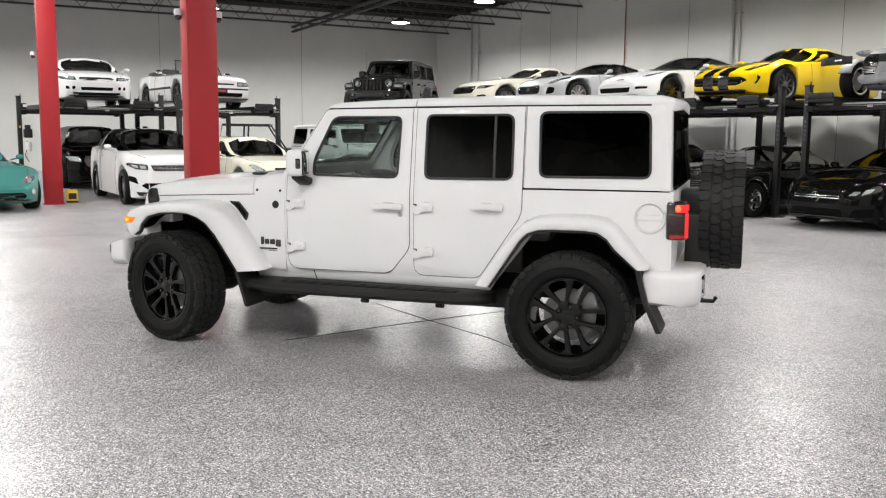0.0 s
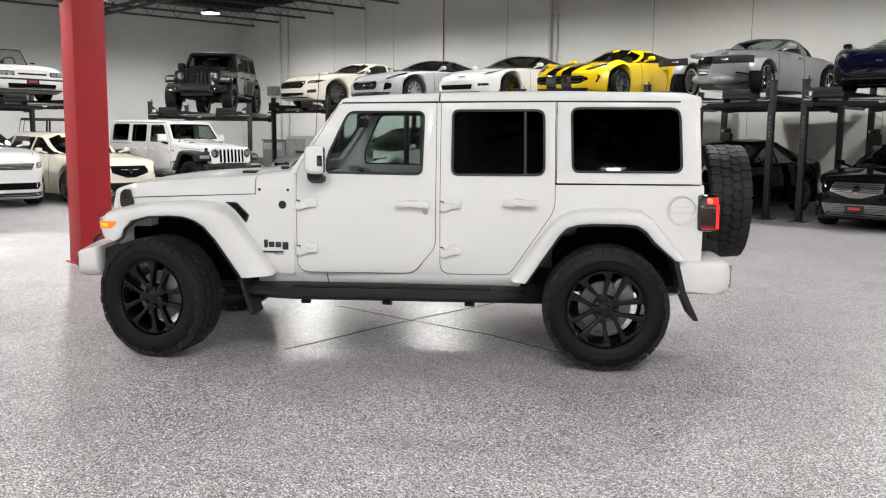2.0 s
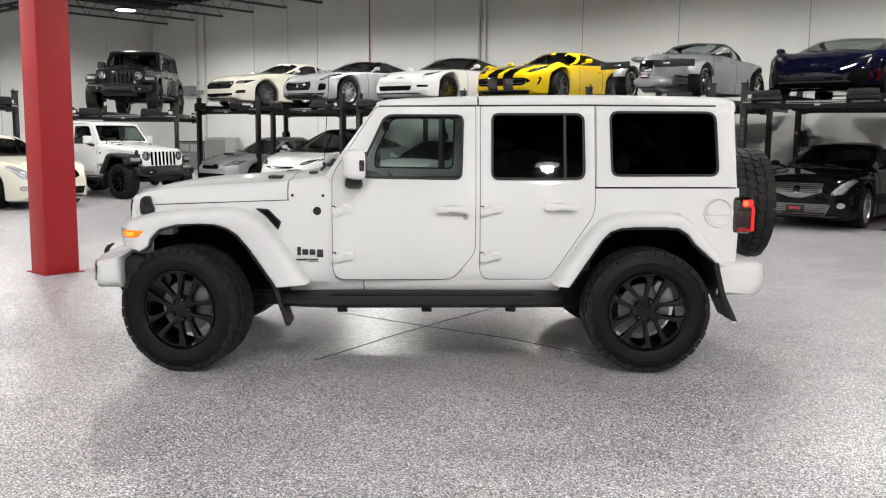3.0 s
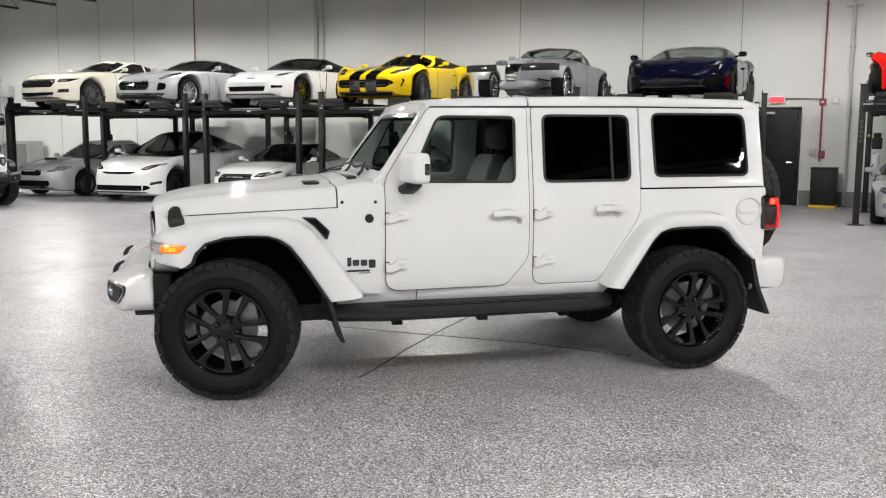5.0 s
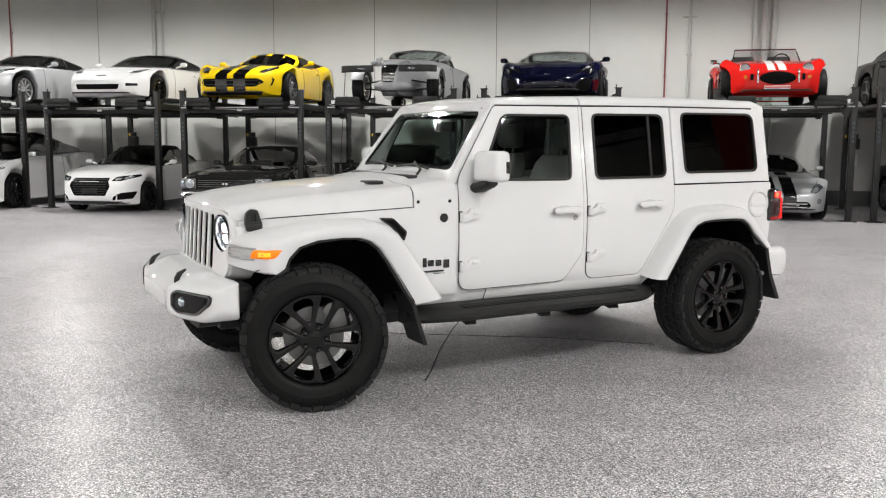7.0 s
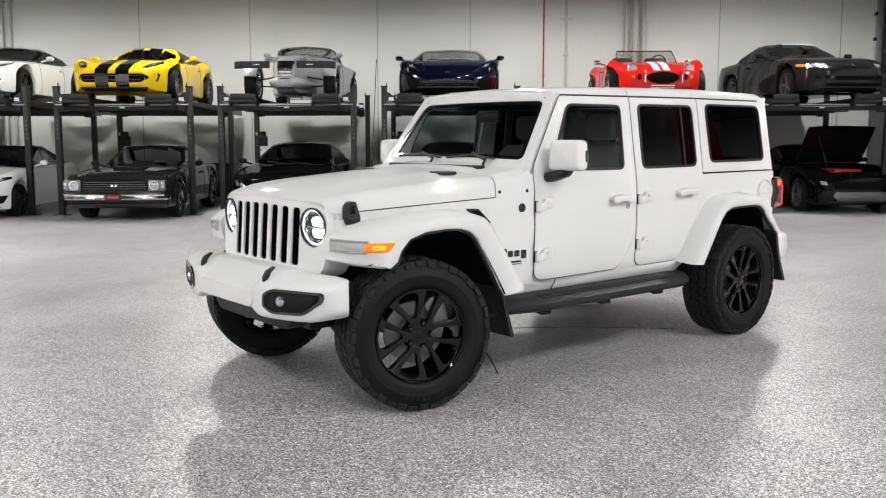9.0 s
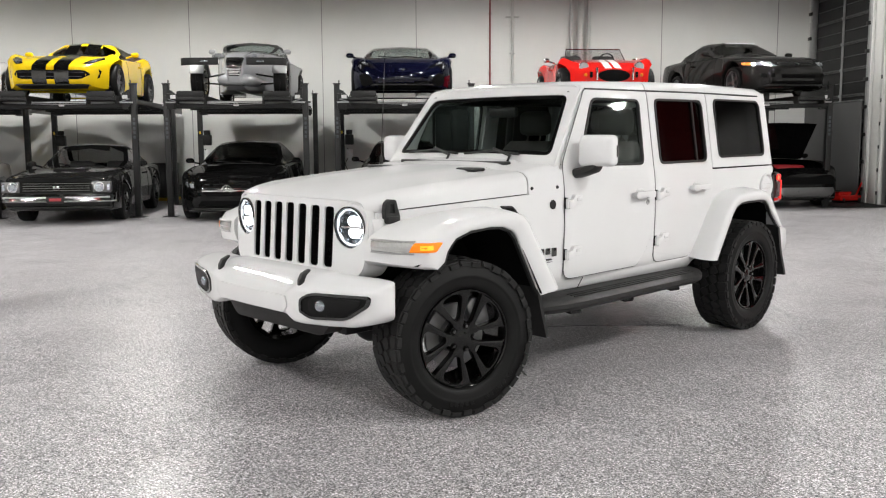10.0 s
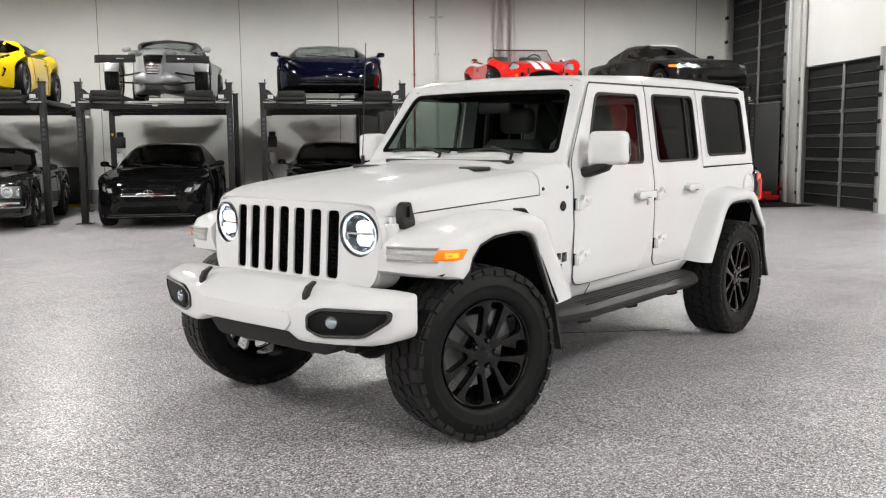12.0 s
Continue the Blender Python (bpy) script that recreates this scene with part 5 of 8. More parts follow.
# black performance sedan
g = face(black_sedan, "grille", M_VOID, hexagon(0.36, 0.48, 0.40, 0.46, 0.58, 0.68), False)
for dz in (-0.018, 0.018):
    face(black_sedan, "grille_bar", M_CHROME, [(-0.44, 0.575 + dz - 0.007), (0.44, 0.575 + dz - 0.007), (0.44, 0.575 + dz + 0.007), (-0.44, 0.575 + dz + 0.007)], False, 0.010, 0.006, g, soft=0.003)
tree, X = skin_tree(black_sedan)
b2 = B()
lathe(b2, [(0.085, 0.0), (0.090, 0.01), (0.085, 0.016), (0.078, 0.01)], 28, "y", pose(X + 0.008, 0, 0.575, 0, 0, -90), closed=True)
for k in range(3):
    box(b2, -0.006, 0.006, 0.004, 0.012, 0.0, 0.080, 0.002, pose(X + 0.008, 0, 0.575, 0, 0, -90) @ pose(0, 0, 0, 0, 120 * k, 0), 1)
part("badge", b2, M_CHROME, black_sedan, "round chrome badge")
lamp_pair(black_sedan, [(0.54, 0.60), (0.70, 0.58), (0.88, 0.70), (0.86, 0.78), (0.66, 0.74)], [[(0.58, 0.61), (0.66, 0.61), (0.70, 0.68), (0.62, 0.67)], [(0.71, 0.62), (0.79, 0.66), (0.82, 0.73), (0.74, 0.71)]])
face(black_sedan, "lower_intake", M_VOID, hexagon(0.46, 0.52, 0.46, 0.22, 0.30, 0.38), False)
face(black_sedan, "corner_intake", M_VOID, [(0.58, 0.22), (0.82, 0.26), (0.84, 0.40), (0.66, 0.38)])
face(black_sedan, "lower_trim", M_GALV, [(-0.72, 0.195), (0.72, 0.195), (0.72, 0.207), (-0.72, 0.207)], False, 0.008, soft=0.003)
# mesh-grille sedan and wagon
for cr, mm in ((mesh_sedan, M_RIMG), (white_wagon, M_BLACK)):
    g = face(cr, "grille", mm if cr == mesh_sedan else M_VOID, [(-0.10, 0.54), (0.10, 0.54), (0.42, 0.64), (0.40, 0.78), (-0.40, 0.78), (-0.42, 0.64)], False)
    face_bars(cr, M_GLOSSK, (0.36, 0.40), 0.62, 0.77, 5, g, t=0.004)
    badge(cr, 0.68, 0.06)
    g = face(cr, "lower_intake", mm if cr == mesh_sedan else M_VOID, [(-0.48, 0.26), (0.48, 0.26), (0.56, 0.44), (-0.56, 0.44)], False)
    face_bars(cr, M_GLOSSK, (0.46, 0.52), 0.28, 0.43, 4, g, t=0.004)
    lamp_pair(cr, [(0.54, 0.60), (0.70, 0.60), (0.84, 0.84), (0.78, 0.86), (0.62, 0.74)], [[(0.58, 0.615), (0.68, 0.62), (0.74, 0.72), (0.64, 0.72)], [(0.68, 0.74), (0.75, 0.74), (0.79, 0.82), (0.74, 0.81)]], M_BOWL)
    face(cr, "fog_lamp", M_LENS, [(0.68 + 0.05 * math.cos(t), 0.42 + 0.05 * math.sin(t)) for t in np.linspace(0, 2 * math.pi, 13)[:-1]], soft=0)
plate(mesh_sedan, skin_tree(mesh_sedan)[1] + 0.01, 0, 0.36)
# low sports cars with round fog lamps
for cr, bars in ((stripe_sports, M_CHROME), (aqua_sports, M_GLOSSK)):
    mouth = face(cr, "grille_mouth", M_VOID, hexagon(0.48, 0.58, 0.50, 0.24, 0.31, 0.38), False, soft=0.04)
    face_bars(cr, bars, (0.50, 0.50), 0.25, 0.37, 2, mouth)
    lamp_pair(cr, [(0.56, 0.54), (0.68, 0.53), (0.86, 0.64), (0.80, 0.70), (0.64, 0.64)], [[(0.62, 0.555), (0.70, 0.56), (0.76, 0.63), (0.68, 0.63)]], M_BOWL)
    face(cr, "fog_lamp", M_LENS, [(0.74 + 0.055 * math.cos(t), 0.38 + 0.055 * math.sin(t)) for t in np.linspace(0, 2 * math.pi, 13)[:-1]], soft=0)
# luxury crossover
g = face(luxury_suv, "grille", M_VOID, [(-0.54, 0.74), (0.54, 0.74), (0.60, 0.86), (-0.60, 0.86)], False)
face_bars(luxury_suv, M_GALV, (0.54, 0.58), 0.75, 0.86, 4, g, t=0.003)
lamp_pair(luxury_suv, [(0.64, 0.76), (0.84, 0.77), (0.98, 0.86), (0.96, 0.90), (0.65, 0.87)], [[(0.67, 0.785), (0.76, 0.785), (0.78, 0.85), (0.68, 0.85)], [(0.80, 0.79), (0.88, 0.82), (0.90, 0.87), (0.81, 0.855)]])
face(luxury_suv, "lower_intake", M_VOID, hexagon(0.66, 0.76, 0.70, 0.36, 0.43, 0.49), False)
face(luxury_suv, "side_vent", M_VOID, [(0.80, 0.46), (0.94, 0.52), (0.94, 0.64), (0.84, 0.60)])
face(luxury_suv, "lower_lip", M_PLASTIC, [(-0.80, 0.22), (0.80, 0.22), (0.84, 0.30), (-0.84, 0.30)], False)
X = 2.87 / 2 + 0.88
bar(luxury_suv, "bonnet_letter_bar", X - 0.42, X - 0.36, -0.40, 0.40, 1.03, 1.038, M_GLOSSK, 0.001)
# dark sport utility vehicle
face(dark_suv, "grille", M_RIMG, hexagon(0.42, 0.50, 0.46, 0.62, 0.78, 0.90), False)
lamp_pair(dark_suv, [(0.56, 0.74), (0.80, 0.76), (0.90, 0.88), (0.58, 0.88)], [[(0.60, 0.76), (0.72, 0.77), (0.76, 0.86), (0.62, 0.86)]], M_BOWL)
face(dark_suv, "lower_intake", M_VOID, [(-0.6, 0.36), (0.6, 0.36), (0.64, 0.5), (-0.64, 0.5)], False)
# open convertible
X = 2.55 / 2 + 0.95
lamp_pair(white_open, [(0.42, 0.55), (0.80, 0.56), (0.80, 0.66), (0.42, 0.66)], [[(0.44, 0.565), (0.58, 0.565), (0.58, 0.645), (0.44, 0.645)], [(0.60, 0.57), (0.74, 0.57), (0.74, 0.645), (0.60, 0.645)]])
face(white_open, "grille_slot", M_VOID, [(-0.34, 0.58), (0.34, 0.58), (0.34, 0.62), (-0.34, 0.62)], False, soft=0.01)
face(white_open, "bumper_strip", M_PLASTIC, [(-0.80, 0.46), (0.80, 0.46), (0.80, 0.50), (-0.80, 0.50)], False, soft=0.01)
face(white_open, "lower_intake", M_VOID, [(-0.55, 0.27), (0.55, 0.27), (0.58, 0.38), (-0.58, 0.38)], False)
for s in (1, -1):
    bar(white_open, "rubbing_strip", -1.2, 0.9, s * 0.872 - 0.012, s * 0.872 + 0.012, 0.50, 0.56, M_PLASTIC, 0.006)
bar(white_open, "folded_roof", -1.75, -1.15, -0.62, 0.62, 0.90, 1.06, M_LEATHERK, 0.07)
plate(white_open, X + 0.066, 0, 0.42)
# black muscle car
face(hoodup, "grille", M_VOID, hexagon(0.56, 0.64, 0.58, 0.50, 0.58, 0.65), False)
lamp_pair(hoodup, [(0.66, 0.56), (0.84, 0.58), (0.88, 0.68), (0.68, 0.66)], [[(0.68, 0.575), (0.76, 0.585), (0.77, 0.65), (0.69, 0.645)]])
face(hoodup, "lower_intake", M_RIMG, hexagon(0.50, 0.60, 0.56, 0.24, 0.36, 0.44), False)
# raised bonnet and engine
b2 = B()
loft(b2, [[(-0.02 * k, y, z) for y, z in ((-0.72, 0), (-0.5, 0.03), (0, 0.05), (0.5, 0.03), (0.72, 0))] + [(-0.02 * k, y, z - 0.03) for y, z in ((0.7, 0), (0.5, 0.02), (0, 0.04), (-0.5, 0.02), (-0.7, 0))] for k in (0, 12, 24, 36, 47)])
part("raised_bonnet", b2, BLACKP, hoodup, m=pose(0.72, 0, 1.0) @ pose(0, 0, 0, 0, -52, 0) @ pose(0.95, 0, 0))
bar(hoodup, "engine_cover", 0.95, 1.65, -0.30, 0.30, 0.72, 0.88, M_RED, 0.05)
bar(hoodup, "engine_block", 0.85, 1.95, -0.62, 0.62, 0.55, 0.75, M_BLACK, 0.03)
b2 = B()
tube(b2, [(1.75, -0.45, 0.8), (1.20, -0.45, 1.56)], 0.012, 6)
part("bonnet_prop", b2, M_BLACK, hoodup)

# retro roadster with exposed front wheels
prow = parked_car("retro_roadster", in_row(mid(4) + 0.06, 2.05, DECK, -88), "grey-silver retro roadster with open front wheels on a lift", ROADSTER, 4.2, 1.94, 2.88, 0.72, 0.35,
                  [(0, 0.64), (0.12, 0.79), (0.6, 0.88), (1.5, 0.955), (2.3, 0.97), (2.9, 0.92), (3.6, 0.86), (4.2, 0.64)], [(1.55, 0.955), (2.15, 1.245), (2.75, 1.265), (3.45, 0.88)], rim=M_CHROME, spokes=5,
                  plan=[(0, 0.15), (0.15, 0.20), (0.6, 0.31), (1.2, 0.46), (1.7, 0.62), (2.3, 0.74), (2.8, 0.77), (3.2, 0.88), (3.6, 0.95), (3.9, 0.88), (4.2, 0.6)], front_y=0.80, front_arch=False,
                  roof_mat=M_LEATHERK, glass=M_SCREENGLASS, tuck=0.3, wrap=0.12)
X = 2.88 / 2 + 0.72
g = face(prow, "grille", M_VOID, [(-0.10, 0.40), (0.10, 0.40), (0.17, 0.755), (-0.17, 0.755)], False, 0.008, soft=0.03)
face_bars(prow, M_CHROME, (0.10, 0.165), 0.42, 0.75, 12, g, t=0.007)
# rounded chin below the grille
b2 = B()
rings = []
for d, ry, rz in ((-0.02, 0.10, 0.05), (0.0, 0.20, 0.09), (0.06, 0.29, 0.12), (0.2, 0.36, 0.145), (0.6, 0.42, 0.15), (1.1, 0.46, 0.14)):
    rings.append([(X + 0.02 - d, ry * math.cos(t), 0.34 + rz * math.sin(t)) for t in np.linspace(0, 2 * math.pi, 21)[:-1]])
loft(b2, rings)
part("chin", b2, ROADSTER, prow, angle=60)
for s in (1, -1):
    b2 = B()
    plan_ = [(X + 0.20, 0.25), (X + 0.21, 0.34), (X + 0.19, 0.80), (X + 0.12, 0.95), (X + 0.0, 1.0), (X - 0.03, 0.97), (X + 0.07, 0.86), (X + 0.10, 0.30)]
    prism(b2, rounded([(x, s * y) for x, y in plan_], 0.03, 3), 0.60, 0.73, "z", 0.03)
    fbm = part("front_bumper", b2, M_PLASTIC, prow)
    b2 = B()
    box(b2, X + 0.196, X + 0.212, s * 0.52 - 0.07, s * 0.52 + 0.07, 0.65, 0.685, 0.006)
    part("bumper_lamp", b2, M_BOWL, fbm)
    # headlamp pods between the grille and the wings
    b2 = B()
    rings = []
    for d, r in ((-0.02, 0.035), (0.0, 0.05), (0.08, 0.072), (0.25, 0.085), (0.5, 0.06), (0.7, 0.02)):
        rings.append([(X - 0.12 - d, s * (0.33 + 0.12 * d) + 1.5 * r * math.cos(t), 0.795 + 0.06 * d + 0.72 * r * math.sin(t)) for t in np.linspace(0, 2 * math.pi, 15)[:-1]])
    loft(b2, rings)
    pod = part("headlamp_pod", b2, ROADSTER, prow, angle=60)
    b2 = B()
    loft(b2, [[(X - 0.12 - d, s * 0.335 + 1.5 * r * math.cos(t), 0.798 + 0.72 * r * math.sin(t)) for t in np.linspace(0, 2 * math.pi, 15)[:-1]] for d, r in ((-0.034, 0.02), (-0.026, 0.04), (0.0, 0.053), (0.02, 0.054))])
    part("headlight", b2, M_LENS, pod)
    b2 = B()
    rings = []
    for k in range(9):
        a = radians(20 + 17.5 * k)
        rings.append([(1.44 + (0.375 + dr) * math.cos(a), s * (0.80 + dy), 0.35 + (0.375 + dr) * math.sin(a)) for dy, dr in ((-0.14, 0.0), (-0.1, 0.03), (0.1, 0.03), (0.14, 0.0), (0.1, 0.01), (-0.1, 0.01))])
    loft(b2, rings)
    part("cycle_wing", b2, SILVER, prow)
    for z in (0.28, 0.50):
        b2 = B()
        tube(b2, [(1.44 + 0.12, s * 0.22, z), (1.44, s * 0.70, 0.35 + (z - 0.35) * 0.5)], 0.018, 6)
        part("suspension_arm", b2, M_BLACK, prow)

# utility buggy behind the wagon
bug = _placed("utility_buggy", facing(-28.7, 8.55, 0, 68), "dark open utility buggy with a roll cage", "buggy", "parked cars")
bar(bug, "body", -1.3, 1.3, -0.7, 0.7, 0.35, 0.95, M_BLACK, 0.08)
bar(bug, "bonnet", 0.7, 1.45, -0.55, 0.55, 0.7, 1.08, M_PLASTIC, 0.08)
bar(bug, "roof", -1.0, 0.5, -0.62, 0.62, 1.80, 1.85, M_BLACK, 0.02)
for s in (1, -1):
    b2 = B()
    tube(b2, [(0.95, s * 0.62, 1.0), (0.45, s * 0.60, 1.8), (-1.0, s * 0.60, 1.8), (-1.15, s * 0.64, 0.9)], 0.03, 8)
    tube(b2, [(-0.3, s * 0.60, 1.8), (-0.35, s * 0.66, 0.9)], 0.03, 8)
    part("roll_cage", b2, M_BLACK, bug)
    bar(bug, "seat", -0.55, -0.05, s * 0.32 - 0.22, s * 0.32 + 0.22, 0.9, 1.4, M_LEATHERK, 0.08)
for x in (0.95, -0.95):
    for s in (1, -1):
        add_wheel(bug, wheel_meshes(0.36, 0.25, 0.2, 6, M_RIMG, "buggy"), x, s * 0.68, 0.36, s > 0)

# ---------------------------------------------------------------- four-door off-roaders
# local axes: x forward from the rear axle, y to the left, z up
SIDE = [(0.48, 0.682), (0.56, 0.724), (0.605, 0.752), (0.70, 0.762), (0.95, 0.770), (1.15, 0.765), (1.22, 0.757), (1.26, 0.750), (1.70, 0.684), (1.78, 0.664)]
FA = 2.965


def lat(s, z):
    """Half width of the body side at s and height z."""
    return lerp(SIDE, z) - max(0.0, s - 2.05) * 0.115


def side_part(name, car, mat, outline, holes=(), off=0.0, depth=0.02, edge=0.0, sides=(1, -1), label=""):
    """A panel of the body side, on both flanks unless told otherwise."""
    made = []
    for s in sides:
        bm_ = sheet(outline, holes, [p[0] for p in SIDE[1:-1]])
        for v in bm_.verts:
            v.co.y = lat(v.co.x, v.co.z) + off
        thicken(bm_, depth, edge)
        if s < 0:
            for v in bm_.verts:
                v.co.y = -v.co.y
        made.append(part(name, bm_, mat, car, label, angle=30))
    return made


def both(f):
    for s in (1, -1):
        f(s)


def ybox(bm_, s, x0, x1, y0, y1, z0, z1, bevel=0.0, m=None, seg=2):
    return box(bm_, x0, x1, min(s * y0, s * y1), max(s * y0, s * y1), z0, z1, bevel, m, seg)


def offroad_wheel_meshes():
    """All-terrain tyre with close-set blocks and a ten-window rim; axle along y, outer face to +y."""
    if "offroad" in WHEELS:
        return WHEELS["offroad"]
    r, h, rr = TYRE_R, 0.133, 0.256
    bt = B()
    lathe(bt, [(rr - 0.004, -h * 0.80), (rr + 0.012, -h * 0.93), (rr + 0.05, -h * 1.0), (r - 0.075, -h * 1.0), (r - 0.034, -h * 0.965), (r - 0.013, -h * 0.88), (r - 0.008, -h * 0.5), (r - 0.008, h * 0.5),
               (r - 0.013, h * 0.88), (r - 0.034, h * 0.965), (r - 0.075, h * 1.0), (r - 0.078, h * 1.012), (r - 0.088, h * 1.012), (r - 0.091, h * 1.0), (rr + 0.05, h * 1.0), (rr + 0.03, h * 0.975), (rr + 0.016, h * 0.955), (rr + 0.006, h * 0.90), (rr - 0.004, h * 0.80)], 96, "y", closed=True)
    bl = B()
    n = 38
    step = 360.0 / n
    p = 2 * math.pi * r / n
    for k in range(n):
        a = step * k
        e = 0.004 * (1 if k % 2 else -1)
        # two staggered rows of six-sided centre blocks
        for yc, da, tw in ((-0.034, 0.0, 24), (0.034, 0.5, 24)):
            w, q = 0.051, p * 0.93
            poly = [(-q / 2, -w * 0.30), (-q / 5, -w / 2), (q / 3, -w / 2 + e), (q / 2, -w * 0.05), (q / 2.6, w / 2), (-q / 4, w / 2 + e), (-q / 2, w * 0.2)]
            prism(bl, poly, r - 0.02, r, "z", 0.0, pose(0, 0, 0, 0, a + da * step, 0) @ pose(0, yc, 0, 0, 0, tw))
        # shoulder blocks, long and short by turns, with a lug down the side
        for s in (-1, 1):
            m = pose(0, 0, 0, 0, a + (0.2 if s > 0 else 0.7) * step, 0)
            w = p * 0.92
            y1 = s * (0.126 if k % 2 else 0.131)
            y0 = s * (0.078 if k % 2 else 0.073)
            prism(bl, [(-w / 2, y0), (w * 0.1, y0 - s * 0.005), (w / 2, y0 + s * 0.004), (w / 2 - 0.003, y1), (-w / 2, y1)], r - 0.03, r - 0.004, "z", 0.0, m)
            prism(bl, [(-w * 0.46, s * 0.124), (w * 0.44, s * 0.124), (w * 0.36, s * 0.1372), (-w * 0.42, s * 0.1372)], r - (0.038 if k % 2 else 0.029), r - 0.014, "z", 0.0, m)
    lugs = mesh_of("tread", bl, M_TREAD, 20)
    for k in range(14):
        a = 90 + (k - 6.5) * 5.2
        if k in (5, 6):
            continue
        box(bt, -0.010, 0.010, h - 0.002, h + 0.0022, 0.322, 0.346, 0.001, pose(0, 0, 0, 0, a + 90, 0), 1)
    tyre = mesh_of("tyre", bt, M_RUBBER)
    br = B()
    lathe(br, [(rr, h * 0.84), (rr - 0.004, h * 0.89), (rr - 0.010, h * 0.86), (rr - 0.014, h * 0.70), (rr - 0.022, h * 0.2), (rr - 0.03, -h * 0.78), (rr, -h * 0.82)], 72, "y", closed=True)
    rim = mesh_of("rim", br, M_SATINK)

    def turned(poly, ang):
        c, q = math.cos(radians(ang)), math.sin(radians(ang))
        return [(x * c - z * q, x * q + z * c) for x, z in poly]
    # five straight windows, and five that open outwards
    slot = rounded([(0.050, -0.016), (0.080, -0.017), (0.096, -0.027), (0.238, -0.037), (0.243, 0.0), (0.238, 0.037), (0.096, 0.027), (0.080, 0.017), (0.050, 0.016)], [0.012, 0.006, 0.006, 0.010, 0.0, 0.010, 0.006, 0.006, 0.012], 3)
    fan = rounded([(0.098, -0.012), (0.150, -0.036), (0.205, -0.058), (0.228, -0.046), (0.236, 0.0), (0.228, 0.046), (0.205, 0.058), (0.150, 0.036), (0.098, 0.012)], [0.010, 0.03, 0.015, 0.02, 0.0, 0.02, 0.015, 0.03, 0.010], 3)
    edge = [((rr - 0.006) * math.cos(t), (rr - 0.006) * math.sin(t)) for t in np.linspace(0, 2 * math.pi, 61)[:-1]]
    holes = [turned(slot, 72 * k - 90) for k in range(5)] + [turned(fan, 72 * k - 54) for k in range(5)]
    bm_ = thicken(sheet(edge, holes, []), 0.040, 0.005)
    for v in bm_.verts:
        rad = math.hypot(v.co.x, v.co.z)
        v.co.y += h * 0.80 - 0.016 * max(0.0, 1 - rad / 0.24)
    face = mesh_of("rim_face", bm_, M_SATINK, 30)
    b2 = B()
    lathe(b2, [(0.0, h * 0.72), (0.026, h * 0.72), (0.033, h * 0.70), (0.035, h * 0.64), (0.078, h * 0.62), (0.086, h * 0.50), (0.086, 0.0), (0.0, 0.0)], 30, "y")
    hub = mesh_of("hub", b2, M_SATINK)
    b2 = B()
    lathe(b2, [(0.0, 0.020), (0.009, 0.020), (0.012, 0.013), (0.012, 0.0), (0.0, 0.0)], 6, "y")
    nut = mesh_of("wheel_nut", b2, M_RIMB)
    b2 = B()
    lathe(b2, [(0.0, -0.012), (0.168, -0.012), (0.168, 0.012), (0.095, 0.012), (0.09, 0.04), (0.0, 0.04)], 40, "y")
    disc = mesh_of("brake_disc", b2, M_DISC)
    b2 = B()
    prism(b2, rounded([(-0.195, 0.0), (-0.10, 0.0), (-0.09, 0.13), (-0.14, 0.16), (-0.205, 0.12)], 0.02, 3), -0.04, 0.055, "y", 0.006)
    caliper = mesh_of("brake_caliper", b2, M_DISC)
    WHEELS["offroad"] = tyre, lugs, rim, face, hub, nut, disc, caliper
    return WHEELS["offroad"]


TYRE_R = 0.405
M_SATINK = surf("gloss_black_rim", grey(0.003), 0.08, 0.0, 0.1, 12, 0, 0.4, 0.15)
M_DARKTRIM = surf("dark_moulded_trim", grey(0.0035), 0.45, 0, 0.2, 40, 0.0006, 0, 0.18)
M_DISC = surf("brake_steel", grey(0.2), 0.4, 0.8, 0.1, 20)
M_TINT = glassy("privacy_glass", (0.14, 0.144, 0.14), 1.30, 0.02, 0.12)
M_LIGHTTINT = glassy("front_glass", (0.80, 0.86, 0.84), 1.36)
M_SCREEN = glassy("windscreen_glass", (0.70, 0.74, 0.725), 1.02, 0.02, 0.012)
M_CLEARLENS = glassy("lamp_cover", grey(0.96), 1.1)
M_LED = glow("led_white", (0.92, 0.96, 1.0), 3.2)
M_HALO = glow("led_halo", (0.92, 0.96, 1.0), 0.7)
M_LEDSOFT = surf("drl_lens", (0.50, 0.50, 0.49), 0.08, 0.35, 0.12, 60, 0, 1.0)
M_WIPER = surf("wiper_metal", grey(0.012), 0.55, 0.0, 0.1, 20, 0, 0, 0.3)
M_AMBERCORE = glow("amber_core", (1.0, 0.36, 0.02), 0.95)
M_AMBERLIT = glow("amber_lit", (1.0, 0.27, 0.005), 0.42, (0.7, 0.16, 0.01))
M_REDLIT = glow("red_lit", (1.0, 0.03, 0.025), 0.75, (0.4, 0.01, 0.01))
M_REDHOT = glow("red_filament", (1.0, 0.08, 0.03), 3.0, (0.5, 0.02, 0.01))
M_SMOKE = surf("smoked_lens", (0.02, 0.003, 0.003), 0.25, 0, 0.1, 20, 0, 0.3)
M_SILL = surf("grey_shadow_primer", grey(0.30), 0.4)
M_SEAM = surf("door_seal_rubber", grey(0.03), 0.7)
# greyer than the white paint: the shade inside a handle cup, as colour
M_CUPSHADE = surf("handle_cup_shade", grey(0.48), 0.35)


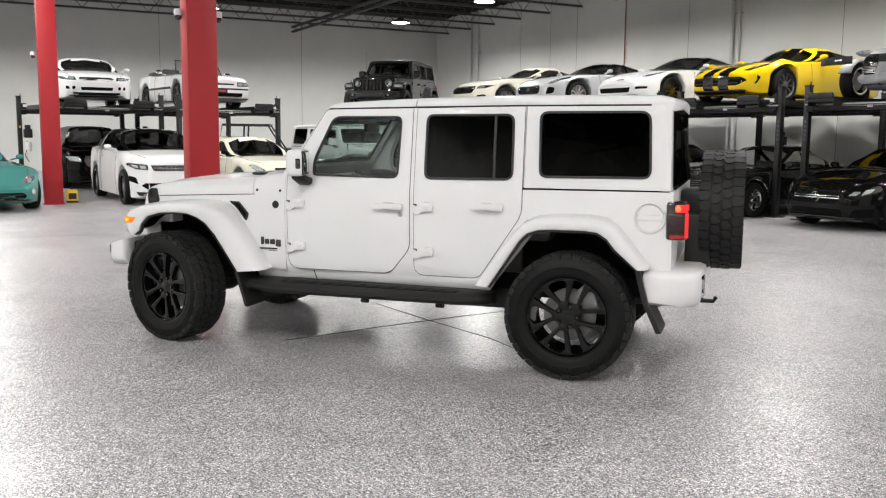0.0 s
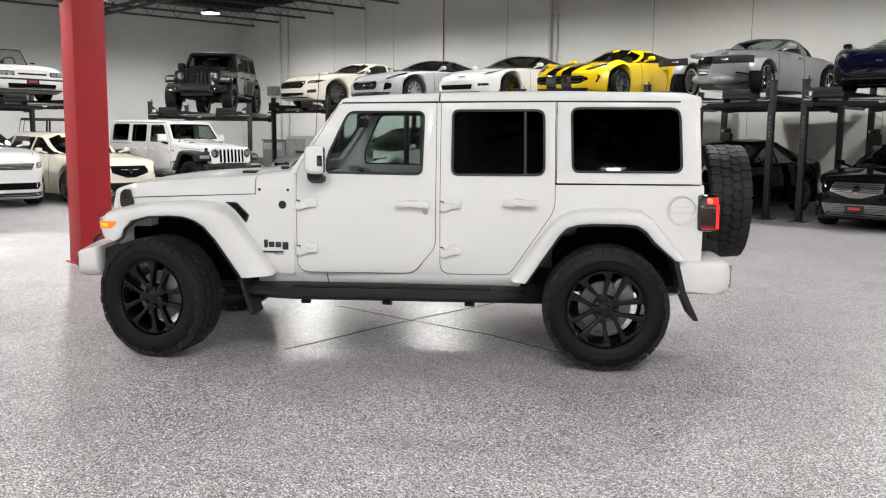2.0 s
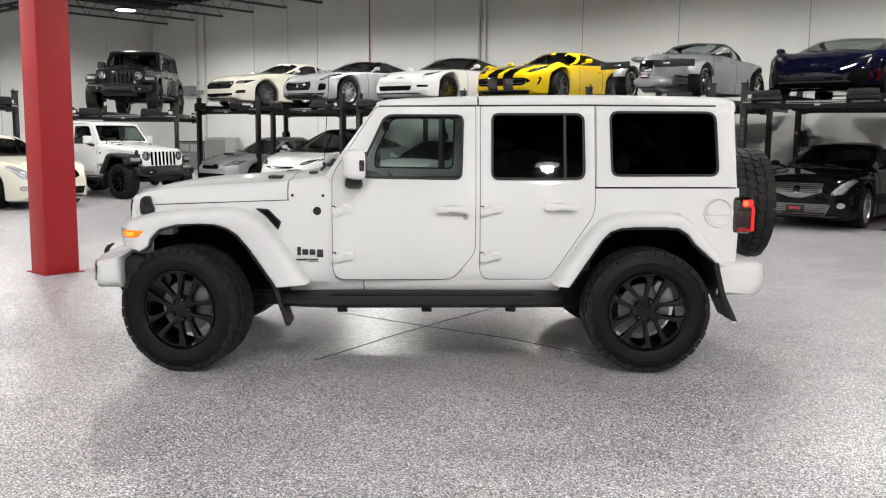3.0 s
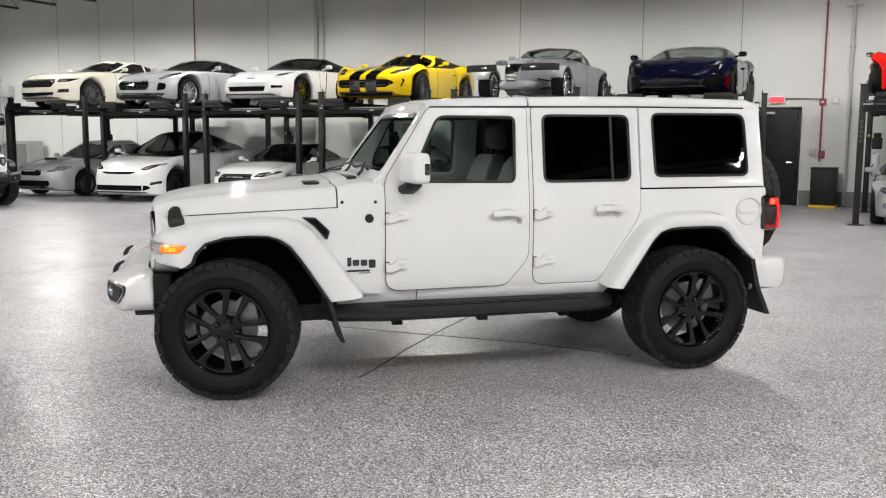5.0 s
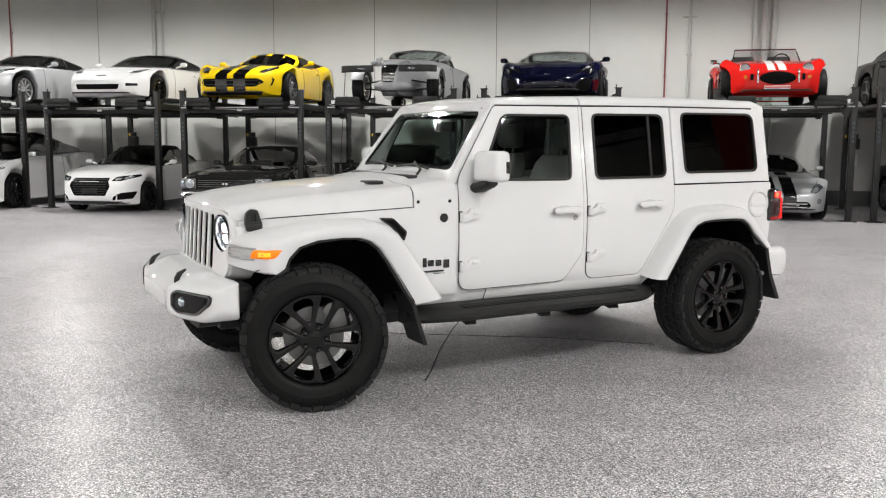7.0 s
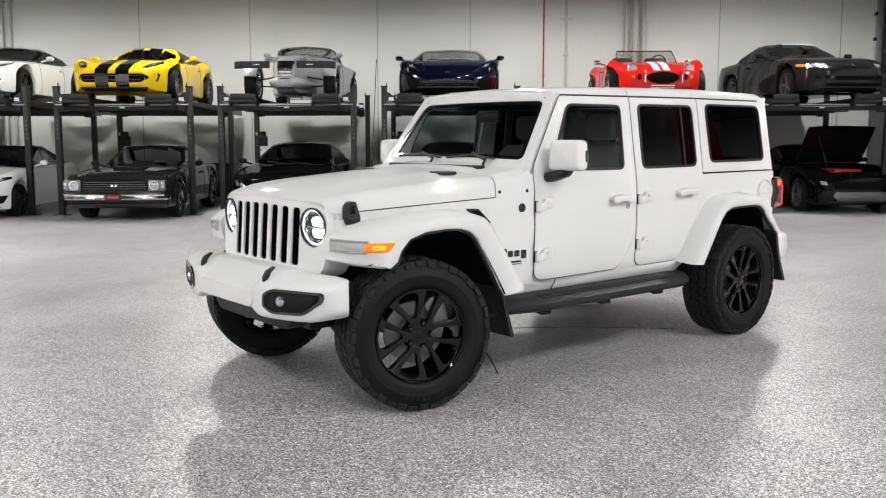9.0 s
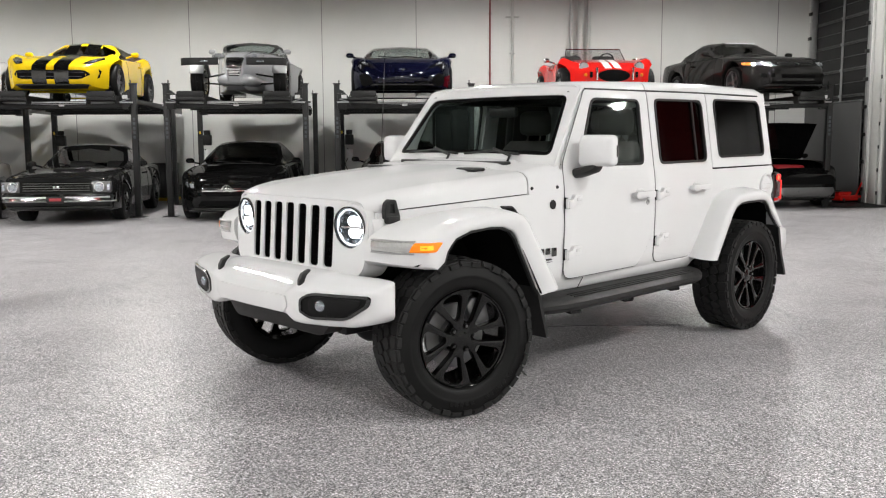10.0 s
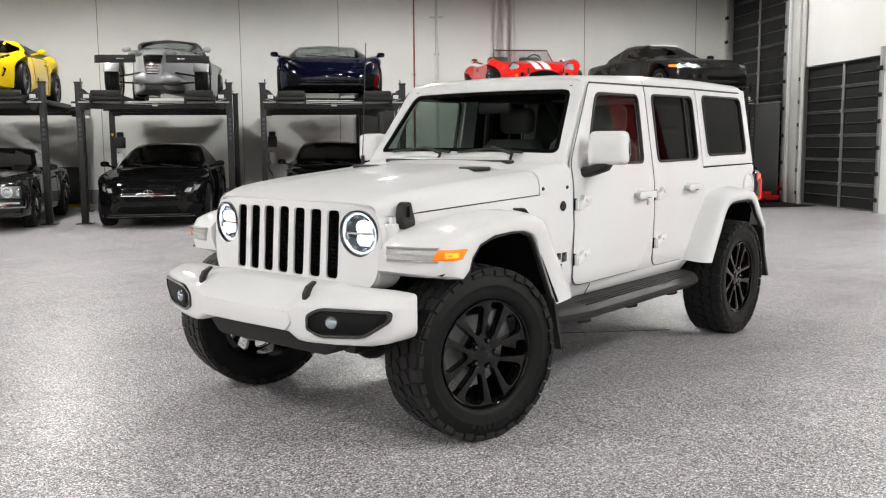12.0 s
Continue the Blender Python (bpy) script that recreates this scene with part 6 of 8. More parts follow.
def offroad_wheel(car, m, name="wheel"):
    w = new(name)
    w.parent = car
    w.matrix_basis = m
    tyre, lugs, rim, face, hub, nut, disc, caliper = offroad_wheel_meshes()
    link_mesh("tyre", tyre, w)
    link_mesh("tread", lugs, w)
    link_mesh("rim", rim, w)
    link_mesh("rim_face", face, w)
    link_mesh("hub", hub, w)
    for k in range(5):
        a = radians(72 * k - 90)
        link_mesh("wheel_nut", nut, w, pose(0.0635 * math.cos(a), 0.137 * 0.60, 0.0635 * math.sin(a)))
    link_mesh("brake_disc", disc, w, pose(0, 0.0, 0))
    link_mesh("brake_caliper", caliper, w)
    return w


FRONT_OUT = [(3.400, 0.846), (3.413, 0.910), (3.395, 0.967), (3.33, 1.01), (3.2, 1.042), (3.0, 1.065), (2.79, 1.077), (2.64, 1.073), (2.56, 1.053), (2.49, 1.008), (2.43, 0.937), (2.187, 0.606)]
FRONT_IN = [(3.365, 0.830), (3.33, 0.838), (3.28, 0.858), (3.21, 0.912), (3.12, 0.968), (3.0, 0.998), (2.86, 1.004), (2.76, 0.998), (2.69, 0.975), (2.63, 0.932), (2.57, 0.855), (2.40, 0.588)]
REAR_OUT = [(0.612, 0.6), (0.43, 0.867), (0.36, 0.954), (0.3, 1.01), (0.22, 1.045), (0.1, 1.06), (-0.12, 1.063), (-0.22, 1.048), (-0.29, 1.0), (-0.345, 0.937), (-0.49, 0.755)]
REAR_IN = [(0.515, 0.592), (0.37, 0.81), (0.31, 0.90), (0.26, 0.95), (0.19, 0.974), (0.1, 0.980), (-0.1, 0.980), (-0.18, 0.972), (-0.24, 0.935), (-0.29, 0.87), (-0.425, 0.752)]


def flare(car, outer, inner, y_in, y_out, mat, front):
    """A wheel-arch flare on both flanks, swept along its two edge lines."""
    def out_at(t):
        """The front flare draws in towards its lower end."""
        return y_out - (0.055 * max(0.0, (t - 0.7) / 0.3) if front else 0.0)

    def one(sg):
        rings = []
        n = len(outer)
        for i, (o, q) in enumerate(zip(outer, inner)):
            o, q = Vector(o), Vector(q)
            t = i / (n - 1)
            yi = y_in(t)
            w = (o - q)

            def pt(p, y):
                s = p.x
                if front and i < 5:
                    s -= (0.13, 0.12, 0.10, 0.05, 0.015)[i] * max(0.0, (y - 0.66) / 0.28) ** 2.2
                return (s, sg * y, p.y)
            yo = out_at(t)
            up = Vector((0.0, 0.012))
            rings.append([pt(o + up, yi), pt(o + up * 0.6, yo - 0.14), pt(o - w * 0.03, yo - 0.06), pt(o - w * 0.12, yo - 0.022), pt(o - w * 0.30, yo - 0.004), pt(o - w * 0.55, yo),
                          pt(q + w * 0.10, yo), pt(q + w * 0.02, yo - 0.006), pt(q, yo - 0.02), pt(q + w * 0.10, yo - 0.05), pt(q + w * 0.3, yi)])
        bm_ = B()
        loft(bm_, rings)
        fl = part("wheel_arch_flare", bm_, mat, car, angle=50)
        # black lip under the flare's edge
        bm_ = B()
        rings = []
        for i, (o, q) in enumerate(zip(outer, inner)):
            o, q = Vector(o), Vector(q)
            d = (q - o).normalized()
            s_off = (0.13, 0.12, 0.10, 0.05, 0.015)[i] if front and i < 5 else 0
            lip_y = out_at(i / (len(outer) - 1))
            rings.append([(q.x + d.x * e - s_off, sg * y, q.y + d.y * e) for y, e in ((lip_y - 0.012, 0.0), (lip_y - 0.012, 0.014), (lip_y - 0.03, 0.016), (lip_y - 0.03, 0.0))])
        loft(bm_, rings)
        part("arch_lip", bm_, M_PLASTIC, fl)
        # inner liner of the wheel arch, the arch's shade put into its black
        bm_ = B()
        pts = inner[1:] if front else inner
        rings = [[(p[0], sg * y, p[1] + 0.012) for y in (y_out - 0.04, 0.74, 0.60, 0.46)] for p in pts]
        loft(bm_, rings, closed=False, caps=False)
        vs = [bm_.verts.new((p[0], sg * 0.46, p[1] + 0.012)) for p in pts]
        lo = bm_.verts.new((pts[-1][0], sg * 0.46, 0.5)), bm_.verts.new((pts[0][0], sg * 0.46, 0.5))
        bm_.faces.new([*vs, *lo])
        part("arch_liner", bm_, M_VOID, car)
    both(one)


def off_roader(m, label, body, flares, grille_mat, bumper_mat, lit=True, steer=-15.0, group="", ground=0.0):
    car = _placed("off_roader", m, label, "car", group)
    # --- doors, side shell and windows
    win1 = rounded([(1.842, 1.282), (1.200, 1.272), (1.188, 1.690), (1.700, 1.690), (1.842, 1.392)], [0.03, 0.05, 0.05, 0.055, 0.06])
    win2 = rounded([(1.010, 1.272), (0.398, 1.274), (0.404, 1.702), (1.010, 1.700)], [0.05, 0.06, 0.06, 0.05])
    win3 = rounded([(0.226, 1.296), (-0.480, 1.298), (-0.462, 1.716), (0.240, 1.716)], [0.05, 0.06, 0.07, 0.06])
    door1 = rounded([(2.040, 0.619), (2.040, 1.300), (1.755, 1.738), (1.113, 1.742), (1.113, 0.80), (1.262, 0.621)], [0.085, 0.05, 0.03, 0.01, 0.05, 0.05])
    door2 = rounded([(1.080, 0.621), (1.080, 1.742), (0.338, 1.752), (0.334, 1.055), (0.625, 0.621)], [0.075, 0.01, 0.01, 0.06, 0.05])
    shell = [(2.322, 0.535), (2.322, 1.145), (2.06, 1.15), (2.06, 1.26), (1.985, 1.315), (1.735, 1.748), (0.33, 1.757), (0.33, 1.218), (-0.588, 1.222), (-0.600, 0.62), (-0.50, 0.60), (-0.44, 0.76), (-0.28, 0.97), (0.22, 0.98),
             (0.52, 0.59), (0.56, 0.535)]
    side_part("side_shell", car, body, shell, (grow(win1, 0.02), grow(win2, 0.02)), 0.0, 0.03)
    hard = rounded([(0.324, 1.228), (0.324, 1.752), (-0.545, 1.752), (-0.590, 1.228)], [0.008, 0.008, 0.03, 0.008])
    side_part("hardtop_side", car, body, hard, (win3,), 0.004, 0.03, 0.003)
    side_part("shut_line", car, M_SEAM, grow(door1, 0.0042), (grow(win1, 0.03),), 0.0015, 0.003)
    side_part("shut_line", car, M_SEAM, grow(door2, 0.0042), (grow(win2, 0.03),), 0.0015, 0.003)
    side_part("shut_line", car, M_VOID, [(0.332, 1.216), (0.332, 1.230), (-0.590, 1.230), (-0.590, 1.218)], (), 0.001, 0.02)
    side_part("front_door", car, body, door1, (win1,), 0.0045, 0.02, 0.003)
    side_part("rear_door", car, body, door2, (win2,), 0.0045, 0.02, 0.003)
    for w, mat in ((win1, M_LIGHTTINT), (win2, M_TINT), (win3, M_TINT)):
        side_part("window_seal", car, M_PLASTIC, grow(w, 0.002), (grow(w, -0.013),), 0.011, 0.02, 0.002)
        for g in side_part("window_glass", car, mat, grow(w, -0.006), (), -0.004, 0.004):
            g.visible_shadow = False
    side_part("division_bar", car, M_PLASTIC, [(0.520, 1.278), (0.536, 1.278), (0.540, 1.698), (0.524, 1.698)], (), 0.006, 0.012)
    # sill panel and its joint
    side_part("rocker_panel", car, body, [(2.33, 0.53), (2.33, 0.612), (0.60, 0.614), (0.56, 0.53)], (), 0.003, 0.02, 0.003)
    side_part("shut_line", car, M_VOID, [(1.838, 0.532), (1.843, 0.532), (1.846, 0.612), (1.841, 0.612)], (), 0.0045, 0.003)
    # front wing side
    wing = [(2.065, 0.60), (2.065, 1.142), (2.33, 1.134), (3.27, 1.092), (3.335, 1.088), (3.335, 0.84), (3.28, 0.85), (3.1, 0.985), (2.76, 1.01), (2.62, 0.95), (2.36, 0.60)]
    side_part("front_wing", car, body, wing, (), 0.001, 0.02, 0.002)

    # --- bonnet and cowl
    def hood_ring(s, lift_=0.0, w_add=0.0):
        top = lerp([(2.05, 1.305), (2.2, 1.288), (2.33, 1.266), (2.6, 1.245), (2.85, 1.228), (3.05, 1.207), (3.15, 1.195), (3.22, 1.182), (3.265, 1.169), (3.29, 1.159), (3.306, 1.149)], s) + lift_
        edge = lerp([(2.05, 1.150), (2.33, 1.140), (3.12, 1.103), (3.20, 1.094), (3.235, 1.088), (3.26, 1.092), (3.28, 1.096), (3.306, 1.098)], s)
        w = lat(s, 1.13) + w_add - 0.058 * max(0.0, (s - 3.1) / 0.206) ** 2
        fade = 1 - max(0.0, (s - 3.0) / 0.306)
        bul = 0.018 * fade
        hgt = top - edge
        k = max(0.0, (s - 2.95) / 0.356)
        k = k * k * (3 - 2 * k) * 0.045
        s = 2.334 + (s - 2.334) * 1.115 if s > 2.334 else s
        hf = [(w, edge), (w - 0.002, edge + hgt * 0.40), (w - 0.012, edge + hgt * 0.70), (w - 0.040, edge + hgt * 0.90), (w - 0.085, edge + hgt * 0.97), (w * 0.62, top + 0.002), (w * 0.55, top + 0.002 + bul * 0.8), (w * 0.3, top + bul + 0.006 * fade), (0.0, top + bul + 0.008 * fade)]
        half = [(s - k * (y / 0.6) ** 2.4, y, z) for y, z in hf]
        return [(x, -y, z) for x, y, z in half] + [(x, y, z) for x, y, z in half[-2::-1]]
    b2 = B()
    loft(b2, [hood_ring(s) for s in (2.334, 2.36, 2.5, 2.7, 2.9, 3.05, 3.12, 3.17, 3.21, 3.235, 3.25, 3.265, 3.28, 3.293, 3.306)], closed=False, caps=False)
    with_depth(b2, 0.012)
    hood = part("bonnet", b2, body, car, angle=60)
    b2 = B()
    loft(b2, [hood_ring(s) for s in (2.058, 2.10, 2.2, 2.28, 2.326)], closed=False, caps=False)
    with_depth(b2, 0.012)
    part("cowl", b2, body, car, angle=60)
    b2 = B()
    loft(b2, [[(x, y, z - 0.02) for x, y, z in hood_ring(s, -0.004, -0.016)] for s in (2.06, 2.33, 2.8, 3.1, 3.2)], closed=False, caps=False)
    part("engine_bay", b2, M_VOID, car)
    b2 = B()
    box(b2, 2.165, 2.225, -0.46, 0.46, 1.29, 1.312, 0.006)
    part("cowl_grille", b2, M_PLASTIC, car)
    for y in (0.40, -0.40):
        b2 = B()
        box(b2, 2.40, 2.50, y - 0.075, y + 0.075, 1.262, 1.283, 0.012)
        part("washer_nozzle", b2, M_PLASTIC, hood)

    def latch(s):
        b2 = B()
        x, y = 3.268, lat(3.155, 1.12) - 0.012
        body_ = rounded([(x - 0.050, 1.030), (x + 0.038, 1.034), (x + 0.044, 1.085), (x + 0.036, 1.135), (x + 0.012, 1.156), (x - 0.026, 1.152), (x - 0.040, 1.10), (x - 0.052, 1.075)], 0.012, 3)
        slot_ = rounded([(x - 0.016, 1.085), (x + 0.016, 1.085), (x + 0.018, 1.132), (x - 0.014, 1.132)], 0.008, 3)
        bm_ = sheet(body_, (slot_,), [])
        thicken(bm_, 0.034, 0.007)
        for v in bm_.verts:
            v.co.y += y + 0.026
            v.co.y *= s
        la = part("bonnet_latch", bm_, M_PLASTIC, car)
        b2 = B()
        ybox(b2, s, x - 0.02, x + 0.02, y + 0.004, y + 0.014, 1.08, 1.14, 0.004)
        part("latch_handle", b2, M_BLACK, la)
        b2 = B()
        ybox(b2, s, x - 0.046, x + 0.034, y + 0.015, y + 0.032, 1.036, 1.072, 0.007)
        part("latch_base", b2, M_PLASTIC, la)
        for sx in (2.30, 2.10):
            b2 = B()
            lathe(b2, [(0.0, 0.006), (0.008, 0.006), (0.011, 0.0), (0.0, 0.0)], 12, "y", pose(sx, s * lat(sx, 1.16), 1.168, 0, 0, 0 if s > 0 else 180))
            part("cowl_bolt", b2, M_BLACK, car)
        b2 = B()
        lathe(b2, [(0.0, 0.008), (0.022, 0.008), (0.027, 0.004), (0.027, 0.0), (0.0, 0.0)], 24, "y", pose(2.139, s * (lat(2.139, 1.07) + 0.001), 1.069, 0, 0, 0 if s > 0 else 180))
        part("round_badge", b2, M_PLASTIC, car, "round dark badge")
        for k, (c, w_, z0, z1) in enumerate(((2.262, 0.026, 0.776, 0.832), (2.222, 0.040, 0.780, 0.818), (2.174, 0.040, 0.780, 0.818), (2.124, 0.042, 0.766, 0.818))):
            b2 = B()
            yy = lat(c, 0.8)
            ybox(b2, s, c - w_ / 2, c + w_ / 2, yy - 0.002, yy + 0.008, z0, z1, 0.006)
            part("badge_bar", b2, M_GLOSSK, car)
        for z0, z1, a, b_ in ((0.744, 0.756, 2.108, 2.280), (0.733, 0.738, 2.13, 2.205)):
            b2 = B()
            ybox(b2, s, a, b_, lat(2.2, 0.76) - 0.002, lat(2.2, 0.76) + 0.008, z0, z1, 0.002)
            part("badge_bar", b2, M_GLOSSK, car)
    both(latch)
    side_part("wing_vent", car, M_PLASTIC, rounded([(2.545, 1.082), (2.46, 1.079), (2.375, 0.995), (2.395, 0.940), (2.475, 1.030)], 0.012), (), 0.014, 0.02, 0.004)
    side_part("vent_mesh", car, M_VOID, rounded([(2.515, 1.070), (2.458, 1.067), (2.388, 0.992), (2.400, 0.960), (2.465, 1.034)], 0.008), (), 0.0155, 0.006)

    # --- windscreen frame
    base, head = Vector((2.085, 0, 1.302)), Vector((1.742, 0, 1.768))
    up = head - base
    H = up.length

    def screen(outline, holes, off, depth, edge=0.0):
        bm_ = sheet(outline, holes, [H * 0.25, H * 0.5, H * 0.75])
        for k in range(-6, 7):
            bmesh.ops.bisect_plane(bm_, geom=bm_.verts[:] + bm_.edges[:] + bm_.faces[:], plane_co=(k * 0.1, 0, 0), plane_no=(1, 0, 0))
        thicken(bm_, depth, edge)
        nrm = Vector((up.z, 0, -up.x)).normalized()
        for v in bm_.verts:
            bow = 0.016 * (1 - (v.co.x / 0.7) ** 2)
            v.co = base + Vector((0, v.co.x, 0)) + up * (v.co.z / H) + nrm * (v.co.y + off + bow)
        return bm_
    op = rounded([(-0.668, 0.055), (0.668, 0.055), (0.590, H - 0.075), (-0.590, H - 0.075)], [0.05, 0.05, 0.06, 0.06])
    out = rounded([(-0.728, -0.03), (0.728, -0.03), (0.655, H), (-0.655, H)], [0.03, 0.03, 0.04, 0.04])
    part("windscreen_frame", screen(out, (op,), 0.0, 0.05, 0.012), body, car, angle=30)
    part("screen_seal", screen(grow(op, 0.003), (grow(op, -0.03),), -0.006, 0.012), M_GLOSSK, car)
    g = part("windscreen", screen(grow(op, -0.004), (), -0.012, 0.006), M_SCREEN, car)
    g.visible_shadow = False

    def wiper(y0):
        b2 = B()
        tube(b2, [(2.15, y0, 1.315), (2.12, y0 - 0.01, 1.345), (2.075, y0 - 0.18, 1.385)], 0.009, 6)
        tube(b2, [(2.09, y0 - 0.42, 1.352), (2.085, y0 - 0.18, 1.372), (2.092, y0 + 0.04, 1.352)], 0.008, 6)
        part("wiper", b2, M_WIPER, car)
    wiper(0.42)
    wiper(-0.10)
    b2 = B()
    tube(b2, [(2.24, -0.64, 1.27), (2.24, -0.64, 1.33)], 0.012, 8)
    tube(b2, [(2.24, -0.64, 1.33), (2.19, -0.645, 2.02)], 0.003, 5)
    part("antenna", b2, M_PLASTIC, car)

    # --- roof
    def roof_ring(s, shrink=0.0):
        z = lerp([(-0.6, 1.770), (-0.5, 1.795), (0.3, 1.806), (0.9, 1.800), (1.4, 1.785), (1.70, 1.770), (1.76, 1.752)], s)
        w = 0.672 - shrink
        hf = [(w, z - 0.055), (w + 0.002, z - 0.03), (w - 0.012, z - 0.004), (w - 0.045, z + 0.014), (w * 0.6, z + 0.026), (0, z + 0.032)]
        lo = [(0.0, z - 0.03), (w - 0.05, z - 0.055)]
        return [(s, y, zz) for y, zz in hf] + [(s, -y, zz) for y, zz in hf[-2::-1]] + [(s, -lo[1][0], lo[1][1]), (s, 0, lo[0][1]), (s, lo[1][0], lo[1][1])]
    for name, st in (("roof_panel", (1.100, 1.108, 1.3, 1.5, 1.68, 1.735, 1.758)), ("hardtop_roof", (-0.60, -0.588, -0.56, -0.5, -0.2, 0.3, 0.7, 1.084, 1.090))):
        b2 = B()
        rings = [roof_ring(s, 0.02 if s in (-0.60, 1.758) else 0.0) for s in st]
        loft(b2, rings)
        part(name, b2, body, car, angle=40)
    b2 = B()
    loft(b2, [[(x, y * 0.98, z - 0.006) for x, y, z in roof_ring(s)] for s in (1.08, 1.11)])
    part("roof_seal", b2, M_VOID, car)

    def gutter(s):
        b2 = B()
        tube(b2, [(x, s * (lat(x, 1.75) + 0.004), lerp([(-0.5, 1.752), (0.4, 1.754), (1.2, 1.748), (1.74, 1.742)], x)) for x in (-0.46, 0.4, 1.2, 1.74)], 0.006, 6)
        part("roof_gutter", b2, M_PLASTIC, car)
    both(gutter)

    # --- rear end
    b2 = B()
    prism(b2, rounded([(-0.735, 0.56), (0.735, 0.56), (0.765, 0.9), (0.758, 1.222), (-0.758, 1.222), (-0.765, 0.9)], 0.03), -0.615, -0.56, "x", 0.012)
    tg = part("tailgate", b2, body, car)
    b2 = B()
    poly = [(-0.758, 1.226), (0.758, 1.226), (0.672, 1.772), (-0.672, 1.772)]
    hole = rounded([(-0.60, 1.25), (0.60, 1.25), (0.55, 1.70), (-0.55, 1.70)], 0.05)
    bm_ = sheet(poly, (hole,), [])
    thicken(bm_, 0.06, 0.008)
    for v in bm_.verts:
        v.co = Vector((-0.60 - v.co.y * 1.0 - (1.226 - v.co.z) * 0.03, v.co.x, v.co.z))
    part("rear_frame", bm_, body, car)
    bm_ = sheet(grow(hole, 0.03), (), [])
    thicken(bm_, 0.012, 0.003)
    for v in bm_.verts:
        v.co = Vector((-0.612 - v.co.y - (1.226 - v.co.z) * 0.03, v.co.x, v.co.z))
    part("rear_window", bm_, M_TINT, car)
    b2 = B()
    tube(b2, [(-0.66, 0.05, 1.28), (-0.65, 0.22, 1.42), (-0.64, 0.3, 1.60)], 0.012, 6)
    part("rear_wiper", b2, M_PLASTIC, car)

    def tail(s):
        b2 = B()
        ybox(b2, s, -0.700, -0.575, 0.635, 0.785, 0.925, 1.165, 0.022)
        tl = part("tail_lamp", b2, M_GLOSSK, car)
        b2 = B()
        ybox(b2, s, -0.706, -0.625, 0.642, 0.791, 1.095, 1.150, 0.016)
        bl_ = part("brake_light", b2, M_REDLIT if lit else M_TAIL, tl, "glowing red lamp")
        if lit:
            b2 = B()
            lathe(b2, [(0.0, 0.003), (0.014, 0.002), (0.018, 0.0), (0.0, 0.0)], 16, "y", pose(-0.650, s * 0.7912, 1.122, 0, 0, 0 if s > 0 else 180))
            part("bulb", b2, M_REDHOT, bl_)
        b2 = B()
        ybox(b2, s, -0.7055, -0.595, 0.645, 0.790, 0.966, 1.092, 0.012)
        part("lens", b2, M_SMOKE, tl)
        b2 = B()
        ybox(b2, s, -0.706, -0.60, 0.645, 0.7905, 0.936, 0.962, 0.01)
        part("reflector", b2, M_TAIL, tl)
        b2 = B()
        ybox(b2, s, -0.711, -0.690, 0.760, 0.7925, 0.945, 1.10, 0.004)
        part("light_strip", b2, M_REDLIT if lit else M_TAIL, tl)
    both(tail)
    # rear bumper
    b2 = B()
    rings = []
    for y, f, z0, z1, xb in ((-0.87, -0.58, 0.55, 0.715, -0.46), (-0.84, -0.72, 0.53, 0.728, -0.46), (-0.76, -0.80, 0.52, 0.735, -0.50), (-0.5, -0.815, 0.52, 0.735, -0.55), (0.5, -0.815, 0.52, 0.735, -0.55), (0.76, -0.80, 0.52, 0.735, -0.50),
                             (0.84, -0.72, 0.53, 0.728, -0.46), (0.87, -0.58, 0.55, 0.715, -0.46)):
        rings.append([(xb, y, z0), (f + 0.04, y, z0), (f + 0.008, y, z0 + 0.03), (f, y, z0 + 0.08), (f, y, z1 - 0.05), (f + 0.012, y, z1 - 0.015), (f + 0.05, y, z1), (xb, y, z1)])
    loft(b2, rings)
    rb = part("rear_bumper", b2, bumper_mat, car, angle=45)
    for s in (1, -1):
        b2 = B()
        ybox(b2, s, -0.815, -0.76, 0.57, 0.73, 0.560, 0.700, 0.010)
        rl = part("rear_lamp_bezel", b2, M_GLOSSK, rb)
        b2 = B()
        ybox(b2, s, -0.820, -0.77, 0.585, 0.734, 0.625, 0.690, 0.010)
        part("rear_fog_lamp", b2, M_LENS, rl)
        b2 = B()
        ybox(b2, s, -0.819, -0.77, 0.585, 0.733, 0.572, 0.612, 0.010)
        part("reflector", b2, M_CHROME, rl)
    b2 = B()
    tube(b2, [(-0.78, 0.42, 0.50), (-0.86, 0.42, 0.50), (-0.88, 0.42, 0.53)], 0.014, 8)
    part("tow_hook", b2, M_BLACK, car)
    # spare wheel and its carrier
    offroad_wheel(car, pose(-0.885, -0.02, 1.062, 0, 0, 90), "spare_wheel")
    b2 = B()
    box(b2, -0.80, -0.60, -0.14, 0.14, 0.9, 1.2, 0.03)
    prism(b2, [(0.30, 0.70), (0.10, 0.70), (0.16, 1.05), (0.26, 1.05)], -0.82, -0.66, "x", 0.01)
    part("spare_carrier", b2, M_BLACK, car)

    # --- arches
    flare(car, FRONT_OUT, FRONT_IN, lambda t: 0.585 + 0.09 * min(1, t * 2.2) + 0.02 * t, 0.942, flares, True)
    flare(car, REAR_OUT, REAR_IN, lambda t: 0.74, 0.925, flares, False)

    def front_lamps(s):
        # running light and turn signal in the flare's nose
        b2 = B()
        ys = (0.655, 0.72, 0.80, 0.884)
        plan = [(3.412 - 0.12 * max(0, (y - 0.66) / 0.28) ** 2.2 + 0.004, s * y) for y in ys]
        inner_ = [(x - 0.03, y) for x, y in plan]
        prism(b2, plan + inner_[::-1], 0.914, 0.964, "z", 0.006)
